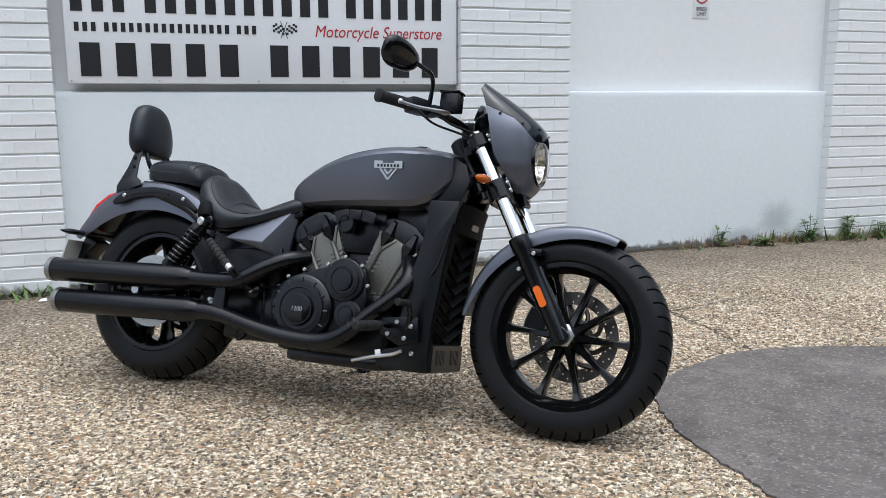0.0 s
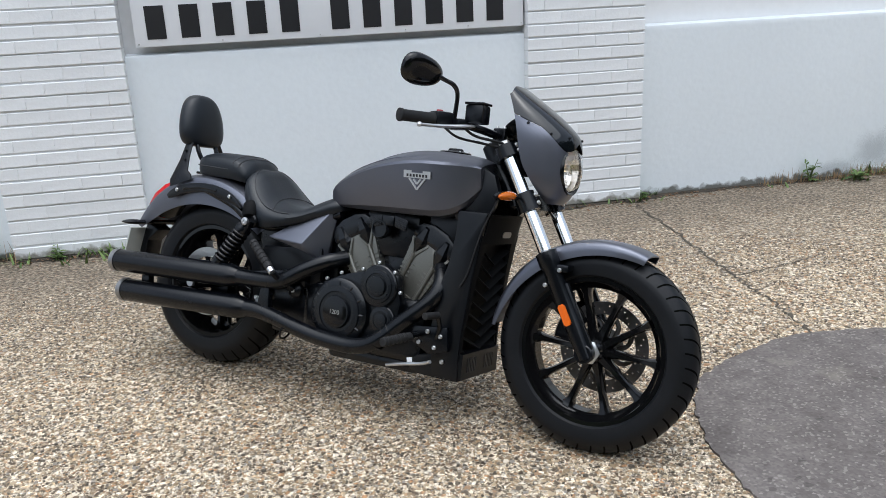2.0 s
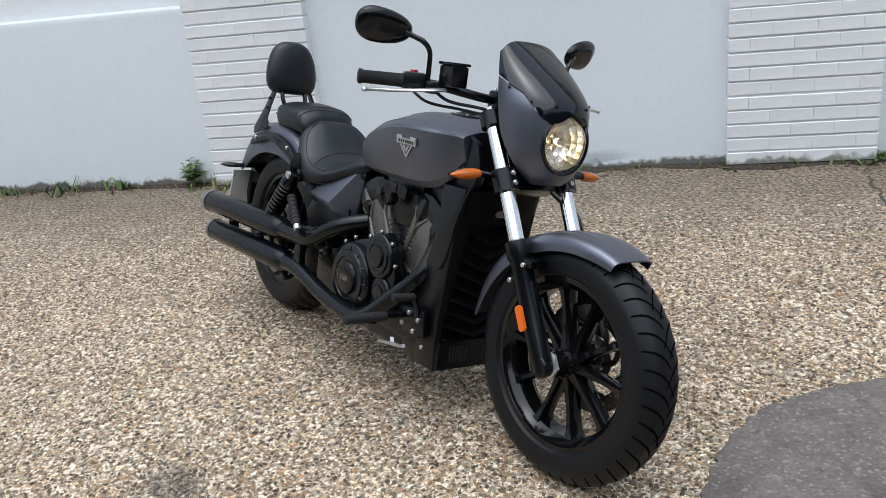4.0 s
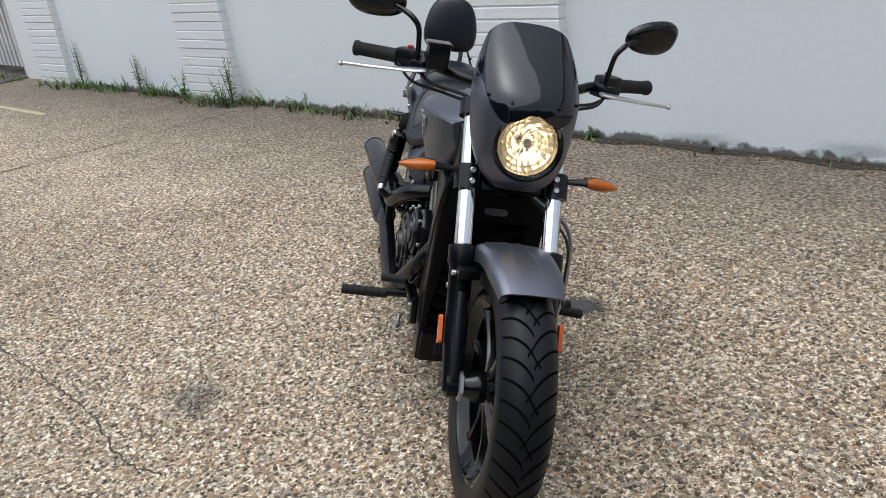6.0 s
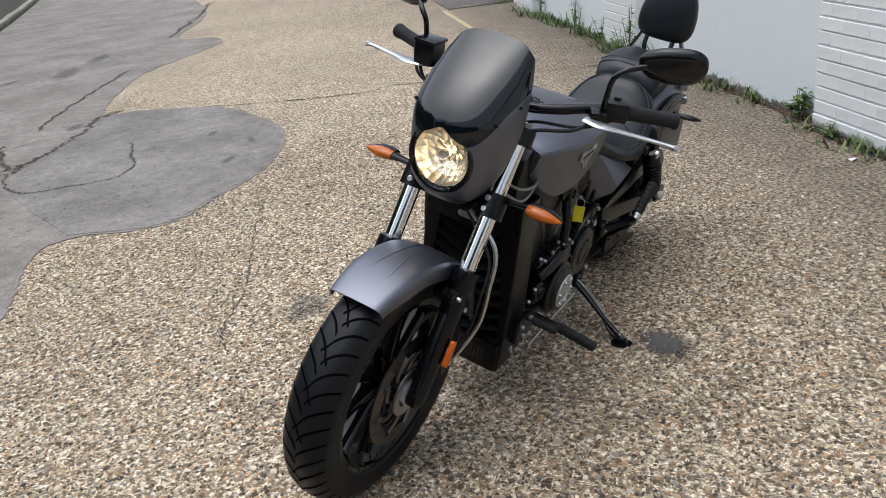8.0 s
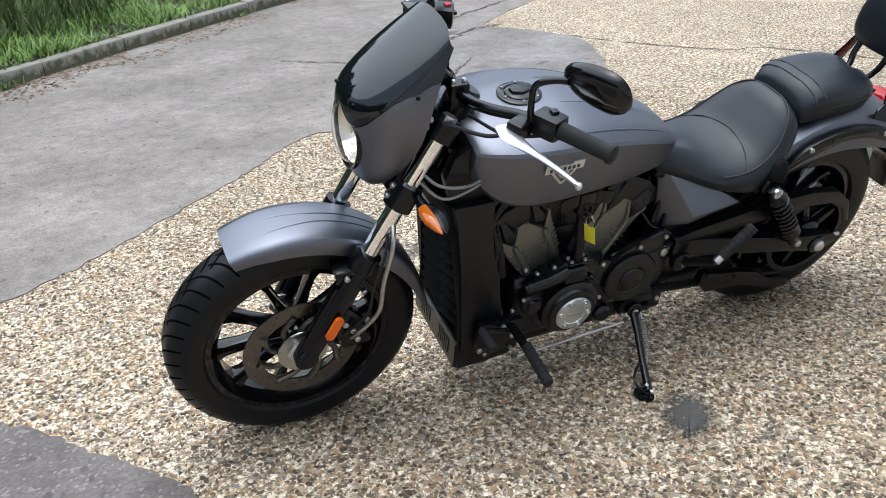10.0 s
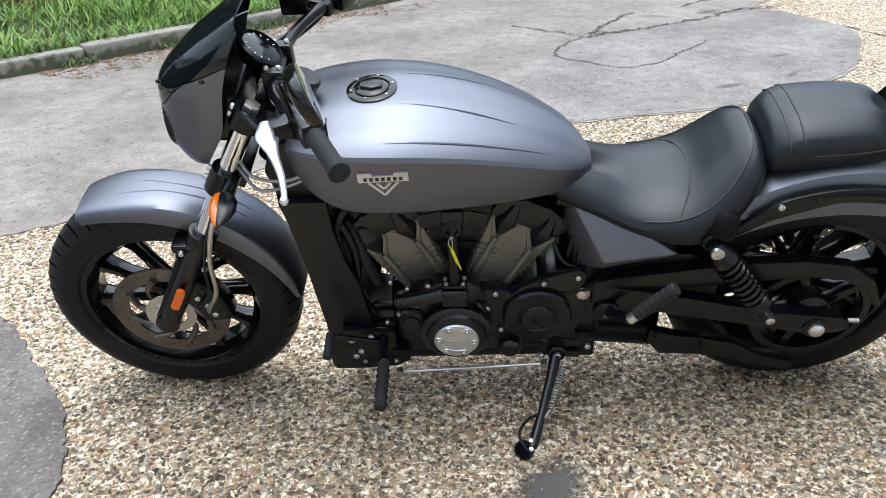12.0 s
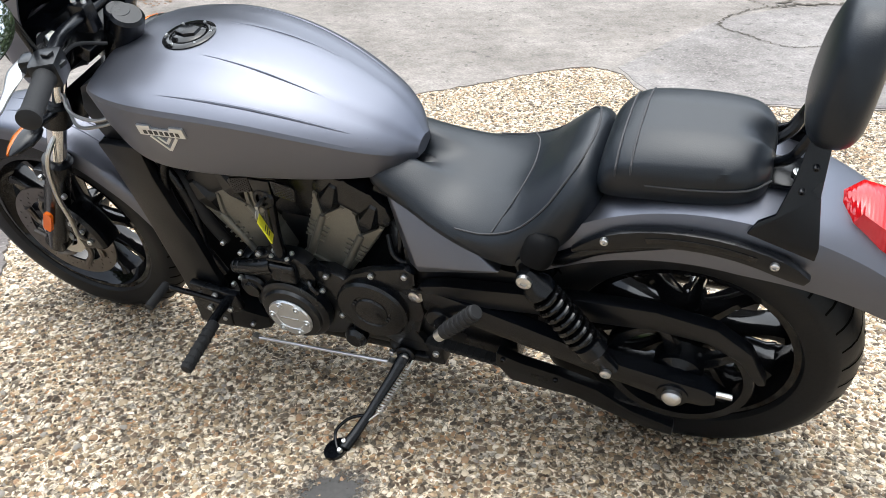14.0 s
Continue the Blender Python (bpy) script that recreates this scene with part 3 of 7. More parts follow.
for k, (line, w) in enumerate([([(-1.49, -5.12), (-1.20, -5.02), (-0.85, -4.75), (-0.46, -4.50), (-0.16, -4.39), (0.08, -4.26)], 0.05), ([(0.08, -4.26), (0.24, -4.44), (0.58, -4.73)], 0.022),
                               ([(-0.74, -4.02), (-0.51, -3.74), (-0.37, -3.53), (-0.25, -3.43), (-0.07, -3.37), (0.14, -3.54), (0.32, -3.73), (0.23, -4.07), (0.08, -4.26)], 0.018),
                               ([(-0.37, -5.08), (-0.16, -4.73), (0.02, -4.36)], 0.04), ([(-2.98, -6.85), (-1.94, -6.15), (-1.04, -5.48), (-0.81, -5.24)], 0.03),
                               ([(-0.59, -4.90), (-0.17, -4.95), (0.31, -5.05)], 0.014), ([(-8.71, -11.62), (-5.03, -8.47)], 0.07)]):
    flat_crack(line, w, 20 + k, 0.0105)


def blot(name, c, rx, ry, turn, seed, z, material, label):
    pts = [(c[0] + (rx * math.cos(a) * math.cos(turn) - ry * math.sin(a) * math.sin(turn)),
            c[1] + (rx * math.cos(a) * math.sin(turn) + ry * math.sin(a) * math.cos(turn))) for a in np.linspace(0, 2 * math.pi, 11)[:-1]]
    line = ragged(pts, min(rx, ry) * 0.12, 6, seed, True)
    bm = bmesh.new()
    soak = bm.verts.layers.float.new("soak")
    mid = bm.verts.new((c[0], c[1], z))
    mid[soak] = 1.0
    rim = [bm.verts.new((x, y, z)) for x, y in line]
    for i in range(len(rim)):
        bm.faces.new((mid, rim[i], rim[(i + 1) % len(rim)]))
    return tagged(part(name, bm, material, flat=True), label, "", "", "structure")


for c, rx, ry, turn, sd in (((-2.72, -7.62), 0.55, 0.16, 0.75, 31), ((-3.53, -8.12), 0.5, 0.14, 0.7, 32), ((-2.21, -7.91), 0.25, 0.09, 0.4, 33), ((-0.96, -4.99), 0.16, 0.07, 0.6, 34), ((-1.07, -3.54), 0.10, 0.035, 0.5, 35),
                             ((-0.60, -2.89), 0.13, 0.04, 0.4, 36), ((-1.01, -3.09), 0.09, 0.03, 0.9, 37)):
    blot("worn_hollow", c, rx, ry, turn, sd, 0.0098, FAINT, "dark worn hollow in the old asphalt")
blot("oil_stain", (0.87, -0.97), 0.16, 0.11, 0.4, 8, 0.004, FAINT, "faint old oil stain on the concrete")
blot("oil_stain", (0.64, 0.365), 0.135, 0.09, 0.9, 1, 0.004, STAIN, "dark grey oil stain under the side stand")
blot("oil_stain", (0.51, 0.53), 0.045, 0.034, 0.2, 2, 0.004, FAINT, "small dark oil spot on the concrete")
blot("oil_stain", (0.54, 0.62), 0.034, 0.028, 0.2, 3, 0.004, FAINT, "small dark oil spot on the concrete")

bm = bmesh.new()
for a, b, w in (((-4.89, -3.43), (-6.96, -5.28), 0.03),):
    d = (Vector(b) - Vector(a)).normalized()
    nn = Vector((-d.y, d.x)) * w
    bm.faces.new([bm.verts.new((p.x, p.y, 0.004)) for p in (Vector(a) - nn, Vector(a) + nn, Vector(b) + nn, Vector(b) - nn)])
tagged(part("painted_line", bm, YELLOW_LINE, flat=True), "faded yellow painted line on the concrete", "", "", "structure")

# ---------------------------------------------------------------- kerb and verge
kerb_line = spline([(6.58, -1.78), (4.80, -3.04), (3.34, -4.31), (2.15, -5.50), (0.42, -7.25), (-1.88, -9.4), (-4.85, -12.85), (-8.5, -17.4), (-14, -24.5)], 40)
stones, run, start = [], 0.0, 0
for i in range(1, len(kerb_line)):
    run += float(np.linalg.norm(kerb_line[i] - kerb_line[i - 1]))
    if run > 0.9:
        stones.append((kerb_line[start], kerb_line[i]))
        start, run = i, 0.0
kerb = tagged(new("kerb"), "mossy grey concrete kerb between road and grass verge", "", "", "structure")
shape = box(-0.44, 0.44, -0.065, 0.065, -0.1, 0.12, 0.018)
bmesh.ops.recalc_face_normals(shape, faces=shape.faces)
kerb_mesh = bpy.data.meshes.new("kerb_stone")
shape.to_mesh(kerb_mesh)
shape.free()
kerb_mesh.materials.append(KERB)
rnd = random.Random(11)
for a, b in stones:
    mid, d = (a + b) / 2, b - a
    st = new("kerb_stone", kerb_mesh)
    st.parent = kerb
    st.matrix_basis = pose(mid[0], mid[1], rnd.uniform(-0.008, 0.006), rnd.uniform(-2, 2), rnd.uniform(-0.5, 0.5),
                           math.degrees(math.atan2(d[1], d[0])) + rnd.uniform(-0.6, 0.6)) @ Matrix.Diagonal((float(np.linalg.norm(d)) / 0.885, 1, 1, 1))


def beside(i, off):
    p, q = kerb_line[max(i - 1, 0)], kerb_line[min(i + 1, len(kerb_line) - 1)]
    d = Vector((q[0] - p[0], q[1] - p[1])).normalized()
    return kerb_line[i][0] - d.y * off, kerb_line[i][1] + d.x * off


bm = bmesh.new()
offs = [0.05, 0.5, 1.4, 3.0, 8.0, 40.0]
rows = []
for o in offs:
    rows.append([bm.verts.new((*beside(i, o), 0.085 + min(o, 3) * 0.05 + rnd.uniform(0, 0.03))) for i in range(0, len(kerb_line), 4)])
for a, b in zip(rows, rows[1:]):
    for k in range(len(a) - 1):
        bm.faces.new((a[k], a[k + 1], b[k + 1], b[k]))
tagged(part("verge", bm, SOIL), "soil of the grass verge behind the kerb", "", "", "structure")


def blade(vs, fs, x, y, z, h, w, yaw, lean, droop):
    """A bent grass blade of three joints."""
    d, s = (math.cos(yaw), math.sin(yaw)), (-math.sin(yaw), math.cos(yaw))
    k = len(vs)
    for f, ww in ((0, 1.0), (0.5, 0.8), (0.85, 0.4)):
        o, zz = lean * h * f + droop * h * f * f, h * (f - 0.35 * droop * f * f)
        vs.append((x + d[0] * o - s[0] * w * ww / 2, y + d[1] * o - s[1] * w * ww / 2, z + zz))
        vs.append((x + d[0] * o + s[0] * w * ww / 2, y + d[1] * o + s[1] * w * ww / 2, z + zz))
    vs.append((x + d[0] * (lean + droop) * h, y + d[1] * (lean + droop) * h, z + h * (1 - 0.35 * droop)))
    fs.extend([(k, k + 1, k + 3, k + 2), (k + 2, k + 3, k + 5, k + 4), (k + 4, k + 5, k + 6)])


def from_lists(name, vs, fs, material, label, kind="stuff"):
    me = bpy.data.meshes.new(name)
    me.from_pydata(vs, [], fs)
    me.materials.append(material)
    return tagged(new(name, me), label, "grass" if "grass" in name else "plant", "", kind)


vs, fs = [], []
rnd = random.Random(21)
for _ in range(26000):
    i = int(len(kerb_line) * (0.05 + 0.62 * rnd.random() ** 1.15))
    o = 0.06 + 2.6 * rnd.random() ** 1.4
    x, y = beside(i, o)
    x, y = x + rnd.uniform(-0.06, 0.06), y + rnd.uniform(-0.06, 0.06)
    clump = 0.6 + 0.8 * noise.noise((x * 1.7, y * 1.7, 0))
    h = rnd.uniform(0.06, 0.22) * max(0.4, clump + 0.35) * (0.7 + 0.4 * min(o, 2))
    blade(vs, fs, x, y, 0.08 + min(o, 3) * 0.05, h, rnd.uniform(0.006, 0.014), rnd.uniform(0, 6.28), rnd.uniform(0.1, 0.8), rnd.uniform(0.2, 1.1))
from_lists("grass", vs, fs, GRASS, "lush green uncut grass on the verge behind the kerb")
vs, fs = [], []
for _ in range(2600):
    i = int(len(kerb_line) * rnd.uniform(0.3, 0.47))
    x, y = beside(i, rnd.uniform(0.7, 2.2))
    if noise.noise((x * 1.1, y * 1.1, 4)) < -0.05:
        continue
    blade(vs, fs, x, y, 0.12, rnd.uniform(0.5, 1.0), rnd.uniform(0.012, 0.022), rnd.uniform(0, 6.28), rnd.uniform(0.05, 0.35), rnd.uniform(0.2, 1.0))
from_lists("reeds", vs, fs, REED, "tall arching reed leaves on the grass verge")
vs, fs = [], []
for _ in range(900):
    x, y = beside(int(len(kerb_line) * rnd.uniform(0.22, 0.34)), rnd.uniform(1.3, 2.6))
    blade(vs, fs, x, y, 0.12, rnd.uniform(0.3, 0.8), 0.012, rnd.uniform(0, 6.28), rnd.uniform(0, 0.3), rnd.uniform(0, 0.3))
from_lists("dry_stems", vs, fs, STRAW, "brown dry stems standing on the verge")

# ---------------------------------------------------------------- tall hedge behind the verge
vs, fs = [], []
rnd = random.Random(77)
for _ in range(19000):
    i = int(len(kerb_line) * rnd.uniform(0.0, 1.0))
    i = min(i, len(kerb_line) - 1)
    x, y = beside(i, 3.9 + 1.6 * rnd.random() ** 1.5)
    x, y = x + rnd.uniform(-0.3, 0.3), y + rnd.uniform(-0.3, 0.3)
    # unseen height, set tall to darken what the motorcycle reflects
    tall_h = 6.2 + 1.6 * noise.noise((x * 0.35, y * 0.35, 2)) + 0.7 * noise.noise((x * 1.3, y * 1.3, 5))
    z = 0.15 + (tall_h - 0.15) * rnd.random() ** 0.85
    r, a, tilt, k = rnd.uniform(0.10, 0.24), rnd.uniform(0, 6.28), rnd.uniform(-0.9, 0.9), len(vs)
    for u, v in ((-1, 0), (0, -0.55), (1, 0), (0, 0.55)):
        vs.append((x + r * (u * math.cos(a) - v * math.sin(a) * math.sin(tilt)), y + r * (u * math.sin(a) + v * math.cos(a) * math.sin(tilt)), z + r * v * math.cos(tilt) + 0.1 * u * r))
    fs.append((k, k + 1, k + 2, k + 3))
# added unseen row ahead of the motorcycle, darkens its front reflections
for _ in range(5000):
    x, y = 14.5 + 1.4 * rnd.random(), rnd.uniform(-9, 15)
    z = 0.1 + (6.0 + 1.2 * noise.noise((x * 0.35, y * 0.35, 2))) * rnd.random() ** 0.85
    r, a, tilt, k = rnd.uniform(0.14, 0.3), rnd.uniform(0, 6.28), rnd.uniform(-0.9, 0.9), len(vs)
    for u, v in ((-1, 0), (0, -0.55), (1, 0), (0, 0.55)):
        vs.append((x + r * (u * math.cos(a) - v * math.sin(a) * math.sin(tilt)), y + r * (u * math.sin(a) + v * math.cos(a) * math.sin(tilt)), z + r * v * math.cos(tilt) + 0.1 * u * r))
    fs.append((k, k + 1, k + 2, k + 3))
from_lists("hedge", vs, fs, HEDGE, "tall dark green hedge behind the grass verge, with an added unseen row ahead")
# added soil-coloured core: its dark colour stands for shade between the leaves
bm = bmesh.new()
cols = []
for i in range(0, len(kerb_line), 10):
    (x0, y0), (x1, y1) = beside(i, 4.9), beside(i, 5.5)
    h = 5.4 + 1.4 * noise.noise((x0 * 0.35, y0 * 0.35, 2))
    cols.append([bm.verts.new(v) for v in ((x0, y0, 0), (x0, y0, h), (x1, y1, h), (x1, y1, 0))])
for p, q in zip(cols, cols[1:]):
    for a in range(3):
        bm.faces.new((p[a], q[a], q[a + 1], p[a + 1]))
# opaque core of the added row ahead
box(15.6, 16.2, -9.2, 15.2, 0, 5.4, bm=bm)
tagged(part("hedge_shade_core", bm, SOIL), "dark core added inside the hedge to stand for its inner shade", "plant", "", "stuff")

# ---------------------------------------------------------------- white building: piers, infill panels, ledge
WALL = pose(-2.137, 0.230, 0, 0, 0, 42.3)
PIERS, PIER_W, COURSE = (-6.48, -3.265, 0.12, 3.205, 6.12, 9.35), 0.755, 0.0765
TOP, LEDGE, LOW, HIGH = 2.75, 1.105, 0.075, 0.15


def on_wall(ob):
    ob.matrix_basis = WALL
    return ob


bm = box(-7.24, 16, HIGH, 0.75, 0, TOP, 0.004)
wall = on_wall(tagged(part("wall_north", bm, UPPER_PAINT, flat=True), "white-painted masonry wall of the building", "", "", "structure"))
# lower infill under a sloped ledge, bay by bay
bays = [(a + PIER_W, b) for a, b in zip(PIERS, PIERS[1:])]
for k, (a, b) in enumerate(bays):
    bm = bmesh.new()
    nx = max(2, int((b - a) / 0.12))
    prof = [(LOW - 0.003, -0.02), (LOW - 0.002, 0.02), (LOW - 0.001, 0.05), (LOW, 0.12), (LOW, 0.5), (LOW, LEDGE - 0.035), (LOW + 0.001, LEDGE - 0.012), (LOW + 0.004, LEDGE - 0.003),
            (LOW + 0.010, LEDGE), (HIGH - 0.001, LEDGE + 0.008)]
    cols = []
    for i in range(nx + 1):
        s = a + (b - a) * i / nx
        wob = 0.004 * noise.noise((s * 2.3, k * 7.1, 0))
        cols.append([bm.verts.new((s, y + wob, z + (0.006 * noise.noise((s * 5, 3, k)) if z < 0.06 else 0))) for y, z in prof])
    for p, q in zip(cols, cols[1:]):
        for i in range(len(prof) - 1):
            bm.faces.new((p[i], q[i], q[i + 1], p[i + 1]))
    ob = part("infill_panel", bm, RENDER_PAINT)
    ob.parent = wall
tall = int(2.35 / COURSE)
for a in PIERS:
    bm = box(a + 0.004, a + PIER_W - 0.004, 0.011, HIGH + 0.01, 0, TOP - 0.01)
    part("pier_core", bm, MORTAR, wall, flat=True)


def brick_mesh(w, name):
    """A painted brick with a chamfered face, front towards -y."""
    h, d, c = COURSE - 0.009, 0.10, 0.004
    bm = bmesh.new()
    back = [bm.verts.new(v) for v in ((0, d, 0), (w, d, 0), (w, d, h), (0, d, h))]
    mid = [bm.verts.new(v) for v in ((0, c, 0), (w, c, 0), (w, c, h), (0, c, h))]
    e = 0.0004
    face = [bm.verts.new(v) for v in ((e, 0.0012, c), (w - e, 0.0, c * 1.2), (w - e, 0.0012, h - c), (e, 0.0, h - c * 0.8))]
    for p, q in ((back, mid), (mid, face)):
        for i in range(4):
            bm.faces.new((p[i], p[(i + 1) % 4], q[(i + 1) % 4], q[i]))
    bm.faces.new(face)
    bmesh.ops.recalc_face_normals(bm, faces=bm.faces)
    me = bpy.data.meshes.new(name)
    bm.to_mesh(me)
    bm.free()
    me.materials.append(BRICK_PAINT)
    return me


LONG, SHORT = brick_mesh(0.2155, "brick_long"), brick_mesh(0.1065, "brick_short")
pier_rows = []
rnd = random.Random(5)
for a in PIERS:
    for c in range(tall):
        z, s = 0.012 + c * COURSE + rnd.uniform(-0.0018, 0.0018), a
        proud = rnd.uniform(-0.003, 0.003)
        order = (LONG, LONG, LONG, SHORT) if c % 2 else (SHORT, LONG, LONG, LONG)
        width = {LONG: 0.2155, SHORT: 0.1065}
        for me in order:
            pier_rows.append((a, me, s, z, proud + rnd.uniform(-0.0007, 0.0007), rnd.uniform(-0.45, 0.45)))
            s += width[me] + 0.0007
loose_rows = []
for a, me, s, z, dy, tilt in pier_rows:
    if a in (0.12, 3.205) and z < 2.2 and not (a == 3.205 and z > 1.85):
        ob = new("brick", me)
        ob.parent = wall
        ob.matrix_basis = pose(s, dy, z, 0, tilt * 0.6, 0)
    else:
        loose_rows.append((me, s, z, dy))
bm = bmesh.new()
for me, s, z, dy in loose_rows:
    k = len(bm.verts)
    bm.from_mesh(me)
    bm.verts.ensure_lookup_table()
    for v in bm.verts[k:]:
        v.co += Vector((s, dy, z))
part("brickwork", bm, BRICK_PAINT, wall, flat=True)["kind"] = "stuff"
# pier above the laid courses
for a in PIERS:
    part("pier_head", box(a, a + PIER_W, 0.0, HIGH + 0.005, 0.012 + tall * COURSE, TOP - 0.02, 0.004), BRICK_PAINT, wall, flat=True)


# roof edge closes the building
bm = box(-7.4, 16.2, -0.12, 1.1, TOP, TOP + 0.18, 0.01)
on_wall(tagged(part("parapet", bm, UPPER_PAINT, flat=True), "plain white parapet coping along the wall top", "", "", "structure"))

# ---------------------------------------------------------------- sign board
def words(text, size, material, at, shear=0.0, squash=1.0):
    cu = bpy.data.curves.new("text", "FONT")
    cu.body, cu.size, cu.shear, cu.extrude, cu.align_x = text, size, shear, 0.0006, "CENTER"
    tmp = new("tmp_text", cu)
    me = bpy.data.meshes.new_from_object(tmp.evaluated_get(bpy.context.evaluated_depsgraph_get()))
    bpy.data.objects.remove(tmp)
    me.materials.clear()
    me.materials.append(material)
    me.transform(Matrix.Translation(at) @ Matrix.Rotation(radians(90), 4, "X") @ Matrix.Diagonal((squash, 1, 1, 1)))
    return me


sign = on_wall(tagged(new("sign_board"), "large white sign board with black and red lettering on the wall", "sign"))
SY = 0.052
panel = part("panel", box(0.948, 3.195, SY, SY + 0.02, 1.152, 1.96, 0.003), SIGN_WHITE, sign)
part("back_batten", box(0.97, 1.02, SY + 0.022, HIGH, 1.16, 1.93), GATE_PAINT, sign)
part("back_batten", box(3.12, 3.17, SY + 0.022, HIGH, 1.16, 1.93), GATE_PAINT, sign)


def bars(name, s0, s1, z0, z1, groups, material, fill=0.8):
    """Plain bars in place of characters."""
    n = sum(groups) + (len(groups) - 1) * 0.55
    step, s = (s1 - s0) / n, s0
    for g in groups:
        for _ in range(g):
            part(name, box(s, s + step * fill, SY - 0.003, SY + 0.002, z0, z1), material, panel, flat=True)
            s += step
        s += step * 0.55


bars("digit_bar", 1.016, 3.15, 1.192, 1.372, (5, 6), INK_BLACK, 0.56)
bars("address_bar", 0.997, 1.985, 1.432, 1.480, (3, 16, 3), INK_BLACK, 0.55)
bars("title_bar", 0.985, 3.14, 1.537, 1.737, (3, 10, 6), INK_BLACK, 0.55)
ob = new("lettering", words("Motorcycle Superstore", 0.098, INK_RED, (2.698, SY - 0.002, 1.424), 0.22, 0.86))
ob.parent, ob["label"] = panel, "red italic lettering"
for side in (-1, 1):
    bm = bmesh.new()
    for i in range(5):
        for j in range(4):
            if (i + j) % 2 == 0:
                box(side * (0.012 + i * 0.013), side * (0.012 + i * 0.013) + 0.013, SY - 0.0025, SY, 1.425 + j * 0.013 + i * 0.004, 1.438 + j * 0.013 + i * 0.004, bm=bm)
    rod((-side * 0.02, SY - 0.001, 1.405), (side * 0.02, SY - 0.001, 1.5), 0.002, 6, bm=bm)
    shift(bm, Matrix.Translation((2.126, 0, 0.008)))
    part("chequered_flag", bm, INK_BLACK, panel, flat=True)
for s in (0.965, 1.42, 1.97, 2.47, 2.85, 3.18):
    part("screw", bolt_head((s, SY - 0.001, 1.168), (0, -1, 0), 0.004), BOLT, panel)

def wall_stain(s, y, z, rx, rz, seed):
    """Algae and splash dirt on the paint."""
    rnd = random.Random(seed)
    bm = bmesh.new()
    soak = bm.verts.layers.float.new("soak")
    mid = bm.verts.new((s, y - 0.0025, z))
    mid[soak] = 0.9
    rim = [bm.verts.new((s + rx * math.cos(a) * rnd.uniform(0.7, 1.1), y - 0.0025, max(0.02, z + rz * math.sin(a) * rnd.uniform(0.7, 1.1)))) for a in np.linspace(0, 2 * math.pi, 17)[:-1]]
    for i in range(16):
        bm.faces.new((mid, rim[i], rim[(i + 1) % 16]))
    on_wall(tagged(part("algae_stain", bm, ALGAE, flat=True), "grey-green algae stain on the white paint", "", "", "structure"))


wall_stain(5.74, LOW, 0.17, 0.22, 0.20, 1)
wall_stain(5.45, LOW, 0.06, 0.25, 0.09, 2)
wall_stain(2.5, LOW, 0.06, 0.3, 0.07, 3)
wall_stain(1.7, LOW, 0.05, 0.35, 0.06, 4)

plate = on_wall(tagged(new("speed_limit_sign"), "small white rectangular speed limit sign on the panel", "sign"))
pl = part("panel", box(4.98, 5.115, HIGH - 0.006, HIGH - 0.001, 1.61, 1.86, 0.002), SIGN_WHITE, plate)
for txt, z in (("SPEED", 1.662), ("LIMIT", 1.628)):
    ob = new("lettering", words(txt, 0.034, INK_BLACK, (5.047, HIGH - 0.008, z)))
    ob.parent = pl
part("red_ring", torus((5.047, HIGH - 0.006, 1.765), (0, 1, 0), 0.05, 0.006), INK_RED, pl)

# ---------------------------------------------------------------- palisade gate beyond the last pier
gate = on_wall(tagged(new("palisade_gate"), "pale grey steel palisade gate beside the white building", "gate"))
for z in (0.35, 1.55):
    part("rail", box(-13.4, -7.45, 0.25, 0.3, z, z + 0.06, 0.005), GATE_PAINT, gate)
for k in range(46):
    s = -13.3 + k * 0.128
    part("slat", slab([(s, 0.12), (s + 0.068, 0.12), (s + 0.068, 2.1), (s + 0.034, 2.2), (s, 2.1)], 0.22, 0.245, 0), GATE_PAINT, gate, flat=True)
for s in (-13.5, -7.42):
    part("post", box(s, s + 0.1, 0.2, 0.32, 0, 2.3, 0.006), GATE_PAINT, gate)
part("latch", box(-7.62, -7.44, 0.17, 0.22, 0.95, 1.05, 0.01), SILVER, gate)
on_wall(tagged(part("yard_wall", box(-13.8, -7.3, 0.75, 0.9, 0, 3.0), DARK_WALL, flat=True), "dark boundary wall behind the gate", "", "", "structure"))
# thin dark strip on the ground along the gate
on_wall(tagged(part("gate_ground_strip", box(-13.6, -7.3, -0.75, 0.74, 0, 0.012, 0.004), PATCH), "dark strip of ground in front of the gate", "", "", "structure"))

# ---------------------------------------------------------------- weeds along the wall foot
def w2(s, y, z=0.0):
    return WALL @ Vector((s, y, z))


rnd = random.Random(33)
vs, fs = [], []
dens = ((-6.4, -2.0, 620, 0.9), (-2.0, -0.2, 130, 0.7), (-0.2, 0.9, 130, 0.5), (0.9, 3.2, 26, 0.4), (3.0, 3.85, 12, 0.3), (3.85, 4.1, 24, 0.35), (4.9, 5.6, 40, 0.4), (5.5, 7.4, 190, 0.8), (-9.0, -7.2, 300, 0.8))
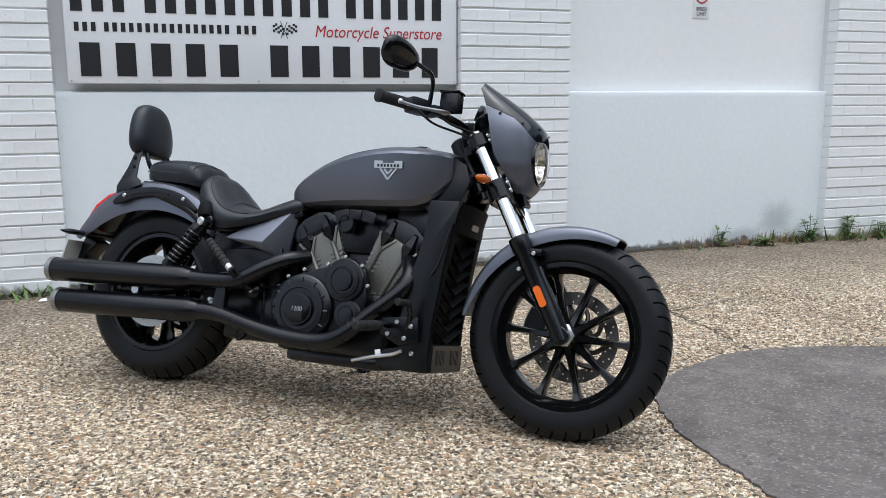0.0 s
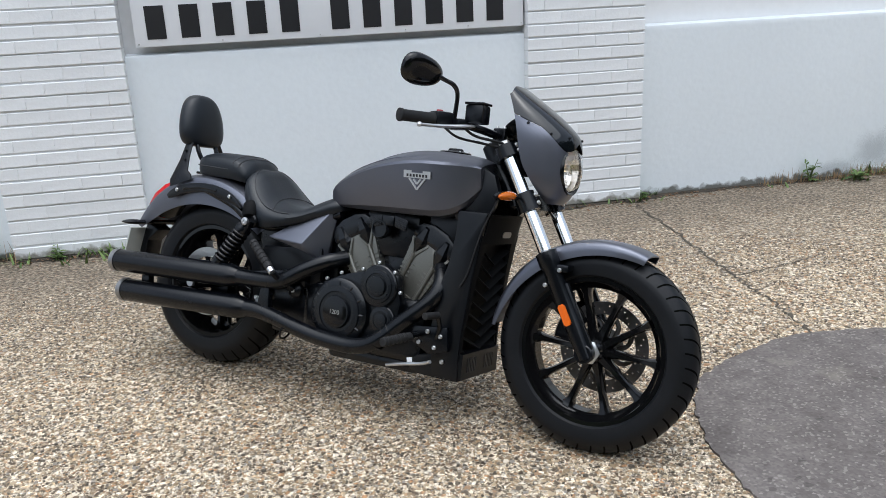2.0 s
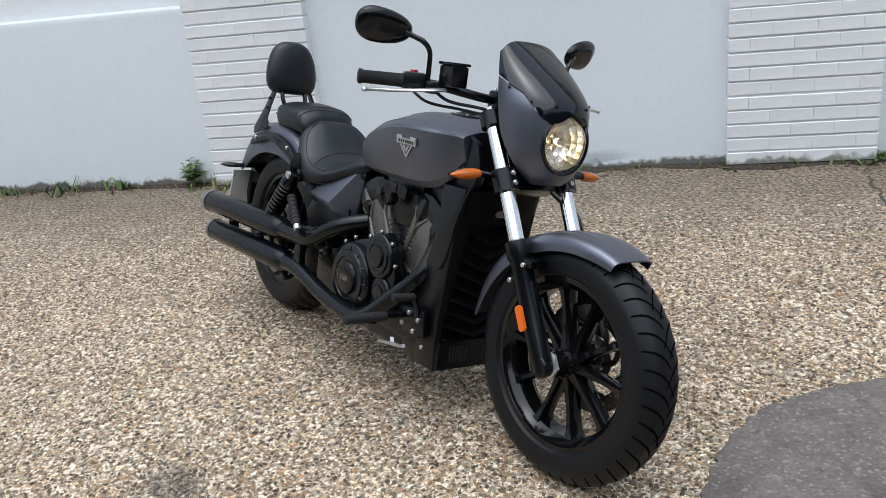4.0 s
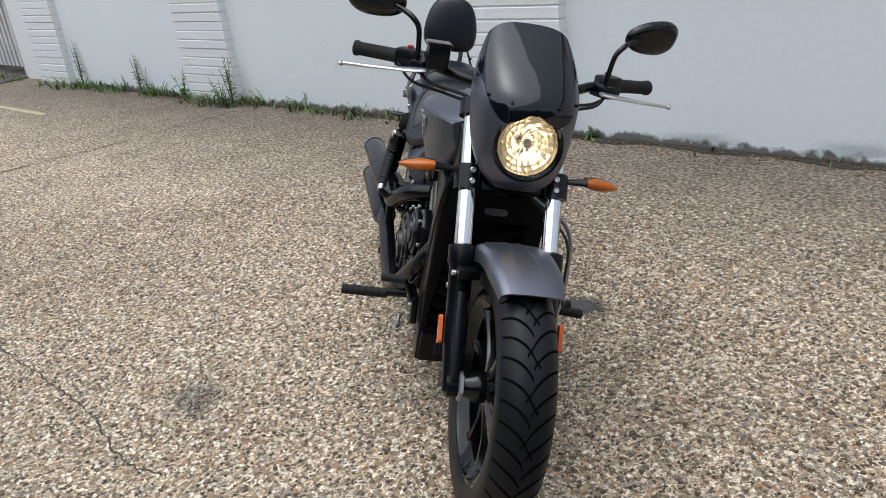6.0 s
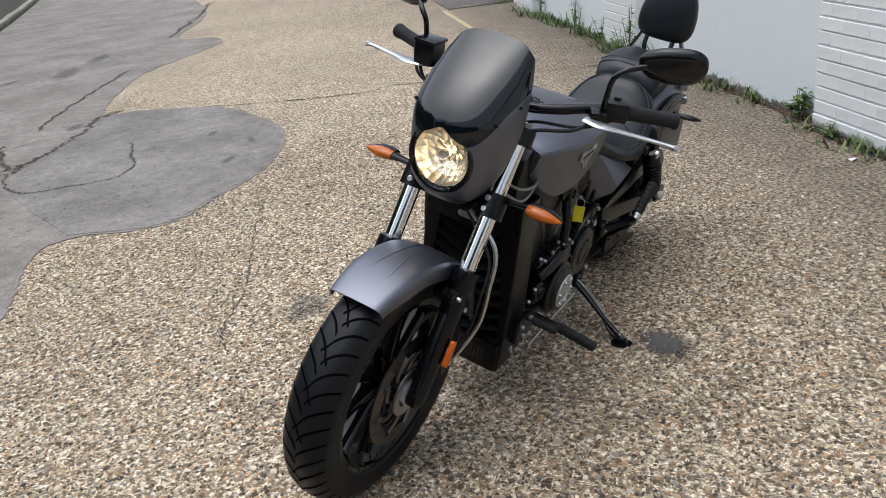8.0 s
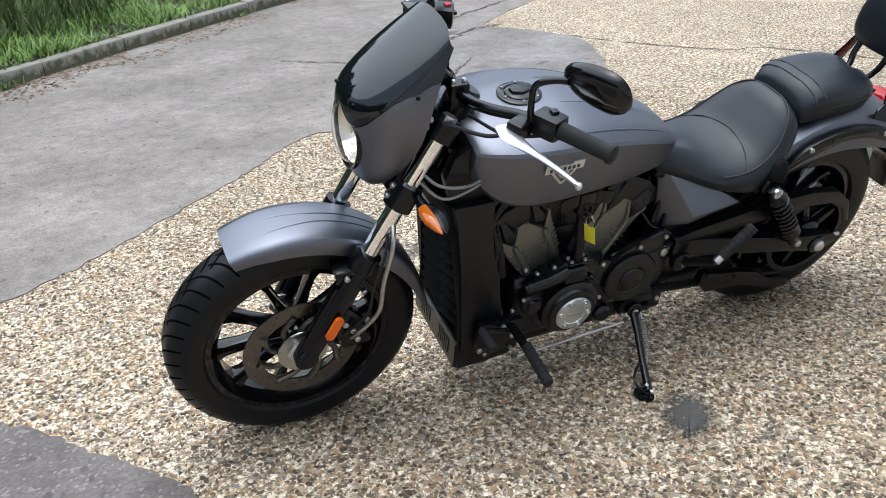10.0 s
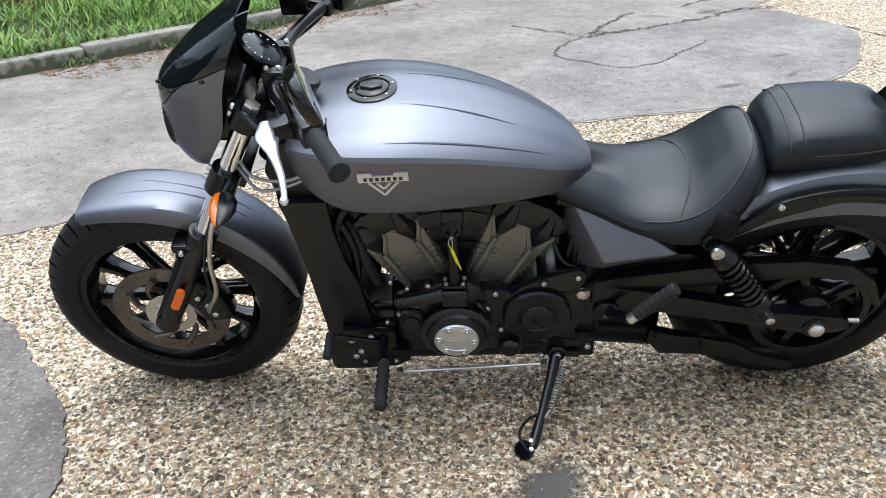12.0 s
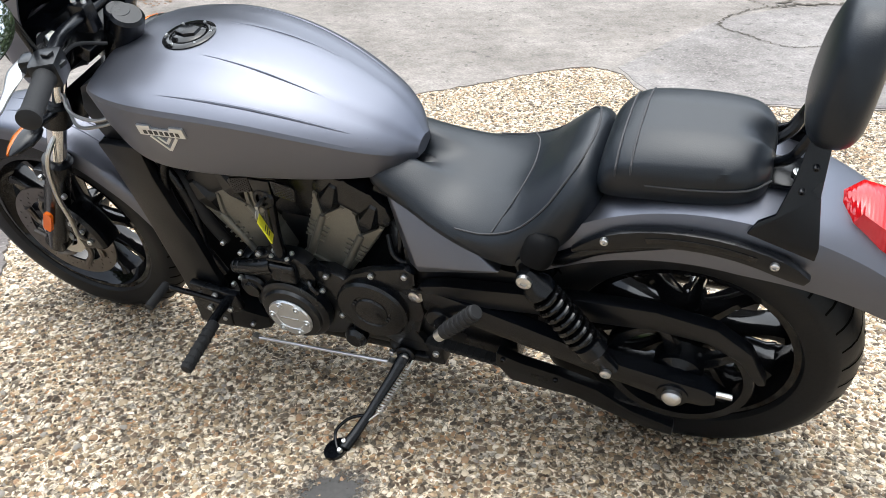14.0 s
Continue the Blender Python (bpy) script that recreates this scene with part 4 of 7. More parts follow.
for a, b, count, tallness in dens:
    for _ in range(count):
        s = rnd.uniform(a, b)
        face = 0.0 if any(p <= s <= p + PIER_W for p in PIERS) else LOW
        if noise.noise((s * 2.2, 9, 0)) < -0.12:
            continue
        p = w2(s, face - 0.015 - 0.16 * rnd.random() ** 2.2)
        h = rnd.uniform(0.04, 0.17) * tallness * (1 + 0.8 * noise.noise((s * 1.7, 2, 0)))
        blade(vs, fs, p.x, p.y, 0, max(h, 0.02), rnd.uniform(0.006, 0.02), rnd.uniform(0, 6.28), rnd.uniform(0.1, 0.7), rnd.uniform(0.1, 0.9))
from_lists("grassy_weeds", vs, fs, WEED, "low grassy weeds along the foot of the white wall")
# soil washed up against the wall
for k, (a, b) in enumerate(((-6.5, -3.265), (-2.51, 0.12), (0.12, 0.875), (0.875, 3.205), (3.205, 3.96), (3.96, 6.12), (6.12, 9.2))):
    face = 0.0 if (b - a) < 0.9 else LOW - 0.003
    front, back, steps = [], [], int((b - a) / 0.03)
    for i in range(steps + 1):
        s = a + (b - a) * i / steps
        p, q = w2(s, face + 0.01), w2(s, face - 0.02 - 0.07 * max(0, 0.4 + noise.noise((s * 3.1, k, 2))) - 0.012 * rnd.random())
        back.append((p.x, p.y, 0.012))
        front.append((q.x, q.y, 0.002))
    vs, n0 = back + front, len(back)
    me = bpy.data.meshes.new("soil_edge")
    me.from_pydata(vs, [], [(i, i + 1, n0 + i + 1, n0 + i) for i in range(n0 - 1)])
    me.materials.append(SOIL)
    tagged(new("soil_edge", me), "dark damp soil along the wall foot", "", "", "structure")
vs, fs = [], []
for _ in range(700):
    s = rnd.choice((rnd.uniform(4.85, 6.0), rnd.uniform(5.4, 6.9), rnd.uniform(-3.2, 0.2)))
    face = 0.0 if any(p <= s <= p + PIER_W for p in PIERS) else LOW
    p = w2(s, face - 0.015 - 0.06 * rnd.random())
    blade(vs, fs, p.x, p.y, 0, rnd.uniform(0.03, 0.16) * (0.7 + 0.6 * noise.noise((s * 2.9, 1, 0))), 0.0035, rnd.uniform(0, 6.28), rnd.uniform(0, 0.4), rnd.uniform(0, 0.3))
from_lists("dead_stalks", vs, fs, STRAW, "thin dead brown stalks along the wall foot")
# crumbs, leaves and grit lying along the kerb
vs, fs = [], []
for _ in range(4200):
    x, y = beside(int(len(kerb_line) * rnd.uniform(0.04, 0.6)), -0.07 - 0.42 * rnd.random() ** 2.2)
    x, y = x + rnd.uniform(-0.08, 0.08), y + rnd.uniform(-0.08, 0.08)
    if noise.noise((x * 1.3, y * 1.3, 7)) < -0.2:
        continue
    r, yaw, k = rnd.uniform(0.004, 0.018), rnd.uniform(0, 6.28), len(vs)
    for i in range(5):
        vs.append((x + r * math.cos(yaw + i * 1.256), y + r * math.sin(yaw + i * 1.256) * 0.7, 0.006 + rnd.uniform(0, 0.008)))
    fs.append(tuple(range(k, k + 5)))
from_lists("kerb_litter", vs, fs, DEAD_LEAF, "dry leaf litter and grit lying along the kerb")
vs, fs = [], []
for _ in range(900):
    i = int(len(kerb_line) * rnd.uniform(0.05, 0.55))
    x, y = beside(i, -0.075 - 0.05 * rnd.random())
    if noise.noise((x * 1.9, y * 1.9, 3)) < 0.12:
        continue
    blade(vs, fs, x, y, 0.004, rnd.uniform(0.03, 0.09), rnd.uniform(0.006, 0.014), rnd.uniform(0, 6.28), rnd.uniform(0.2, 0.7), rnd.uniform(0.2, 0.9))
from_lists("kerb_weeds", vs, fs, WEED, "small weeds rooted in the gutter along the kerb")
vs, fs = [], []
for _ in range(1500):
    s = rnd.uniform(-6.5, 7.3)
    face = 0.0 if any(p <= s <= p + PIER_W for p in PIERS) else LOW
    p = w2(s, face - 0.02 - 0.14 * rnd.random() ** 1.8)
    r, yaw = rnd.uniform(0.004, 0.014), rnd.uniform(0, 6.28)
    k = len(vs)
    for i in range(5):
        vs.append((p.x + r * math.cos(yaw + i * 1.256), p.y + r * math.sin(yaw + i * 1.256) * 0.6, 0.003 + rnd.uniform(0, 0.008)))
    fs.append(tuple(range(k, k + 5)))
from_lists("litter", vs, fs, DEAD_LEAF, "dry leaf litter and soil crumbs along the wall foot")


def weed_plant(s, y, height, seed, leaves, spread, label, leaf=0.06):
    """A weed: stems with leaves set round them."""
    rnd = random.Random(seed)
    root = w2(s, y)
    thing = tagged(new("weed"), label, "weed", "weeds at the wall")
    thing.matrix_basis = Matrix.Translation(root)
    stems = bmesh.new()
    vs, fs = [], []
    for k in range(max(2, leaves // 14)):
        yaw, ln = rnd.uniform(0, 6.28), rnd.uniform(0, spread)
        h = height * rnd.uniform(0.6, 1.0)
        tip = Vector((math.cos(yaw) * ln, math.sin(yaw) * ln, h))
        tube([(0, 0, 0), tuple(tip * 0.5 + Vector((0, 0, 0.05 * h))), tuple(tip)], [0.004, 0.003, 0.0015], 5, 4, stems)
        for _ in range(14):
            f = rnd.uniform(0.1, 1)
            base = tip * f + Vector((0, 0, 0.05 * h * math.sin(f * 3)))
            a, up = rnd.uniform(0, 6.28), rnd.uniform(-0.2, 0.7)
            ll = leaf * rnd.uniform(0.5, 1.1) * (1.15 - 0.6 * f)
            d = Vector((math.cos(a), math.sin(a), up)).normalized()
            sd = Vector((-math.sin(a), math.cos(a), 0)) * ll * 0.2
            i = len(vs)
            vs.extend(tuple(v) for v in (base, base + d * ll * 0.5 + sd, base + d * ll - Vector((0, 0, ll * 0.15)), base + d * ll * 0.5 - sd))
            fs.append((i, i + 1, i + 2, i + 3))
    part("stem", stems, WEED, thing)
    me = bpy.data.meshes.new("leaves")
    me.from_pydata(vs, [], fs)
    me.materials.append(WEED)
    new("leaves", me).parent = thing


weed_plant(-3.35, 0.0, 0.3, 11, 60, 0.10, "leafy green weed beside a brick pier", 0.07)
weed_plant(-4.2, 0.02, 0.42, 12, 70, 0.08, "tall leafy green weed against the panel", 0.06)
weed_plant(-1.7, 0.02, 0.16, 13, 50, 0.12, "bushy low green weed against the panel", 0.07)
weed_plant(-2.5, -0.06, 0.5, 1, 90, 0.07, "tall leafy green weed at the foot of a brick pier", 0.07)
weed_plant(-2.62, -0.08, 0.28, 2, 70, 0.14, "bushy green weed at the foot of a brick pier", 0.07)
weed_plant(-0.05, 0.02, 0.22, 3, 56, 0.09, "broad-leaved green weed beside a brick pier", 0.11)
weed_plant(0.35, -0.05, 0.1, 4, 40, 0.09, "low green weed at the foot of a brick pier", 0.07)
weed_plant(5.22, 0.03, 0.17, 5, 50, 0.06, "small upright green weed against the panel", 0.07)
weed_plant(5.55, 0.0, 0.08, 6, 40, 0.14, "low spreading green weed against the panel", 0.10)
weed_plant(5.98, -0.02, 0.24, 7, 60, 0.08, "leafy green weed at a pier corner", 0.09)
weed_plant(6.3, -0.06, 0.22, 8, 60, 0.09, "leafy green weed at the foot of a pier", 0.09)
weed_plant(6.62, -0.06, 0.2, 9, 60, 0.09, "leafy green weed at the foot of a pier", 0.09)
weed_plant(1.02, 0.04, 0.1, 10, 30, 0.05, "small green weed beside the pier", 0.06)
weed_plant(3.98, 0.0, 0.07, 11, 40, 0.08, "low green weed in the paving joint", 0.06)
weed_plant(-5.45, 0.02, 0.55, 12, 70, 0.08, "tall withered weed against the white panel", 0.06)
weed_plant(-4.1, 0.02, 0.3, 13, 30, 0.07, "thin weed stalks against the white panel", 0.05)

bm = bmesh.new()
c = w2(0.74, -0.15)
for k, (dx, dy, dz) in enumerate(((0, 0, 0.009), (0.032, 0.014, 0.018), (0.058, -0.006, 0.006), (0.02, -0.032, 0.005))):
    bm.verts.new((c.x + dx, c.y + dy, dz))
bm.verts.ensure_lookup_table()
bm.faces.new((bm.verts[0], bm.verts[1], bm.verts[3]))
bm.faces.new((bm.verts[1], bm.verts[2], bm.verts[3]))
tagged(part("paper_scrap", thicken(bm, 0.001), PAPER, flat=True), "crumpled white paper scrap lying by the brick pier", "litter")

# ---------------------------------------------------------------- motorcycle, leaning left on its side stand
# Its own axes: x ahead, y to its left, z up; the rear tyre touches the ground at the origin.
BIKE = pose(0, -0.160, 0.004, 0, 0, 0.9) @ pose(0, 0, 0, -16, 0, 0)
bike = tagged(new("motorcycle"), "matt titanium-grey cruiser motorcycle with black engine, leaning on its side stand", "motorcycle")
bike.matrix_basis = BIKE
RAKE = radians(28.4)
HEAD = Matrix.Translation((0.008, 0, -0.006))  # seat of the steered front end


def bpart(name, bm, material, parent=None, label="", flat=False):
    return part(name, bm, material, bike if parent is None else parent, label, flat)


def fpart(name, bm, material, parent=None, label="", flat=False):
    """A part of the steered front end, which points straight ahead."""
    return bpart(name, shift(bm, HEAD), material, parent, label, flat)


def both(f):
    for side in (-1, 1):
        f(side)


# ------------------------------------------------ wheels
FRONT, REAR = Vector((1.584, 0, 0.327)), Vector((0.004, 0, 0.332))


def tyre_bm(c, R, half, rim):
    prof = []
    for k in range(25):
        a = math.pi * (k / 24)
        y = -half * math.cos(a)
        flat_r = R - (R - rim) * (abs(y) / half) ** 3.2 * 0.42
        prof.append((flat_r, y))
    prof = [(rim, -half * 0.72), (rim + 0.012, -half * 0.93), (rim + (R - rim) * 0.45, -half * 1.0)] + \
        [p for p in prof if abs(p[1]) < half * 0.985] + [(rim + (R - rim) * 0.45, half * 1.0), (rim + 0.012, half * 0.93), (rim, half * 0.72)]
    return lathe(prof, c, (0, 1, 0), 96, closed=True)


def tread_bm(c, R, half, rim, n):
    """Curved tread grooves as thin strips just proud of the carcass, their shade painted near-black."""
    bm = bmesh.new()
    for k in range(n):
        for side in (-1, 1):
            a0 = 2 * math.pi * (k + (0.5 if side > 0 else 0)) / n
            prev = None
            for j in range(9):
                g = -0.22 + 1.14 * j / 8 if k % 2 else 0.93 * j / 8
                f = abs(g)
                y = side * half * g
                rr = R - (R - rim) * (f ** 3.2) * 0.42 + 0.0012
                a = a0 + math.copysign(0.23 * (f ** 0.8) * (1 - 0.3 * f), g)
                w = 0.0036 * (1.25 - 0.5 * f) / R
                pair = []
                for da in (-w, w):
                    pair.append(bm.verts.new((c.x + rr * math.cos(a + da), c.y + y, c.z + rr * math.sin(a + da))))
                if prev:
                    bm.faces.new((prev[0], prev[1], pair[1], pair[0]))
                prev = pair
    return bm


def rim_bm(c, rim, half):
    prof = [(rim + 0.006, -half), (rim + 0.010, -half + 0.004), (rim - 0.004, -half + 0.014), (rim - 0.016, -half * 0.55), (rim - 0.018, half * 0.55),
            (rim - 0.004, half - 0.014), (rim + 0.010, half - 0.004), (rim + 0.006, half), (rim - 0.008, half), (rim - 0.013, half - 0.012),
            (rim - 0.030, half * 0.45), (rim - 0.030, -half * 0.45), (rim - 0.013, -half + 0.012), (rim - 0.008, -half)]
    return lathe(prof, c, (0, 1, 0), 72, closed=True)


def spoke_bm(c, a, r0, r1, half):
    d, t = Vector((math.cos(a), 0, math.sin(a))), Vector((-math.sin(a), 0, math.cos(a)))
    secs = []
    for f, wt, wy in ((0, 0.019, half * 0.62), (0.25, 0.013, half * 0.5), (0.6, 0.010, half * 0.42), (0.88, 0.012, half * 0.5), (1.0, 0.020, half * 0.62)):
        m = c + d * (r0 + (r1 - r0) * f)
        secs.append([m + t * wt * u + Vector((0, wy * v, 0)) for u, v in
                     ((1, 0.55), (0.55, 1), (-0.55, 1), (-1, 0.55), (-1, -0.55), (-0.55, -1), (0.55, -1), (1, -0.55))])
    return loft(secs)


def brake_disc(c, y, R, inner, turn):
    """A flat ring with sloping rows of drilled holes."""
    bm = bmesh.new()
    seg, n = 192, 9
    vs = [[bm.verts.new((c.x + r * math.cos(2 * math.pi * i / seg), y, c.z + r * math.sin(2 * math.pi * i / seg))) for i in range(seg)] for r in np.linspace(inner, R, n)]
    for j in range(n - 1):
        for i in range(seg):
            if j in (1, 3, 5) and i % 12 == (j * turn) % 12:
                continue
            bm.faces.new((vs[j][i], vs[j][(i + 1) % seg], vs[j + 1][(i + 1) % seg], vs[j + 1][i]))
    return thicken(bm, 0.005)


def wheel(name, c, R, half, rim, link, n_tread, phase):
    hub = link(name, lathe([(0.0, -0.085), (0.026, -0.085), (0.030, -0.07), (0.040, -0.05), (0.036, -0.02), (0.036, 0.02), (0.040, 0.05), (0.03, 0.07),
                            (0.026, 0.085), (0.0, 0.085)], c, (0, 1, 0), 32), GLOSS, label="gloss black alloy wheel")
    tyre = link("tyre", tyre_bm(c, R, half, rim), RUBBER, hub, "black road tyre")
    link("rim", rim_bm(c, rim, half * 0.82), GLOSS, hub)
    for k in range(10):
        link("spoke", spoke_bm(c, phase + 2 * math.pi * k / 10, 0.03, rim - 0.026, half * 0.8), GLOSS, hub)
    link("tread_groove", tread_bm(c, R, half, rim, n_tread), GROOVE_SHADE, hub, "", True)
    return hub


front_wheel = wheel("front_wheel", FRONT, 0.325, 0.065, 0.229, fpart, 43, 0.576)
rear_wheel = wheel("rear_wheel", REAR, 0.329, 0.090, 0.217, bpart, 36, 0.43)
disc = fpart("brake_disc", brake_disc(FRONT, 0.078, 0.149, 0.107, 2), DISC_STEEL, front_wheel, "drilled steel brake disc")
for k in range(8):
    a = 2 * math.pi * k / 8
    bm = tube([(FRONT.x + 0.05 * math.cos(a), 0.07, FRONT.z + 0.05 * math.sin(a)),
               (FRONT.x + 0.085 * math.cos(a + 0.25), 0.074, FRONT.z + 0.085 * math.sin(a + 0.25)),
               (FRONT.x + 0.115 * math.cos(a + 0.65), 0.078, FRONT.z + 0.115 * math.sin(a + 0.65))], [0.010, 0.008, 0.010], 8, 4)
    fpart("disc_arm", bm, DISC_STEEL, front_wheel)
fpart("sensor_ring", brake_disc(FRONT, 0.088, 0.064, 0.040, 4), STEEL, front_wheel)
bpart("brake_disc", brake_disc(REAR, -0.098, 0.135, 0.098, 2), STEEL, rear_wheel, "drilled steel brake disc")
for k in range(6):
    a = 2 * math.pi * k / 6
    bpart("disc_arm", rod((0.045 * math.cos(a), -0.09, 0.332 + 0.045 * math.sin(a)), (0.104 * math.cos(a + 0.3), -0.097, 0.332 + 0.104 * math.sin(a + 0.3)), 0.007, 8), STEEL, rear_wheel)
bpart("rear_caliper", box(0.06, 0.15, -0.135, -0.080, 0.28, 0.35, 0.01), SATIN, rear_wheel)
# drive pulley
pulley = bpart("belt_pulley", lathe([(0.125, 0.102), (0.142, 0.102), (0.146, 0.108), (0.146, 0.140), (0.142, 0.146), (0.125, 0.146)], REAR, (0, 1, 0), 64, closed=True),
               SATIN, rear_wheel, "black toothed belt pulley")
for k in range(5):
    a = 2 * math.pi * k / 5
    bpart("pulley_arm", slab([(0.03 * math.cos(a - 0.5), 0.332 + 0.03 * math.sin(a - 0.5)), (0.132 * math.cos(a - 0.07), 0.332 + 0.132 * math.sin(a - 0.07)),
                              (0.132 * math.cos(a + 0.07), 0.332 + 0.132 * math.sin(a + 0.07)), (0.03 * math.cos(a + 0.5), 0.332 + 0.03 * math.sin(a + 0.5))],
                             0.112, 0.136, 0.003), SATIN, rear_wheel)
bpart("hub_cap", lathe([(0, 0.10), (0.05, 0.10), (0.05, 0.145), (0.034, 0.155), (0.032, 0.165), (0, 0.165)], REAR, (0, 1, 0), 32), SATIN, rear_wheel)
bpart("rear_axle", lathe([(0, -0.19), (0.016, -0.19), (0.016, 0.195), (0.019, 0.197), (0.019, 0.206), (0.014, 0.212), (0.007, 0.214), (0, 0.215)], REAR, (0, 1, 0), 20), BOLT)
bpart("axle_washer", lathe([(0, 0.192), (0.03, 0.192), (0.03, 0.198), (0, 0.198)], REAR, (0, 1, 0), 20), SATIN)

# ------------------------------------------------ fork
FA = Vector((1.252, 0, 0.938))
FD = Vector((math.sin(RAKE), 0, -math.cos(RAKE)))


def on_fork(d, side=0, y=0.110, off=0.0):
    return FA + FD * d + Vector((math.cos(RAKE) * off, side * y, math.sin(RAKE) * off))


def fork(side):
    tubeb = fpart("fork_tube", rod(on_fork(-0.005, side), on_fork(0.40, side), 0.0215, 28), CHROME, label="chrome fork tube")
    fpart("fork_cap", rod(on_fork(-0.024, side), on_fork(-0.004, side), 0.0185, 6), STEEL, tubeb)
    sl = fpart("fork_slider", lathe([(0.024, 0.355), (0.034, 0.36), (0.0345, 0.40), (0.029, 0.412), (0.0285, 0.60), (0.026, 0.66), (0.024, 0.712), (0.01, 0.722)],
                                    on_fork(0, side), FD, 28), SATIN, label="black fork slider")
    fpart("fork_blade", slab([(1.478, 0.525), (1.508, 0.538), (1.608, 0.350), (1.604, 0.303), (1.572, 0.300), (1.557, 0.340)], side * 0.098, side * 0.119, 0.004), SATIN, sl)
    m = on_fork(0.565, side, 0.149)
    bm = loft([[m + FD * u + Vector((math.cos(RAKE) * w, side * h, math.sin(RAKE) * w)) for u, w in
                ((-0.034, -0.006), (-0.034, 0.006), (-0.028, 0.011), (0.028, 0.011), (0.034, 0.006), (0.034, -0.006), (0.028, -0.011), (-0.028, -0.011))]
               for h in (-0.004, 0.003, 0.005)])
    fpart("side_reflector", bm, REFLEX, sl, "amber side reflector")
    fpart("pinch_bolt", bolt_head((1.578, side * 0.119, 0.322), (0, side, 0), 0.012), BOLT, sl)
    fpart("axle_nut", lathe([(0, 0), (0.020, 0), (0.020, 0.012), (0.012, 0.016), (0, 0.016)], FRONT + Vector((0.0, side * 0.112, 0)), (0, side, 0), 6), STEEL, sl)
    fpart("axle_clamp", lathe([(0.022, 0.0), (0.039, 0.0), (0.039, 0.008), (0.035, 0.010), (0.022, 0.010)], FRONT + Vector((0.003, side * 0.088, 0.004)), (0, side, 0), 6, closed=True), SILVER, sl)
    fpart("axle_lug", rod(FRONT + Vector((0, side * 0.09, 0)), FRONT + Vector((0, side * 0.127, 0)), 0.03, 20), SATIN, sl)
    for d, o in ((0.43, 0.030), (0.455, -0.032)):
        fpart("fender_bolt", bolt_head(on_fork(d, side, 0.131, o), (0, side, 0), 0.007), BOLT, sl)
    fpart("fender_bracket", box(1.437, 1.507, min(side * 0.07, side * 0.125), max(side * 0.07, side * 0.125), 0.568, 0.59, 0.004), SATIN, sl)
    # turn signal on its stalk: black housing, amber lens on its front
    ahead, low = 0.036, -0.009

    def pod(x0, cut, grow):
        secs = []
        for f, w in ((0, 0.016), (0.2, 0.021), (0.5, 0.021), (0.8, 0.013), (1.0, 0.003)):
            cc = Vector((x0 + ahead - 0.006 * f, side * (0.195 + 0.088 * f), 0.78 - low - 0.006 * f))
            secs.append([cc + Vector((max(cut, math.cos(a)) * w * grow if cut < 0 else min(0.25, math.cos(a)) * w * grow, 0, w * 0.72 * math.sin(a)))
                         for a in np.linspace(0, 2 * math.pi, 17)[:-1]])
        return loft(secs)

    st = fpart("turn_signal", loft([[Vector((1.320 - 0.03 * f + ahead * f, side * (0.115 + 0.085 * f), 0.782 - (0.002 + low) * f)) + Vector((w * math.cos(a), 0, w * 0.7 * math.sin(a)))
                                     for a in np.linspace(0, 2 * math.pi, 11)[:-1]] for f, w in ((0, 0.012), (0.5, 0.011), (0.85, 0.014), (1.0, 0.016))]), SATIN)
    fpart("signal_housing", pod(1.285, 1.0, 1.5), SATIN, st)
    fpart("amber_lens", pod(1.291, -0.1, 1.0), AMBER, st, "amber turn signal lens")


both(fork)


def clamp(d, name, h, back):
    bm = bmesh.new()
    for side in (-1, 1):
        lathe([(0.0225, -h / 2), (0.034, -h / 2), (0.035, h / 2), (0.0225, h / 2)], on_fork(d, side), FD, 24, bm, closed=True)
    own = slab([(-0.03, -h / 2 + 0.004), (0.028, -h / 2 + 0.004), (0.028, h / 2 - 0.004), (-0.03, h / 2 - 0.004)], -0.085, 0.085, 0.004)
    shift(own, Matrix.Translation(on_fork(d, 0, 0, back)) @ Matrix.Rotation(-RAKE, 4, "Y"))
    merge(bm, own)
    ob = fpart(name, bm, SATIN)
    for side in (-1, 1):
        for e in (-h * 0.22, h * 0.22):
            fpart("clamp_bolt", bolt_head(on_fork(d + e, side, 0.106, 0.035), (0.85, -side * 0.1, 0.4), 0.0075), BOLT, ob)
    return ob


clamp(0.012, "top_yoke", 0.042, -0.03)
clamp(0.19, "lower_yoke", 0.062, -0.02)
fpart("steering_stem", rod((1.165, 0, 0.965), (1.262, 0, 0.75), 0.028, 24), SATIN)
fpart("front_axle", rod(FRONT + Vector((0, -0.13, 0)), FRONT + Vector((0, 0.13, 0)), 0.012, 16), STEEL)
cal = fpart("front_caliper", loft([[Vector((FRONT.x + r * math.cos(a), y, FRONT.z + r * math.sin(a))) for r, y in
                                    ((0.095, 0.055), (0.165, 0.055), (0.17, 0.062), (0.17, 0.112), (0.162, 0.12), (0.10, 0.12), (0.093, 0.112))]
                                   for a in np.linspace(radians(128), radians(176), 7)]), SATIN, label="black brake caliper")
for a in (138, 152, 166):
    fpart("caliper_bolt", bolt_head((FRONT.x + 0.135 * math.cos(radians(a)), 0.122, FRONT.z + 0.135 * math.sin(radians(a))), (0, 1, 0), 0.008), BOLT, cal)

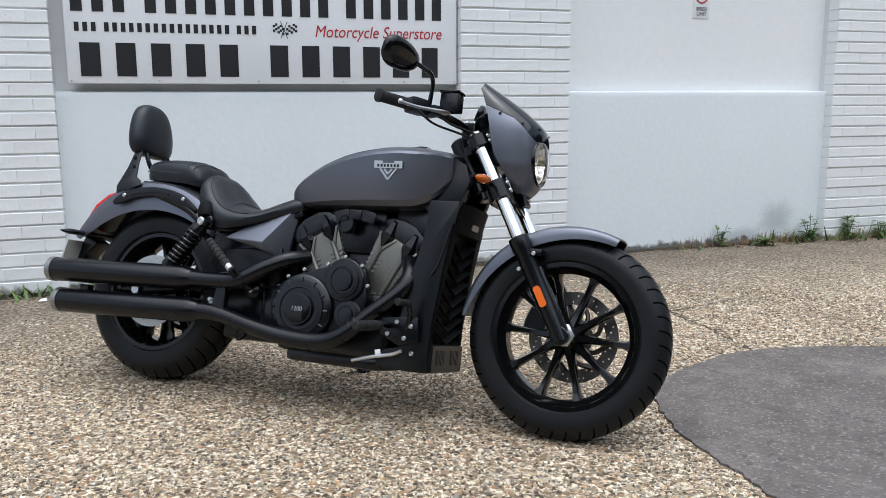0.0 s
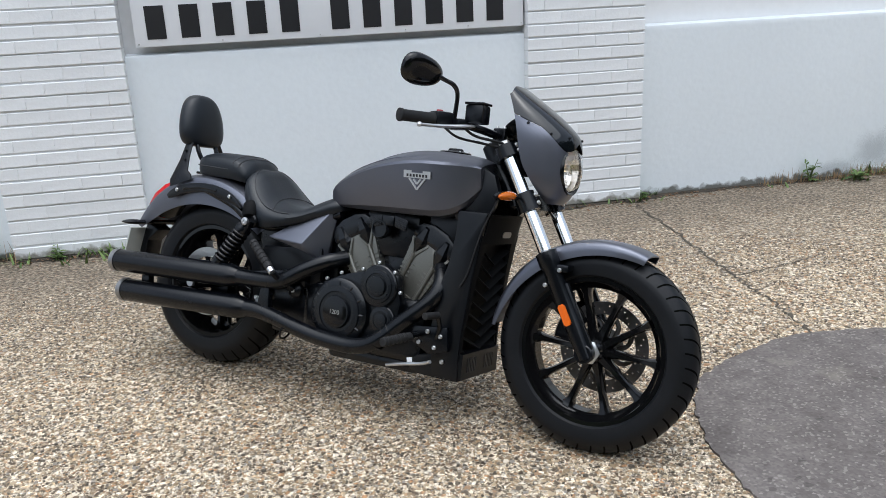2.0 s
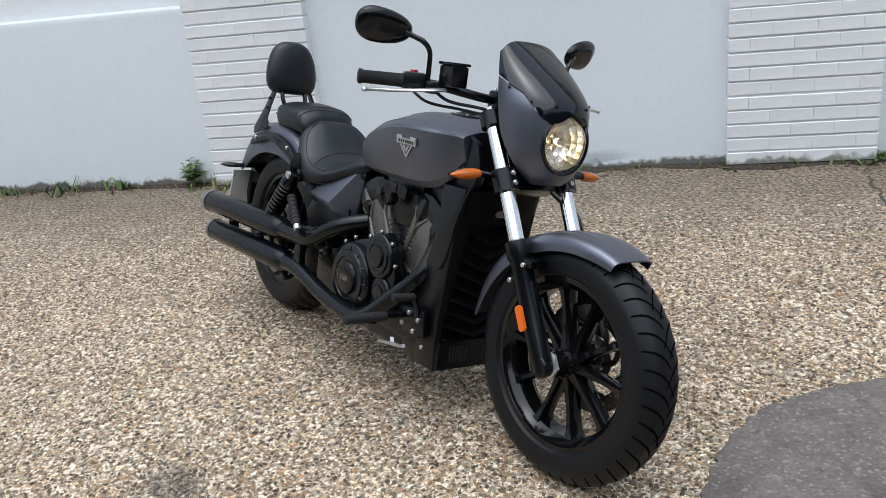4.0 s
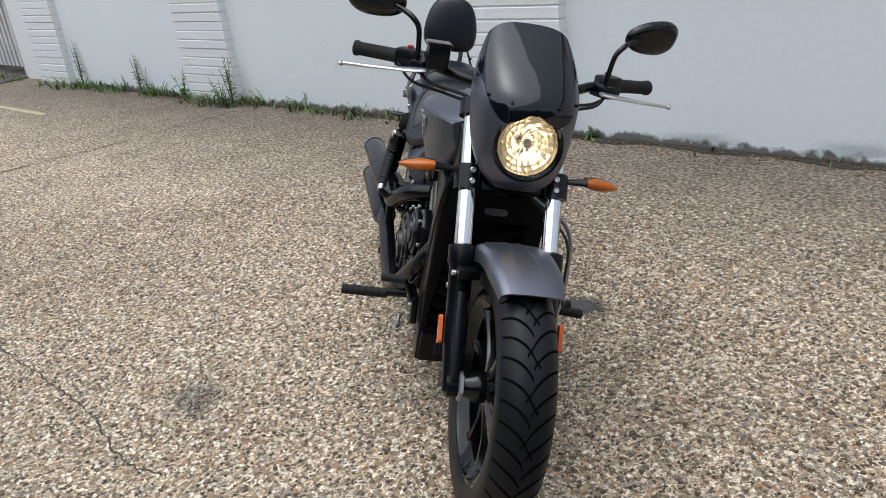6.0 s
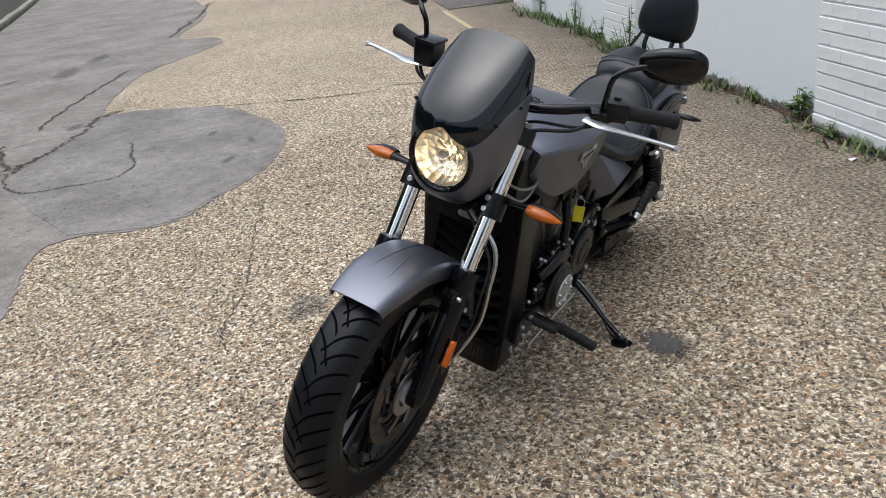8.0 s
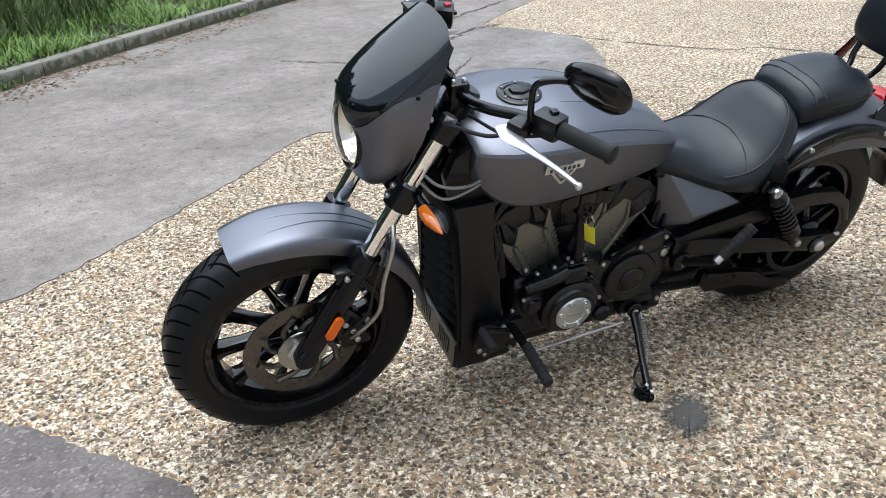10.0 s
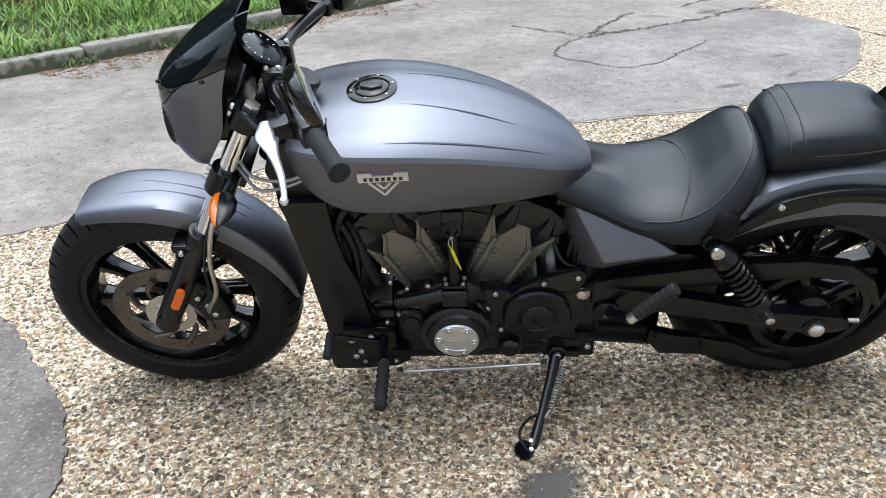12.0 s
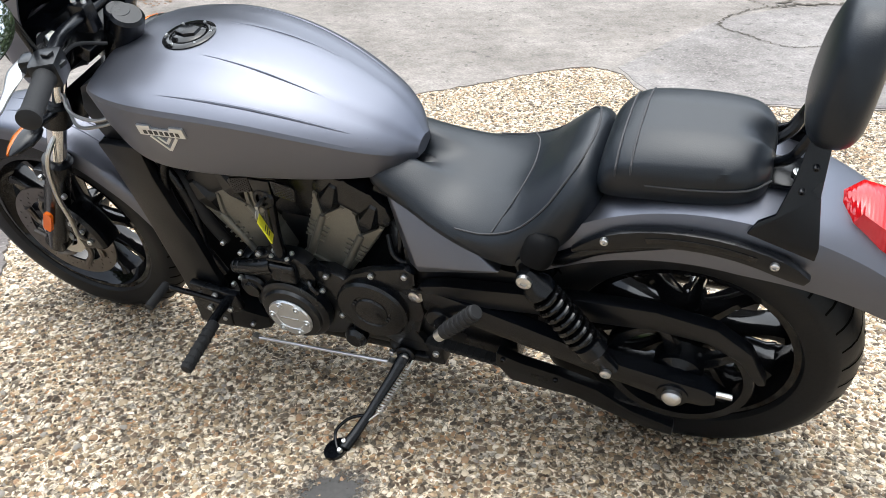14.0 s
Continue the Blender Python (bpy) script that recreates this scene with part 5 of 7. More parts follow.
# ------------------------------------------------ fenders
def fender(c, stations, half_of, link, name, label):
    """stations: (angle, crown radius, skirt radius)."""
    sec = []
    for th, R, r in stations:
        a, w = radians(th), half_of(th)
        pts = []
        for y, f in ((1.0, 0.0), (1.0, 0.35), (0.985, 0.62), (0.90, 0.84), (0.70, 0.955), (0.36, 0.995), (0.0, 1.012)):
            pts.append((y * w, r + (R - r) * f))
        pts = pts + [(-y, q) for y, q in reversed(pts[:-1])]
        sec.append([Vector((c.x + q * math.cos(a), c.y + y, c.z + q * math.sin(a))) for y, q in pts])
    bm = loft(sec, closed=False, caps=False)
    thicken(bm, 0.004)
    return link(name, bm, PAINT, label=label)


def smooth_rows(rows, steps=6):
    return [tuple(r) for r in spline(rows, steps)]


ff = fender(FRONT, smooth_rows([(64, 0.353, 0.322), (80, 0.351, 0.310), (100, 0.350, 0.300), (120, 0.350, 0.298), (140, 0.350, 0.303), (160, 0.349, 0.315), (174, 0.348, 0.330)]),
            lambda t: 0.083 - 0.010 * max(0, (t - 140) / 34) - 0.012 * max(0, (80 - t) / 16), fpart, "front_fender", "matt grey front fender")
# raised centre rib of the front fender
for side in (-1, 1):
    fpart("fender_crease", tube([(FRONT.x + 0.3483 * math.cos(radians(t)), side * (0.016 + 0.02 * max(0, (100 - t) / 36)), FRONT.z + 0.3483 * math.sin(radians(t)))
                                 for t in range(70, 150, 10)], [0.0028, 0.0032, 0.0036, 0.0036, 0.0036, 0.0034, 0.003, 0.0024], 12, 4), PAINT, ff)
fender(REAR, smooth_rows([(38, 0.40, 0.350), (50, 0.405, 0.328), (65, 0.413, 0.312), (80, 0.42, 0.304), (95, 0.428, 0.304), (110, 0.437, 0.312), (125, 0.446, 0.332),
                               (138, 0.455, 0.360), (148, 0.463, 0.390), (156, 0.470, 0.430)]),
            lambda t: 0.139 - 0.045 * max(0, (t - 105) / 51) ** 1.3, bpart, "rear_fender", "matt grey rear fender")


def fender_side(side):
    y = side * 0.142
    def wide(th):
        return 0.018 * max(0.12, min(1.0, (th - 55) / 14, (124 - th) / 10)) ** 0.8

    arc = [(th, 0.370 + wide(th)) for th in range(56, 124, 4)] + [(th, 0.370 - wide(th)) for th in range(120, 54, -4)]
    bm = slab([(q * math.cos(radians(th)), 0.332 + q * math.sin(radians(th))) for th, q in arc], y, y + side * 0.016, 0.004)
    st = bpart("fender_strut", bm, PLASTIC, label="black fender strut")
    arc = [(th, 0.377) for th in range(78, 109, 4)] + [(th, 0.365) for th in range(106, 76, -4)]
    bpart("strut_slot", slab([(q * math.cos(radians(th)), 0.332 + q * math.sin(radians(th))) for th, q in arc], y + side * 0.013, y + side * 0.0185, 0.002), GLOSS, st)
    for x, z in ((0.147, 0.679), (-0.131, 0.683)):
        bpart("strut_bolt", bolt_head((x, y + side * 0.017, z), (0, side, 0), 0.0078), BOLT, st)


both(fender_side)
# tail light, plate holder, rear turn signals
tl = bpart("tail_light", loft([[Vector((r * math.cos(radians(th)), y * 0.075 * w, 0.332 + r * math.sin(radians(th)))) for y, r in
                                ((-1, 0.435 + lift * 0.2), (-0.85, 0.452 + lift * 0.8), (0, 0.462 + lift), (0.85, 0.452 + lift * 0.8), (1, 0.435 + lift * 0.2), (0, 0.42))]
                               for th, w, lift in ((120, 0.25, -0.012), (123, 0.7, 0.012), (130, 0.95, 0.026), (138, 1.0, 0.034), (145, 0.85, 0.036), (149, 0.5, 0.03))]),
           RED_LENS, label="red tail light lens")
bpart("light_base", loft([[Vector((r * math.cos(radians(th)), y * 0.08, 0.332 + r * math.sin(radians(th)))) for y, r in ((-1, 0.425), (0, 0.452), (1, 0.425), (0, 0.40))]
                          for th in (124, 135, 147)]), SATIN, tl)
hold = bpart("plate_bracket", slab([(-0.35, 0.50), (-0.41, 0.53), (-0.425, 0.50), (-0.45, 0.40), (-0.435, 0.35), (-0.42, 0.35), (-0.405, 0.45)], -0.04, 0.04, 0.005), SATIN)
bm = box(-0.004, 0.004, -0.115, 0.115, -0.085, 0.085, 0.002)
bpart("number_plate", shift(bm, pose(-0.45, 0, 0.42, 0, 14, 0)), PLATE_BACK, hold, "blank pale number plate")
bpart("signal_bar", rod((-0.37, -0.12, 0.53), (-0.37, 0.12, 0.53), 0.010, 12), SATIN, hold)


def rear_signal(side):
    secs = []
    for f, w in ((0, 0.012), (0.3, 0.018), (0.6, 0.018), (0.85, 0.011), (1, 0.003)):
        secs.append([Vector((-0.37 - 0.02 * f, side * (0.105 + 0.09 * f), 0.53)) + Vector((w * 1.1 * math.cos(a), 0, w * 0.6 * math.sin(a)))
                     for a in np.linspace(0, 2 * math.pi, 13)[:-1]])
    bpart("rear_turn_signal", loft(secs), SATIN)


both(rear_signal)

# ------------------------------------------------ fuel tank
tank_rows = [  # x, top, crease height, bottom, half width
    (0.540, 0.728, 0.716, 0.700, 0.034), (0.572, 0.766, 0.742, 0.690, 0.083), (0.622, 0.807, 0.770, 0.685, 0.119), (0.712, 0.853, 0.808, 0.685, 0.154),
    (0.812, 0.888, 0.839, 0.686, 0.179), (0.912, 0.909, 0.858, 0.687, 0.195), (0.997, 0.913, 0.866, 0.688, 0.201), (1.062, 0.909, 0.867, 0.692, 0.197),
    (1.112, 0.903, 0.867, 0.706, 0.187), (1.152, 0.897, 0.866, 0.734, 0.173), (1.180, 0.890, 0.864, 0.768, 0.157), (1.194, 0.884, 0.860, 0.790, 0.145)]


def tank_half(top, crease, bot, w):
    s = top - crease
    h = crease - bot
    return [(0.0, top), (0.20 * w, top - 0.02 * s), (0.36 * w, top - 0.06 * s), (0.42 * w, top - 0.16 * s), (0.62 * w, top - 0.30 * s), (0.80 * w, top - 0.52 * s),
            (0.92 * w, top - 0.76 * s), (0.975 * w, crease + 0.10 * s), (1.0 * w, crease - 0.03 * h), (0.972 * w, crease - 0.30 * h),
            (0.932 * w, crease - 0.62 * h), (0.872 * w, crease - 0.88 * h), (0.78 * w, bot + 0.003), (0.55 * w, bot), (0.0, bot - 0.004)]


secs = []
for x, top, cr, bot, w in spline(tank_rows, 5):
    half = tank_half(top, cr, bot, w)
    ring = half + [(-y, z) for y, z in reversed(half[1:-1])]
    secs.append([Vector((x - 0.05 * max(0, z - cr) * (x > 1.1), y, z)) for y, z in ring])
tank = bpart("fuel_tank", loft(secs), PAINT, label="matt titanium-grey fuel tank")
tank.data.set_sharp_from_angle(angle=radians(22))


def on_tank(x, f):
    """Height of the tank's upper skin at x, at a share f of its half width."""
    rows = np.array(spline(tank_rows, 5))
    top, cr = (float(np.interp(x, rows[:, 0], rows[:, k])) for k in (1, 2))
    return top - (top - cr) * float(np.interp(f, (0, 0.20, 0.36, 0.42, 0.62, 0.80, 0.92, 1.0), (0, 0.02, 0.06, 0.16, 0.30, 0.52, 0.76, 1.0))), float(np.interp(x, rows[:, 0], rows[:, 4]))


def tank_crease(side):
    """Raised character lines: one along the flank, a shorter one running back from the filler."""
    for x0, x1, f0, f1, fat in ((0.61, 1.01, 0.80, 0.84, 0.0026), (0.70, 0.965, 0.40, 0.30, 0.0021)):
        pts, radii = [], []
        for k in range(9):
            g = k / 8
            x, f = x0 + (x1 - x0) * g, f0 + (f1 - f0) * g
            z, w = on_tank(x, f)
            pts.append((x, side * w * f, z - 0.0004))
            radii.append(0.0004 + fat * math.sin(math.pi * g))
        bpart("tank_crease", tube(pts, radii, 6, 4), PAINT, tank)


both(tank_crease)
CAP = Vector((1.018, 0.0, 0.910))
cap_axis = (0.03, 0, 1)
cap = bpart("fuel_cap", lathe([(0, -0.012), (0.055, -0.012), (0.055, 0.003), (0.051, 0.0055), (0.040, 0.0055), (0.0385, 0.002), (0.037, 0.002), (0.0355, 0.006), (0.030, 0.009), (0, 0.010)],
                              CAP, cap_axis, 48), GLOSS, tank, "black fuel filler cap")
bpart("cap_flap", loft([[CAP + Vector((x * s, y * s, z)) for x, y in ((-0.024, -0.012), (0.0, -0.02), (0.026, -0.010), (0.026, 0.010), (0.0, 0.02), (-0.024, 0.012))]
                        for s, z in ((1.0, 0.008), (0.92, 0.015), (0.7, 0.017))]), SATIN, tank)
for k in range(6):
    a = 2 * math.pi * k / 6 + 0.3
    bpart("cap_screw", bolt_head(CAP + Vector((0.046 * math.cos(a), 0.046 * math.sin(a), 0.002)), cap_axis, 0.0032), BOLT, tank)


def badge(side):
    """A plain winged bar over a V on the tank side."""
    bm = bmesh.new()
    for (a, b, w) in (((-0.052, 0.012), (0.052, 0.012), 0.017), ((-0.052, 0.024), (-0.022, 0.024), 0.007), ((0.022, 0.024), (0.052, 0.024), 0.007),
                      ((-0.030, 0.002), (0.0, -0.034), 0.006), ((0.030, 0.002), (0.0, -0.034), 0.006), ((-0.014, 0.0), (0.0, -0.016), 0.006), ((0.014, 0.0), (0.0, -0.016), 0.006)):
        p, q = Vector((a[0], 0, a[1])), Vector((b[0], 0, b[1]))
        d = (q - p).normalized()
        nn = Vector((-d.z, 0, d.x)) * w / 2
        loft([[v + Vector((0, h, 0)) for v in (p - nn, q - nn, q + nn, p + nn)] for h in (-0.0025, 0.0025)], bm)
    ink = bmesh.new()
    for k in range(7):
        x = -0.040 + k * 0.0122
        box(x, x + 0.007, side * 0.001, side * 0.0036, 0.0075, 0.0165, bm=ink)
    m = pose(0.990, side * 0.1960, 0.808, 0, 0, 0) @ Matrix.Rotation(radians(-side * 7), 4, "X") @ Matrix.Rotation(radians(side * 1.5), 4, "Z")
    b = bpart("tank_badge", shift(bm, m), SILVER, tank, "silver winged badge")
    bpart("badge_mark", shift(ink, m), INK_BLACK, tank, "", True)


both(badge)

# ------------------------------------------------ seats and backrest
def cushion(rows, name, label, cleft=lambda x: 0.0, steps=5):
    """rows: x, top, edge height, bottom, half width."""
    secs = []
    for x, top, edge, bot, w in spline(rows, steps):
        c = float(cleft(x))
        half = [(0, top - c), (0.07 * w, top - c * 0.94), (0.20 * w, top - c * 0.62), (0.32 * w, top - c * 0.12), (0.40 * w, top + (edge - top) * 0.04), (0.5 * w, top + (edge - top) * 0.12), (0.72 * w, top + (edge - top) * 0.36), (0.88 * w, top + (edge - top) * 0.72),
                (0.96 * w, edge), (1.0 * w, edge + (bot - edge) * 0.3), (0.985 * w, edge + (bot - edge) * 0.7), (0.93 * w, bot), (0, bot + 0.004)]
        ring = half + [(-y, z) for y, z in reversed(half[1:-1])]
        secs.append([Vector((x, y, z)) for y, z in ring])
    return bpart(name, loft(secs), LEATHER, label=label)


SEAT_ROWS = [(0.164, 0.732, 0.722, 0.708, 0.062), (0.174, 0.768, 0.740, 0.690, 0.102), (0.198, 0.792, 0.742, 0.665, 0.134), (0.230, 0.778, 0.718, 0.632, 0.154), (0.262, 0.746, 0.688, 0.602, 0.168),
             (0.322, 0.688, 0.648, 0.580, 0.176), (0.392, 0.667, 0.634, 0.590, 0.170), (0.462, 0.672, 0.642, 0.608, 0.152), (0.532, 0.704, 0.668, 0.636, 0.130),
             (0.587, 0.724, 0.692, 0.655, 0.113), (0.622, 0.724, 0.696, 0.668, 0.096), (0.634, 0.712, 0.694, 0.68, 0.06)]
seat = cushion(SEAT_ROWS, "rider_seat", "black vinyl rider seat with stitched seams", lambda x: 0.055 * max(0, min(1, (x - 0.46) / 0.11)) ** 1.2)
fine_rows = np.array(spline(SEAT_ROWS, 8))


def on_seat(x, f):
    """A point on the seat top at x, at a share f of its half width."""
    top, edge, w = (float(np.interp(x, fine_rows[:, 0], fine_rows[:, k])) for k in (1, 2, 4))
    drop = float(np.interp(abs(f), (0, 0.4, 0.5, 0.72, 0.88, 0.96), (0, 0.04, 0.12, 0.36, 0.72, 1.0)))
    return (x, f * w, top + (edge - top) * drop + 0.0016)


# seams: an arc round the back bolster, one across the dish
bpart("seat_seam", tube([on_seat(x, f) for x, f in ((0.432, -0.93), (0.372, -0.90), (0.312, -0.88), (0.262, -0.84), (0.227, -0.74), (0.204, -0.5), (0.196, 0.0), (0.204, 0.5), (0.227, 0.74),
                                                    (0.262, 0.84), (0.312, 0.88), (0.372, 0.90), (0.432, 0.93))], 0.0022, 6, 5), STITCH, seat)
bpart("seat_seam", tube([on_seat(x, f) for x, f in ((0.357, -0.88), (0.330, -0.5), (0.317, 0.0), (0.330, 0.5), (0.357, 0.88))], 0.0018, 6, 6), STITCH, seat)
pillion = cushion([(-0.104, 0.800, 0.790, 0.769, 0.046), (-0.094, 0.822, 0.802, 0.760, 0.083), (-0.061, 0.840, 0.816, 0.754, 0.109), (0.014, 0.846, 0.818, 0.750, 0.120),
                   (0.094, 0.842, 0.814, 0.746, 0.121), (0.134, 0.832, 0.805, 0.741, 0.118), (0.164, 0.811, 0.778, 0.736, 0.108), (0.176, 0.780, 0.762, 0.734, 0.090)],
                  "pillion_seat", "black vinyl pillion seat with a stitched band", lambda x: 0.030 * max(0, min(1, (-0.045 - x) / 0.06)))
for dx, top, edge, w in ((0.114, 0.839, 0.8105, 0.1205), (0.140, 0.8295, 0.802, 0.117)):
    half = [(0.97, edge - 0.02), (0.96, edge), (0.88, top + (edge - top) * 0.72), (0.72, top + (edge - top) * 0.36), (0.5, top + (edge - top) * 0.12), (0.25, top)]
    bpart("pillion_seam", tube([(dx, -f * w, z) for f, z in half] + [(dx, 0, top)] + [(dx, f * w, z) for f, z in reversed(half)], 0.0022, 6, 4), STITCH, pillion)
for side in (-1, 1):
    bpart("pillion_seam", tube([(0.09, side * 0.1200, 0.782), (0.05, side * 0.1205, 0.784), (0.0, side * 0.1192, 0.786), (-0.07, side * 0.1085, 0.789), (-0.104, side * 0.078, 0.791)], 0.0020, 6, 4), STITCH, pillion)
secs = []
for z, dx, w, d in ((0.850, 0.002, 0.055, 0.022), (0.858, 0.0, 0.085, 0.038), (0.885, -0.002, 0.104, 0.046), (0.93, -0.006, 0.108, 0.047), (0.98, -0.012, 0.100, 0.045),
                    (1.02, -0.018, 0.084, 0.041), (1.045, -0.022, 0.062, 0.034), (1.058, -0.024, 0.035, 0.022), (1.061, -0.024, 0.012, 0.008)):
    secs.append([Vector((-0.176 + dx + d * math.copysign(abs(math.cos(a)) ** 0.75, math.cos(a)), w * math.copysign(abs(math.sin(a)) ** 0.75, math.sin(a)), z + 0.012))
                 for a in np.linspace(0, 2 * math.pi, 29)[:-1]])
pad = bpart("backrest", loft([list(map(Vector, s)) for s in np.array(spline([np.array([c for p in q for c in p]) for q in secs], 3)).reshape(-1, 28, 3)]), LEATHER,
            label="black padded passenger backrest")


def sissy(side):
    bm = slab([(-0.188, 0.692), (-0.080, 0.728), (-0.093, 0.748), (-0.118, 0.762), (-0.135, 0.814), (-0.150, 0.890), (-0.180, 0.890), (-0.178, 0.80), (-0.190, 0.72)], side * 0.138, side * 0.145, 0.002)
    # the plate leans in towards the pad
    for v in bm.verts:
        if v.co.z > 0.72:
            v.co.y -= side * (v.co.z - 0.72) * 0.42
    bpart("backrest_bracket", bm, SATIN, pad, "black backrest bracket")
    for x, z in ((-0.163, 0.842), (-0.149, 0.805)):
        bpart("bracket_bolt", bolt_head((x, side * (0.147 - (z - 0.72) * 0.42), z), (0, side, 0), 0.005), SATIN, pad)
    bpart("backrest_stay", tube([(-0.095, side * 0.03, 0.785), (-0.125, side * 0.04, 0.81), (-0.138, side * 0.05, 0.84), (-0.155, side * 0.05, 0.88)], 0.009, 8, 5), SATIN, pad)


both(sissy)
bpart("seat_bolt", bolt_head((-0.145, 0.02, 0.765), (-0.3, 0, 1), 0.012), BOLT)
bpart("seat_bracket", box(-0.165, -0.10, -0.03, 0.05, 0.752, 0.762, 0.003), SATIN)

# ------------------------------------------------ side covers and frame
def side_cover(side):
    bm = bmesh.new()
    tip, top, nose, low, ridge = [bm.verts.new((x, side * y, z)) for x, y, z in
                                  ((0.348, 0.160, 0.549), (0.610, 0.080, 0.706), (0.577, 0.096, 0.470), (0.520, 0.160, 0.512), (0.516, 0.172, 0.540))]
    front = [tip, top, nose, low]
    back = [bm.verts.new((v.co.x, side * 0.075, v.co.z)) for v in front]
    for i in range(4):
        bm.faces.new((front[i], front[(i + 1) % 4], ridge))
        bm.faces.new((front[i], back[i], back[(i + 1) % 4], front[(i + 1) % 4]))
    bm.faces.new(back)
    bmesh.ops.recalc_face_normals(bm, faces=bm.faces)
    bmesh.ops.bevel(bm, geom=bm.edges[:], offset=0.004, segments=2, affect="EDGES", profile=0.6)
    bpart("side_cover", bm, PAINT, label="matt grey pointed side cover")
    bpart("frame_cover", slab([(0.30, 0.51), (0.57, 0.53), (0.575, 0.41), (0.50, 0.37), (0.34, 0.38), (0.26, 0.46)], side * 0.098, side * 0.118, 0.008), PLASTIC)
    bpart("seat_rail", tube([(0.62, side * 0.08, 0.66), (0.45, side * 0.09, 0.60), (0.27, side * 0.13, 0.585), (0.15, side * 0.14, 0.65), (0.0, side * 0.14, 0.70)], 0.016, 12, 6), SATIN)


both(side_cover)
bpart("frame_core", box(0.24, 0.545, -0.078, 0.078, 0.30, 0.655, 0.02), SATIN)
bpart("frame_core", box(0.50, 0.61, -0.06, 0.06, 0.40, 0.655, 0.02), SATIN)
bpart("frame_core", box(0.345, 0.62, -0.10, 0.10, 0.19, 0.37, 0.02), SATIN)
bpart("frame_core", box(0.985, 1.115, -0.085, 0.085, 0.55, 0.71, 0.02), SATIN)
bpart("frame_spine", tube([(1.20, 0, 0.86), (1.0, 0, 0.74), (0.75, 0, 0.66), (0.5, 0, 0.62)], 0.05, 16, 6), SATIN)
bpart("head_stock", rod((1.155, 0, 0.95), (1.255, 0, 0.765), 0.036, 24), SATIN)


def swing(side):
    out = 0.174 if side > 0 else 0.156
    ob = bpart("swing_arm", loft([[Vector((x, side * (y + dy), z + dz)) for dy, dz in ((-0.016, -h), (0.016, -h), (0.02, -h + 0.008), (0.02, h - 0.008), (0.016, h), (-0.016, h))]
                                  for x, y, z, h in ((0.53, 0.130, 0.412, 0.032), (0.42, 0.142, 0.402, 0.030), (0.25, 0.160, 0.378, 0.028), (0.10, out - 0.002, 0.352, 0.026),
                                                     (0.02, out, 0.338, 0.030), (-0.055, out, 0.333, 0.024), (-0.075, out, 0.332, 0.012))]), SATIN, label="black swing arm")
    bpart("chain_adjuster", rod((-0.07, side * out, 0.333), (-0.105, side * out, 0.332), 0.006, 8), BOLT, ob)


both(swing)


def shock(side):
    a, b = Vector((0.280, side * 0.192, 0.597)), Vector((0.128, side * 0.203, 0.389))
    d = (b - a)
    ln = d.length
    d.normalize()
    u = d.cross(Vector((0, 1, 0))).normalized()
    v = d.cross(u)
    body = bpart("rear_shock", lathe([(0.0, -0.012), (0.018, -0.01), (0.02, 0.012), (0.030, 0.03), (0.031, 0.045), (0.02, 0.048), (0.02, ln - 0.075), (0.029, ln - 0.07), (0.030, ln - 0.045),
                                      (0.018, ln - 0.03), (0.017, ln + 0.012), (0, ln + 0.014)], a, d, 24), SATIN, label="black twin rear shock absorber")
    pts = []
    turns, n = 7.5, 90
    for i in range(n + 1):
        f = i / n
        t = 2 * math.pi * turns * f
        p = a + d * (0.048 + (ln - 0.12) * f) + (u * math.cos(t) + v * math.sin(t)) * 0.0275
        pts.append(tuple(p))
    bpart("coil_spring", tube(pts, 0.0055, 8, 1, smooth=False), GLOSS, body, "gloss black coil spring")
    bpart("shock_bolt", bolt_head(a + Vector((0, side * 0.020, 0)), (0, side, 0), 0.015), BOLT, body)
    bpart("shock_bolt", bolt_head(b + Vector((0, side * 0.018, 0)), (0, side, 0), 0.011), BOLT, body)
    bpart("shock_boot", lathe([(0.0, -0.004), (0.026, 0.0), (0.031, 0.012), (0.032, 0.040), (0.030, 0.052), (0.024, 0.062), (0.012, 0.068), (0, 0.069)], (0.272, side * 0.176, 0.612), (-0.30, -side * 0.42, 0.86), 24), MATT, body)
    bpart("shock_mount", rod((0.286, side * 0.12, 0.604), (0.280, side * 0.182, 0.599), 0.027, 18), SATIN, body)


both(shock)

# belt drive on the left
guard = bpart("belt_guard", slab([(0.535, 0.452), (0.48, 0.468), (0.20, 0.502), (0.05, 0.506), (-0.06, 0.487), (-0.125, 0.435), (-0.160, 0.355), (-0.145, 0.350), (-0.105, 0.410), (-0.045, 0.445),
                                  (0.05, 0.455), (0.12, 0.448), (0.30, 0.435), (0.50, 0.412)], 0.120, 0.150, 0.005), PLASTIC, label="black belt guard")
bpart("lower_guard", slab([(0.380, 0.282), (0.385, 0.245), (0.350, 0.196), (0.210, 0.186), (0.08, 0.135), (0.0, 0.122), (0.0, 0.150), (0.09, 0.178), (0.16, 0.225), (0.25, 0.250), (0.32, 0.262)], 0.122, 0.148, 0.004), PLASTIC)
for x, z in ((0.365, 0.268), (0.25, 0.235)):
    bpart("guard_bolt", bolt_head((x, 0.149, z), (0, 1, 0), 0.006), SATIN)
bm = bmesh.new()
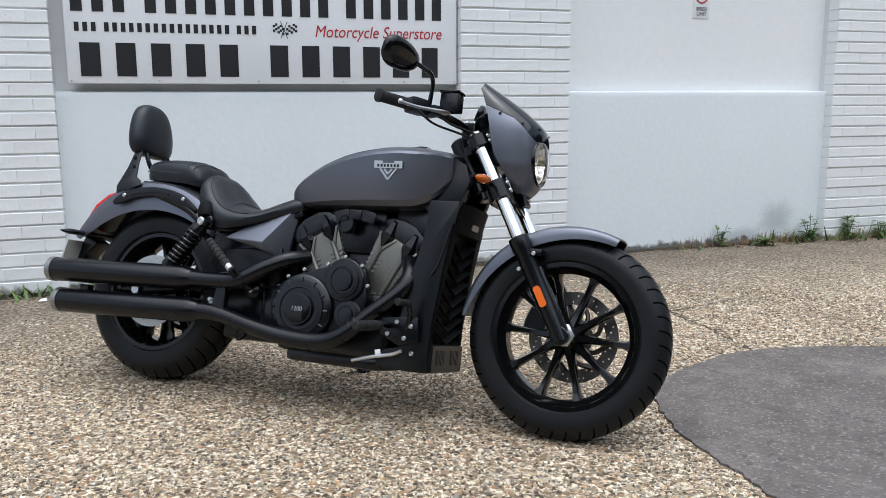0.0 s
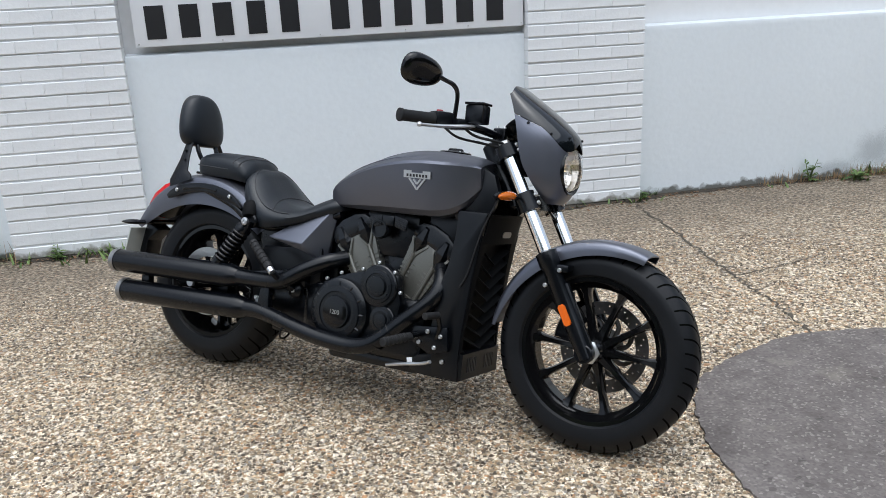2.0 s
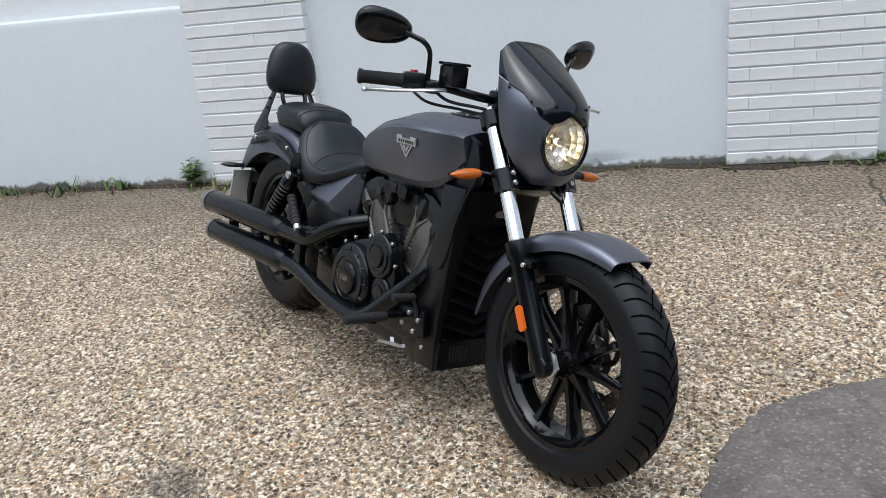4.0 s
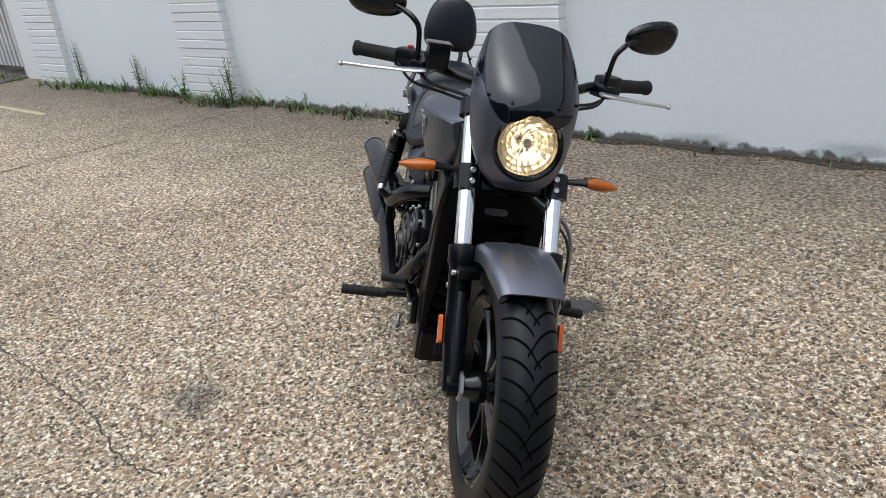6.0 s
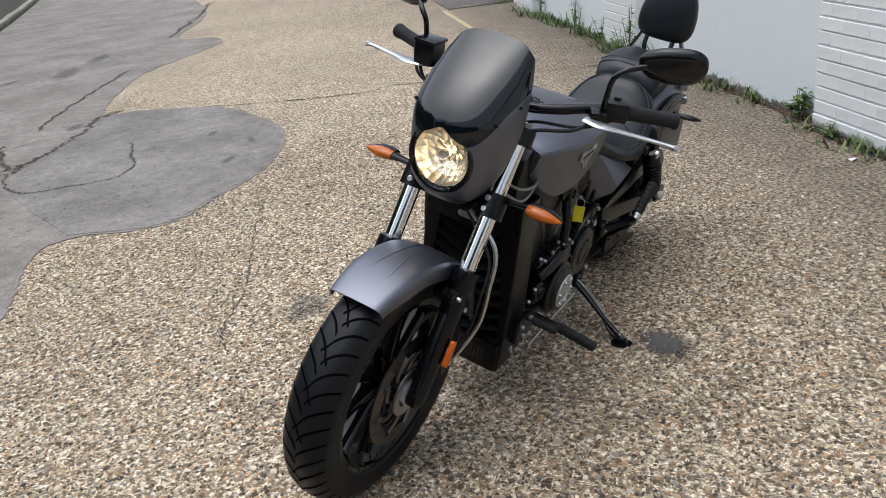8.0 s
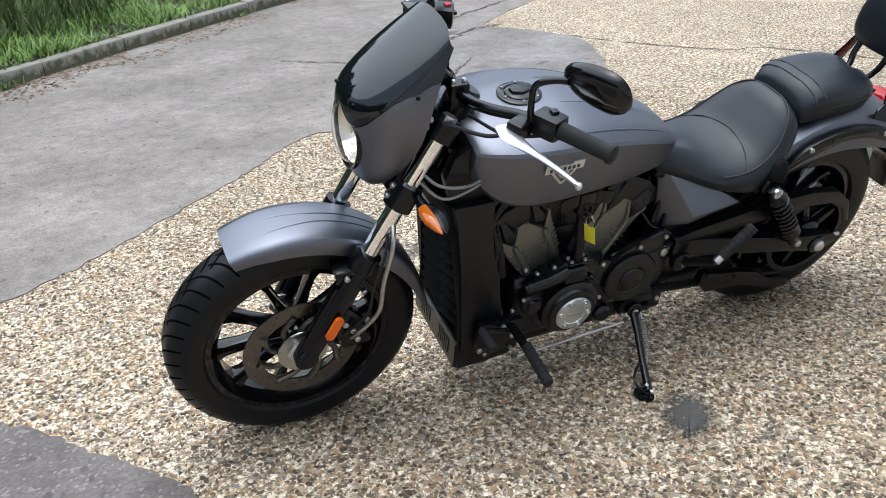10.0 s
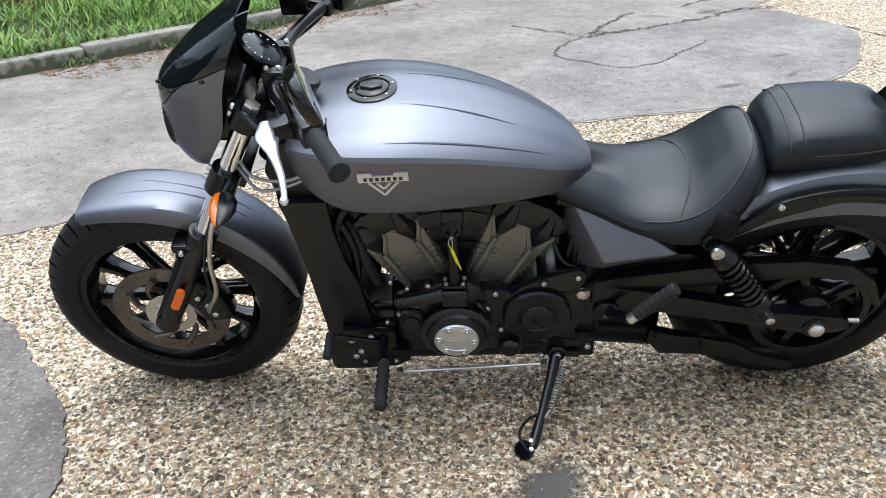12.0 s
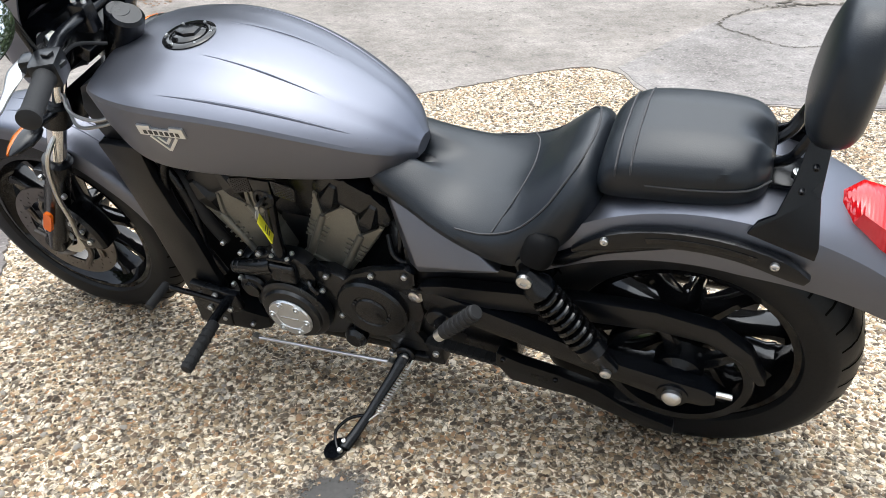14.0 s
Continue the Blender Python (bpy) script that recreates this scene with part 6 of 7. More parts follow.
for a, b in (((0.66, 0.41), (0.01, 0.479)), ((0.62, 0.256), (0.03, 0.186))):
    A, B = Vector((a[0], 0, a[1])), Vector((b[0], 0, b[1]))
    n = 42
    d = (B - A).normalized()
    nn = Vector((-d.z, 0, d.x))
    for i in range(n):
        p, q = A.lerp(B, i / n), A.lerp(B, (i + 0.55) / n)
        loft([[v + Vector((0, y, 0)) for v in (p - nn * 0.006, q - nn * 0.006, q + nn * 0.006, p + nn * 0.006)] for y in (0.112, 0.138)], bm)
    loft([[v + Vector((0, y, 0)) for v in (A - nn * 0.003, B - nn * 0.003, B + nn * 0.003, A + nn * 0.003)] for y in (0.111, 0.139)], bm)
bpart("drive_belt", bm, GRIP_RUBBER, label="black toothed drive belt", flat=True)

# ------------------------------------------------ engine
bm = box(0.58, 1.02, -0.112, 0.112, 0.175, 0.400, 0.03, 3)
engine = bpart("engine", bm, CASTING, label="black V-twin engine block")
bpart("sump", box(0.62, 1.0, -0.10, 0.10, 0.140, 0.19, 0.02), CASTING, engine)
bpart("gearbox", box(0.50, 0.66, -0.118, 0.118, 0.20, 0.412, 0.03, 3), CASTING, engine)


def cover(name, c, R, y0, y1, material, side, label=""):
    """A round cast cover with raised rings."""
    h = y1 - y0
    prof = [(R * 0.97, 0), (R, 0.2 * h), (R, 0.5 * h), (R * 0.95, 0.62 * h), (R * 0.80, 0.66 * h), (R * 0.78, 0.8 * h), (R * 0.62, 0.84 * h), (R * 0.60, 0.76 * h),
            (R * 0.5, 0.76 * h), (R * 0.47, h), (R * 0.40, 1.02 * h), (0, 1.02 * h)]
    return bpart(name, lathe(prof, (c[0], side * y0, c[1]), (0, side, 0), 56), material, engine, label)


# right side: clutch and cam covers on one casting
bm = slab([(0.586, 0.32), (0.606, 0.24), (0.69, 0.195), (0.83, 0.225), (0.925, 0.27), (0.94, 0.38), (0.925, 0.475), (0.86, 0.512), (0.785, 0.478), (0.69, 0.452), (0.61, 0.415)], -0.11, -0.150, 0.012)
bpart("crankcase_cover", bm, CASTING, engine)
clutch = cover("clutch_cover", (0.701, 0.322), 0.118, 0.145, 0.190, CASTING, -1, label="round black clutch cover")
cover("cam_cover", (0.853, 0.432), 0.074, 0.143, 0.176, CASTING, -1)
cover("pump_cover", (0.877, 0.318), 0.050, 0.145, 0.170, CASTING, -1)
for k in range(12):
    a = 2 * math.pi * k / 12
    bpart("cover_rib", rod((0.701 + 0.085 * math.cos(a), -0.176, 0.322 + 0.085 * math.sin(a)), (0.701 + 0.108 * math.cos(a), -0.172, 0.322 + 0.108 * math.sin(a)), 0.0045, 6), CASTING, clutch)
me = words("1200", 0.022, STEEL, (0, 0, 0))
me.transform(Matrix.Translation((0.701, -0.1925, 0.315)))
ob = new("engine_size_lettering", me)
ob.parent = clutch
bpart("cover_plate", lathe([(0, 0.0), (0.05, 0.0), (0.05, 0.003), (0.046, 0.004), (0, 0.004)], (0.701, -0.1885, 0.322), (0, -1, 0), 40), GLOSS, clutch)
for x, z in ((0.591, 0.355), (0.631, 0.430), (0.691, 0.458), (0.781, 0.482), (0.846, 0.512), (0.911, 0.486), (0.939, 0.42), (0.931, 0.31), (0.886, 0.250), (0.811, 0.218), (0.636, 0.222)):
    bpart("cover_bolt", bolt_head((x, -0.152, z), (0, -1, 0), 0.0065), BOLT, engine)

# left side: alternator cover with its silver disc, sprocket cover
bm = slab([(0.540, 0.35), (0.565, 0.27), (0.635, 0.248), (0.71, 0.250), (0.77, 0.217), (0.85, 0.203), (0.94, 0.237), (0.985, 0.310), (0.985, 0.40), (0.945, 0.442), (0.88, 0.430), (0.80, 0.425),
           (0.755, 0.432), (0.715, 0.410), (0.66, 0.425), (0.60, 0.445), (0.545, 0.43)], 0.10, 0.138, 0.012)
bpart("crankcase_cover", bm, CASTING, engine)
bpart("alternator_cover", lathe([(0.086, 0.0), (0.089, 0.008), (0.088, 0.026), (0.080, 0.033), (0.074, 0.034), (0.071, 0.042), (0.060, 0.045), (0, 0.045)], (0.859, 0.138, 0.308), (0, 1, 0), 56), CASTING, engine)
sd = bpart("silver_cover", lathe([(0.053, 0.0), (0.0555, 0.004), (0.053, 0.008), (0.034, 0.0095), (0.0325, 0.0075), (0, 0.008)], (0.859, 0.182, 0.306), (0, 1, 0), 48), SILVER, engine, "round silver engine cover")
bpart("cover_bar", box(0.836, 0.882, 0.1895, 0.1915, 0.3035, 0.3085, 0.0008), STEEL, sd)
for k in range(6):
    a = 2 * math.pi * k / 6 + 0.12
    cx, cz = 0.859 + 0.0435 * math.cos(a), 0.306 + 0.0435 * math.sin(a)
    bpart("cover_boss", lathe([(0.0105, 0), (0.0095, 0.0022), (0.007, 0.0022), (0.0065, 0.0004), (0, 0.0004)], (cx, 0.1905, cz), (0, 1, 0), 16), SILVER, sd)
    bpart("cover_bolt", bolt_head((cx, 0.1908, cz), (0, 1, 0), 0.0044), BOLT, sd)
spc = bpart("sprocket_cover", lathe([(0.078, 0.0), (0.084, 0.010), (0.084, 0.020), (0.079, 0.026), (0.047, 0.027), (0.044, 0.024), (0.039, 0.024), (0.037, 0.028), (0.034, 0.030), (0, 0.030)],
                                    (0.661, 0.130, 0.347), (0, 1, 0), 56), CASTING, engine)
for a in (0.5, 2.1, 3.6, 5.3):
    bpart("cover_notch", torus((0.661 + 0.041 * math.cos(a), 0.1555, 0.347 + 0.041 * math.sin(a)), (0, 1, 0), 0.006, 0.0016, 14, 6), CASTING, spc)
bpart("sprocket_arm", slab([(0.735, 0.400), (0.700, 0.436), (0.648, 0.462), (0.565, 0.486), (0.545, 0.474), (0.548, 0.44), (0.585, 0.415), (0.592, 0.33), (0.556, 0.262), (0.545, 0.222), (0.60, 0.214), (0.67, 0.255), (0.742, 0.30)],
                            0.118, 0.139, 0.005), CASTING, engine)
for x, z in ((0.647, 0.450), (0.567, 0.467), (0.762, 0.421), (0.782, 0.371), (0.749, 0.296), (0.922, 0.454), (0.955, 0.39), (0.962, 0.318)):
    bpart("bolt_boss", lathe([(0.0115, -0.008), (0.0105, 0.004), (0, 0.004)], (x, 0.137, z), (0, 1, 0), 16), CASTING, engine)
    bpart("cover_bolt", bolt_head((x, 0.142, z), (0, 1, 0), 0.0068), BOLT, engine)
bpart("pivot_nut", bolt_head((0.555, 0.138, 0.407), (0, 1, 0), 0.013), BOLT, engine)
bpart("pivot_washer", lathe([(0.020, 0), (0.020, 0.006), (0.010, 0.006)], (0.555, 0.132, 0.407), (0, 1, 0), 24, caps=False), STEEL, engine)
stm = bpart("starter_motor", tube([(0.885, 0.150, 0.436), (0.93, 0.152, 0.422), (1.0, 0.142, 0.400)], [0.021, 0.019, 0.0165], 20, 4), CASTING, engine)
for f in (0.2, 0.36, 0.8, 0.94):
    bpart("motor_ring", torus(Vector((0.89, 0.151, 0.435)).lerp(Vector((1.0, 0.142, 0.400)), f), (0.11, -0.008, -0.034), 0.0195 - 0.003 * f, 0.0024, 20, 6), CASTING, stm)
# gable-shaped valley casting with the lock post standing on it
bpart("valley_casting", slab([(0.952, 0.424), (0.948, 0.436), (0.892, 0.468), (0.826, 0.470), (0.800, 0.452), (0.786, 0.415), (0.796, 0.372), (0.835, 0.392), (0.905, 0.392)], 0.110, 0.150, 0.008), CASTING, engine)
bpart("valley_housing", box(0.826, 0.892, 0.12, 0.168, 0.398, 0.452, 0.011, 3), CASTING, engine)
bpart("pump_cover", lathe([(0.034, 0.0), (0.036, 0.010), (0.031, 0.018), (0.022, 0.020), (0.020, 0.026), (0, 0.026)], (0.970, 0.132, 0.338), (0, 1, 0), 32), CASTING, engine)
bpart("cable_clip", tube([(0.806, 0.152, 0.402), (0.795, 0.160, 0.392), (0.786, 0.158, 0.376)], 0.0055, 8, 4), CASTING, engine)
bpart("post_collar", box(0.828, 0.888, 0.128, 0.164, 0.462, 0.469, 0.003), CASTING, engine)
for x, y, z in ((0.880, 0.139, 0.470), (0.835, 0.138, 0.470), (0.878, 0.155, 0.468), (0.838, 0.156, 0.468)):
    bpart("collar_bolt", bolt_head((x, y, z), (0, 0.2, 1), 0.0055), BOLT, engine)
for pts, r in (([(1.083, 0.115, 0.690), (1.112, 0.12, 0.648), (1.129, 0.12, 0.575), (1.114, 0.12, 0.480), (1.064, 0.12, 0.338)], 0.011),
               ([(0.60, 0.07, 0.64), (0.578, 0.090, 0.58), (0.585, 0.095, 0.52), (0.60, 0.10, 0.44)], 0.008), ([(0.62, 0.08, 0.52), (0.600, 0.108, 0.49), (0.570, 0.110, 0.475), (0.55, 0.09, 0.48)], 0.006)):
    bpart("engine_hose", tube(pts, r, 10, 6), SATIN, engine)
for x, z in ((1.01, 0.47), (1.0, 0.36), (1.03, 0.33), (0.972, 0.447)):
    bpart("case_bolt", bolt_head((x, 0.142, z), (0, 1, 0), 0.006), BOLT, engine)
bpart("oil_drain_boss", lathe([(0.026, 0), (0.028, 0.02), (0.02, 0.03), (0, 0.03)], (0.727, 0.128, 0.228), (0, 1, 0), 24), CASTING, engine)
bpart("oil_filter", rod((1.0, 0.05, 0.26), (1.08, 0.05, 0.26), 0.04, 24), SATIN, engine)


def cylinder(base, lean, name):
    """One air-gap cylinder: barrel, fins, V-shaped ribs on both flanks, head cover."""
    u = Vector((math.sin(radians(lean)), 0, math.cos(radians(lean))))
    v = Vector((math.cos(radians(lean)), 0, -math.sin(radians(lean))))
    o = Vector((base[0], 0, base[1]))

    def at(a, b, y):
        return o + v * a + u * b + Vector((0, y, 0))

    def blk(a0, a1, b0, b1, y0, y1, bev, taper=1.0, bm=None):
        own = box(a0, a1, y0, y1, b0, b1, bev)
        for q in own.verts:
            f = (q.co.z - b0) / (b1 - b0)
            q.co = at(q.co.x * (1 + (taper - 1) * f), q.co.z, q.co.y)
        return merge(bm, own)

    cyl = bpart(name, blk(-0.056, 0.056, -0.045, 0.160, -0.092, 0.092, 0.006, 1.50), FINS, engine, "grey finned engine cylinder")
    own = slab([(-0.086, 0.157), (-0.092, 0.172), (-0.088, 0.195), (-0.070, 0.218), (-0.030, 0.232), (0.030, 0.232), (0.070, 0.218), (0.088, 0.195), (0.092, 0.172), (0.086, 0.157)], -0.097, 0.097, 0.014)
    for q in own.verts:
        q.co = at(q.co.x, q.co.z, q.co.y)
    head = bpart("head_cover", own, CASTING, cyl)
    for b in (0.018, 0.036, 0.054, 0.072, 0.090, 0.108):
        w = 0.066 + 0.137 * b
        bpart("fin", blk(-w, w, b, b + 0.005, -0.086, 0.086, 0.002), FINS, cyl)
    for side in (-1, 1):
        bpart("base_flange", blk(-0.058, 0.058, -0.046, -0.032, side * 0.080, side * 0.097, 0.003), FINS, cyl)
        for s in (-1, 1):
            a = s * 0.046
            # round rib that forks into two flat prongs round a faceted black point of the head
            bpart("rib", tube([tuple(at(a * 0.90, -0.046, side * 0.092)), tuple(at(a * 0.96, 0.03, side * 0.093)), tuple(at(a, 0.108, side * 0.094))], [0.0100, 0.0095, 0.0085], 10, 4), FINS, cyl)
            bpart("rib_bolt", bolt_head(at(a * 0.9, -0.040, side * 0.096), (0, side, 0), 0.005), BOLT, cyl)
            for k in (-1, 1):
                bpart("prong", loft([[at(a + k * q + e * wd, b, side * (0.0915 + h)) for e, h in ((-1, 0.0), (-0.7, dp), (0.7, dp), (1, 0.0))]
                                     for b, q, wd, dp in ((0.096, 0.002, 0.008, 0.005), (0.118, 0.012, 0.007, 0.006), (0.148, 0.030, 0.006, 0.005), (0.155, 0.033, 0.005, 0.003))]), FINS, cyl, "", True)
                for b in (0.020, 0.036, 0.052, 0.068):
                    bpart("fin_tab", blk(a + k * 0.006 - 0.001, a + k * 0.006 + k * (0.015 + 0.06 * b), b, b + 0.0045, side * 0.090, side * 0.0955, 0.0015) if k > 0 else
                          blk(a - 0.006 - (0.015 + 0.06 * b), a - 0.005, b, b + 0.0045, side * 0.090, side * 0.0955, 0.0015), FINS, cyl)
            bpart("head_point", loft([[at(a + e * wd, b, side * (0.092 + h)) for e, h in ((-1, 0.0), (-0.5, dp), (0.5, dp), (1, 0.0))]
                                      for b, wd, dp in ((0.114, 0.003, 0.004), (0.148, 0.026, 0.014), (0.164, 0.027, 0.017), (0.206, 0.013, 0.011), (0.212, 0.011, 0.003))]), CASTING, head, "", True)
    return cyl


cylinder((0.765, 0.447), -27.3, "rear_cylinder")
cylinder((0.936, 0.440), 27.3, "front_cylinder")
bpart("engine_valley", box(0.74, 0.96, -0.062, 0.062, 0.36, 0.56, 0.02), CASTING, engine)
bpart("intake_box", box(0.73, 0.95, -0.085, 0.085, 0.53, 0.69, 0.02), SATIN, engine)


def mesh_cover(side):
    """Perforated wing plates between the cylinders."""
    y = side * 0.132
    for s in (-1, 1):
        c = 0.856
        rim = [(c + s * 0.026, 0.640), (c + s * 0.072, 0.628), (c + s * 0.080, 0.660), (c + s * 0.074, 0.668), (c + s * 0.026, 0.678)]
        bpart("mesh_plate", slab(rim if s > 0 else rim[::-1], y, y + side * 0.006, 0.002), CASTING, engine)
        dots = bmesh.new()
        for i in range(8):
            for j in range(5):
                x, z = c + s * (0.032 + i * 0.0055), 0.641 + j * 0.0068 + (i % 2) * 0.0034 - i * 0.0008
                lathe([(0, 0), (0.0021, 0), (0.0021, 0.001), (0, 0.001)], (x, y + side * 0.0062, z), (0, side, 0), 6, dots)
        bpart("mesh_holes", dots, INK_BLACK, engine, "", True)
    bpart("middle_plate", slab([(0.834, 0.642), (0.878, 0.642), (0.880, 0.676), (0.832, 0.676)], y, y + side * 0.008, 0.003), CASTING, engine)


both(mesh_cover)
bpart("horn_cover", lathe([(0.034, 0.0), (0.036, 0.02), (0.030, 0.03), (0.026, 0.03), (0.024, 0.022), (0, 0.022)], (0.822, -0.112, 0.628), (0, -1, 0), 32), CASTING, engine)
ign = bpart("ignition_lock", lathe([(0.024, 0), (0.025, 0.035), (0.021, 0.040), (0.015, 0.040), (0.013, 0.034), (0, 0.034)], (0.858, 0.105, 0.622), (0, 1, 0.15), 28), SATIN, engine)
bpart("ignition_post", tube([(0.858, 0.146, 0.46), (0.858, 0.142, 0.53), (0.858, 0.124, 0.610)], 0.0135, 14, 5), SATIN, engine)
bpart("key", box(0.854, 0.862, 0.139, 0.170, 0.622, 0.630, 0.002), STEEL, ign)
bpart("key_ring", torus((0.861, 0.170, 0.611), (1, 0.35, 0.2), 0.0125, 0.0011, 20, 6), STEEL, ign)
tag_at = pose(0.861, 0.171, 0.600, 14, -4, 115)
tagob = bpart("key_tag", shift(box(-0.016, 0.016, -0.0012, 0.0012, -0.062, 0.0, 0.001), tag_at), TAG, ign, "yellow card key tag")
for k, wd in enumerate((0.02, 0.024, 0.016)):
    bpart("tag_mark", shift(box(-wd / 2, wd / 2, 0.0012, 0.0018, -0.03 - 0.008 * k, -0.027 - 0.008 * k), tag_at), INK_BLACK, tagob, "", True)


# ------------------------------------------------ exhaust, right side
def muffler(tip, end, line, radii, name):
    a, b = Vector(tip), Vector(end)
    ln = (b - a).length
    ob = bpart(name, lathe([(0.0, 0.05), (0.030, 0.05), (0.031, 0.012), (0.043, 0.012), (0.0445, 0.03), (0.0445, ln * 0.93), (0.041, ln * 0.955), (0.0365, ln * 0.985), (0.033, ln), (0, ln)], a, b - a, 40),
               SATIN, label="satin black exhaust silencer")
    bpart("silencer_tip", lathe([(0.030, 0.06), (0.030, 0.002), (0.033, -0.003), (0.043, -0.003), (0.0462, 0.001), (0.0462, 0.022), (0.031, 0.022)], a, b - a, 40), TIP, ob, "bare metal silencer tip")
    bpart("exhaust_pipe", tube([tuple(b - (b - a).normalized() * 0.02)] + line, radii, 20, 8), SATIN, ob)
    return ob


up = muffler((-0.358, -0.236, 0.377), (0.272, -0.204, 0.390), [(0.33, -0.203, 0.389), (0.42, -0.201, 0.393), (0.475, -0.198, 0.406), (0.55, -0.18, 0.450), (0.615, -0.15, 0.484), (0.665, -0.09, 0.505)],
             [0.033, 0.030, 0.029, 0.0285, 0.0285, 0.0285, 0.0285], "upper_silencer")
lo = muffler((-0.311, -0.231, 0.264), (0.318, -0.206, 0.279), [(0.37, -0.205, 0.278), (0.45, -0.204, 0.265), (0.56, -0.203, 0.240), (0.68, -0.202, 0.222), (0.80, -0.202, 0.220), (0.882, -0.197, 0.248),
                                                             (0.97, -0.178, 0.325), (1.06, -0.150, 0.412), (1.075, -0.12, 0.47), (1.045, -0.07, 0.53)],
             [0.034, 0.030, 0.028, 0.028, 0.028, 0.028, 0.028, 0.028, 0.028, 0.028, 0.028], "lower_silencer")
bpart("silencer_bracket", slab([(0.385, 0.385), (0.42, 0.39), (0.425, 0.25), (0.36, 0.25)], -0.215, -0.19, 0.004), SATIN, up)
bpart("silencer_bracket", slab([(-0.25, 0.33), (-0.21, 0.33), (-0.21, 0.27), (-0.25, 0.27)], -0.20, -0.17, 0.004), SATIN, up)
bpart("linkage_plate", slab([(0.335, 0.325), (0.375, 0.33), (0.372, 0.295), (0.345, 0.29)], -0.19, -0.183, 0.003), SILVER, up)
for x, z in ((0.345, 0.323), (0.368, 0.30)):
    bpart("bracket_bolt", bolt_head((x, -0.192, z), (0, -1, 0), 0.008), BOLT, up)
bpart("heat_clamp", torus((0.50, -0.2, 0.222), (0.95, 0, -0.28), 0.029, 0.004, 28, 6), SATIN, lo)
for k in range(4):
    bpart("flex_ring", torus((0.885 + 0.018 * k, -0.192 + 0.003 * k, 0.247 + 0.0165 * k), (0.73, 0, 0.68), 0.029, 0.003, 24, 6), SATIN, lo)

# ------------------------------------------------ radiator shroud and belly pan
def front_x(z):
    """How far ahead the radiator front stands at a height."""
    return float(np.interp(z, (0.15, 0.24, 0.32, 0.42, 0.50, 0.60, 0.67, 0.745), (1.182, 1.177, 1.180, 1.191, 1.199, 1.213, 1.224, 1.242)))


def grille_w(z):
    return float(np.interp(z, (0.24, 0.60), (0.130, 0.094)))


def shroud(side):
    """Side plate of the radiator with its neck panel up to the steering head."""
    edge = [(front_x(z), z) for z in (0.16, 0.24, 0.32, 0.42, 0.50, 0.60, 0.67, 0.72)]
    s = bpart("radiator_shroud", slab([(1.128, 0.72), (1.125, 0.64), (1.108, 0.54), (1.085, 0.47), (1.062, 0.31), (1.085, 0.16)] + edge, side * 0.124, side * 0.147, 0.006), PLASTIC,
              label="black plastic radiator shroud")
    bpart("neck_panel", slab([(1.105, 0.69), (1.085, 0.76), (1.13, 0.84), (1.185, 0.872), (1.235, 0.845), (1.255, 0.79), (1.240, 0.735), (1.215, 0.68), (1.17, 0.65)], side * 0.092, side * 0.124, 0.008), PLASTIC, s)
    # inner flange round the grille
    secs = []
    for z in (0.225, 0.32, 0.42, 0.50, 0.60, 0.645):
        x = front_x(z)
        secs.append([Vector((x + dx, side * y, z)) for dx, y in ((0.001, 0.142), (0.003, 0.138), (0.003, grille_w(z) + 0.004), (-0.008, grille_w(z) - 0.002), (-0.02, grille_w(z)), (-0.02, 0.138))])
    bpart("grille_flange", loft(secs), MATT, s)
    bpart("bracket_nut", bolt_head((1.12, side * 0.149, 0.215), (0, side, 0), 0.008), BOLT, s)


both(shroud)
rad = bpart("radiator", loft([[Vector((front_x(z) + dx, y, z)) for dx, y in ((-0.03, -0.118), (-0.03, 0.118), (-0.075, 0.118), (-0.075, -0.118))] for z in (0.19, 0.32, 0.42, 0.52, 0.66)]), MATT,
            label="black radiator behind a grille of V-shaped louvres")
# V-shaped louvres, each a thin blade that leans forward and down
for k in range(9):
    z = 0.245 + k * 0.0415
    secs = []
    for f in (-1.0, -0.5, -0.06, 0.0, 0.06, 0.5, 1.0):
        drop = -0.046 * (1 - abs(f)) + 0.014
        x = front_x(z + drop)
        secs.append([Vector((x + a, (grille_w(z + drop) + 0.002) * f, z + drop + b)) for a, b in ((-0.022, 0.012), (0.000, -0.003), (0.003, -0.0015), (0.001, 0.0015), (-0.020, 0.0155))])
    bpart("louvre", loft(secs), MATT, rad)
bpart("grille_header", loft([[Vector((front_x(z) + dx + (0.016 if abs(y) < 0.08 else 0.0), y, z)) for dx, y in ((0.003, -0.128), (0.004, -0.07), (0.004, 0.07), (0.003, 0.128), (-0.03, 0.128), (-0.03, -0.128))]
                             for z in (0.618, 0.64, 0.68, 0.715)]), MATT, rad)
bm = bmesh.new()
for y in (-0.022, 0.022):
    lathe([(0, 0), (0.010, 0), (0.010, 0.003), (0, 0.003)], (0, y, 0), (1, 0, 0), 20, bm)
box(0.0, 0.003, -0.022, 0.022, -0.010, 0.010, bm=bm)
bpart("maker_plate", shift(bm, pose(1.241, 0.0, 0.650, 0, 9, 0)), TIP, rad, "small grey metal plate")
belly = bpart("belly_pan", loft([[Vector((x, y, z)) for y, z in ((-w, b), (-w * 1.02, b + 0.02), (-w, t), (w, t), (w * 1.02, b + 0.02), (w, b))]
                                 for x, w, b, t in ((0.985, 0.125, 0.166, 0.200), (1.02, 0.136, 0.158, 0.220), (1.11, 0.141, 0.156, 0.240), (1.177, 0.141, 0.157, 0.252), (1.189, 0.134, 0.162, 0.248))]), PLASTIC,
                 label="black plastic belly pan")
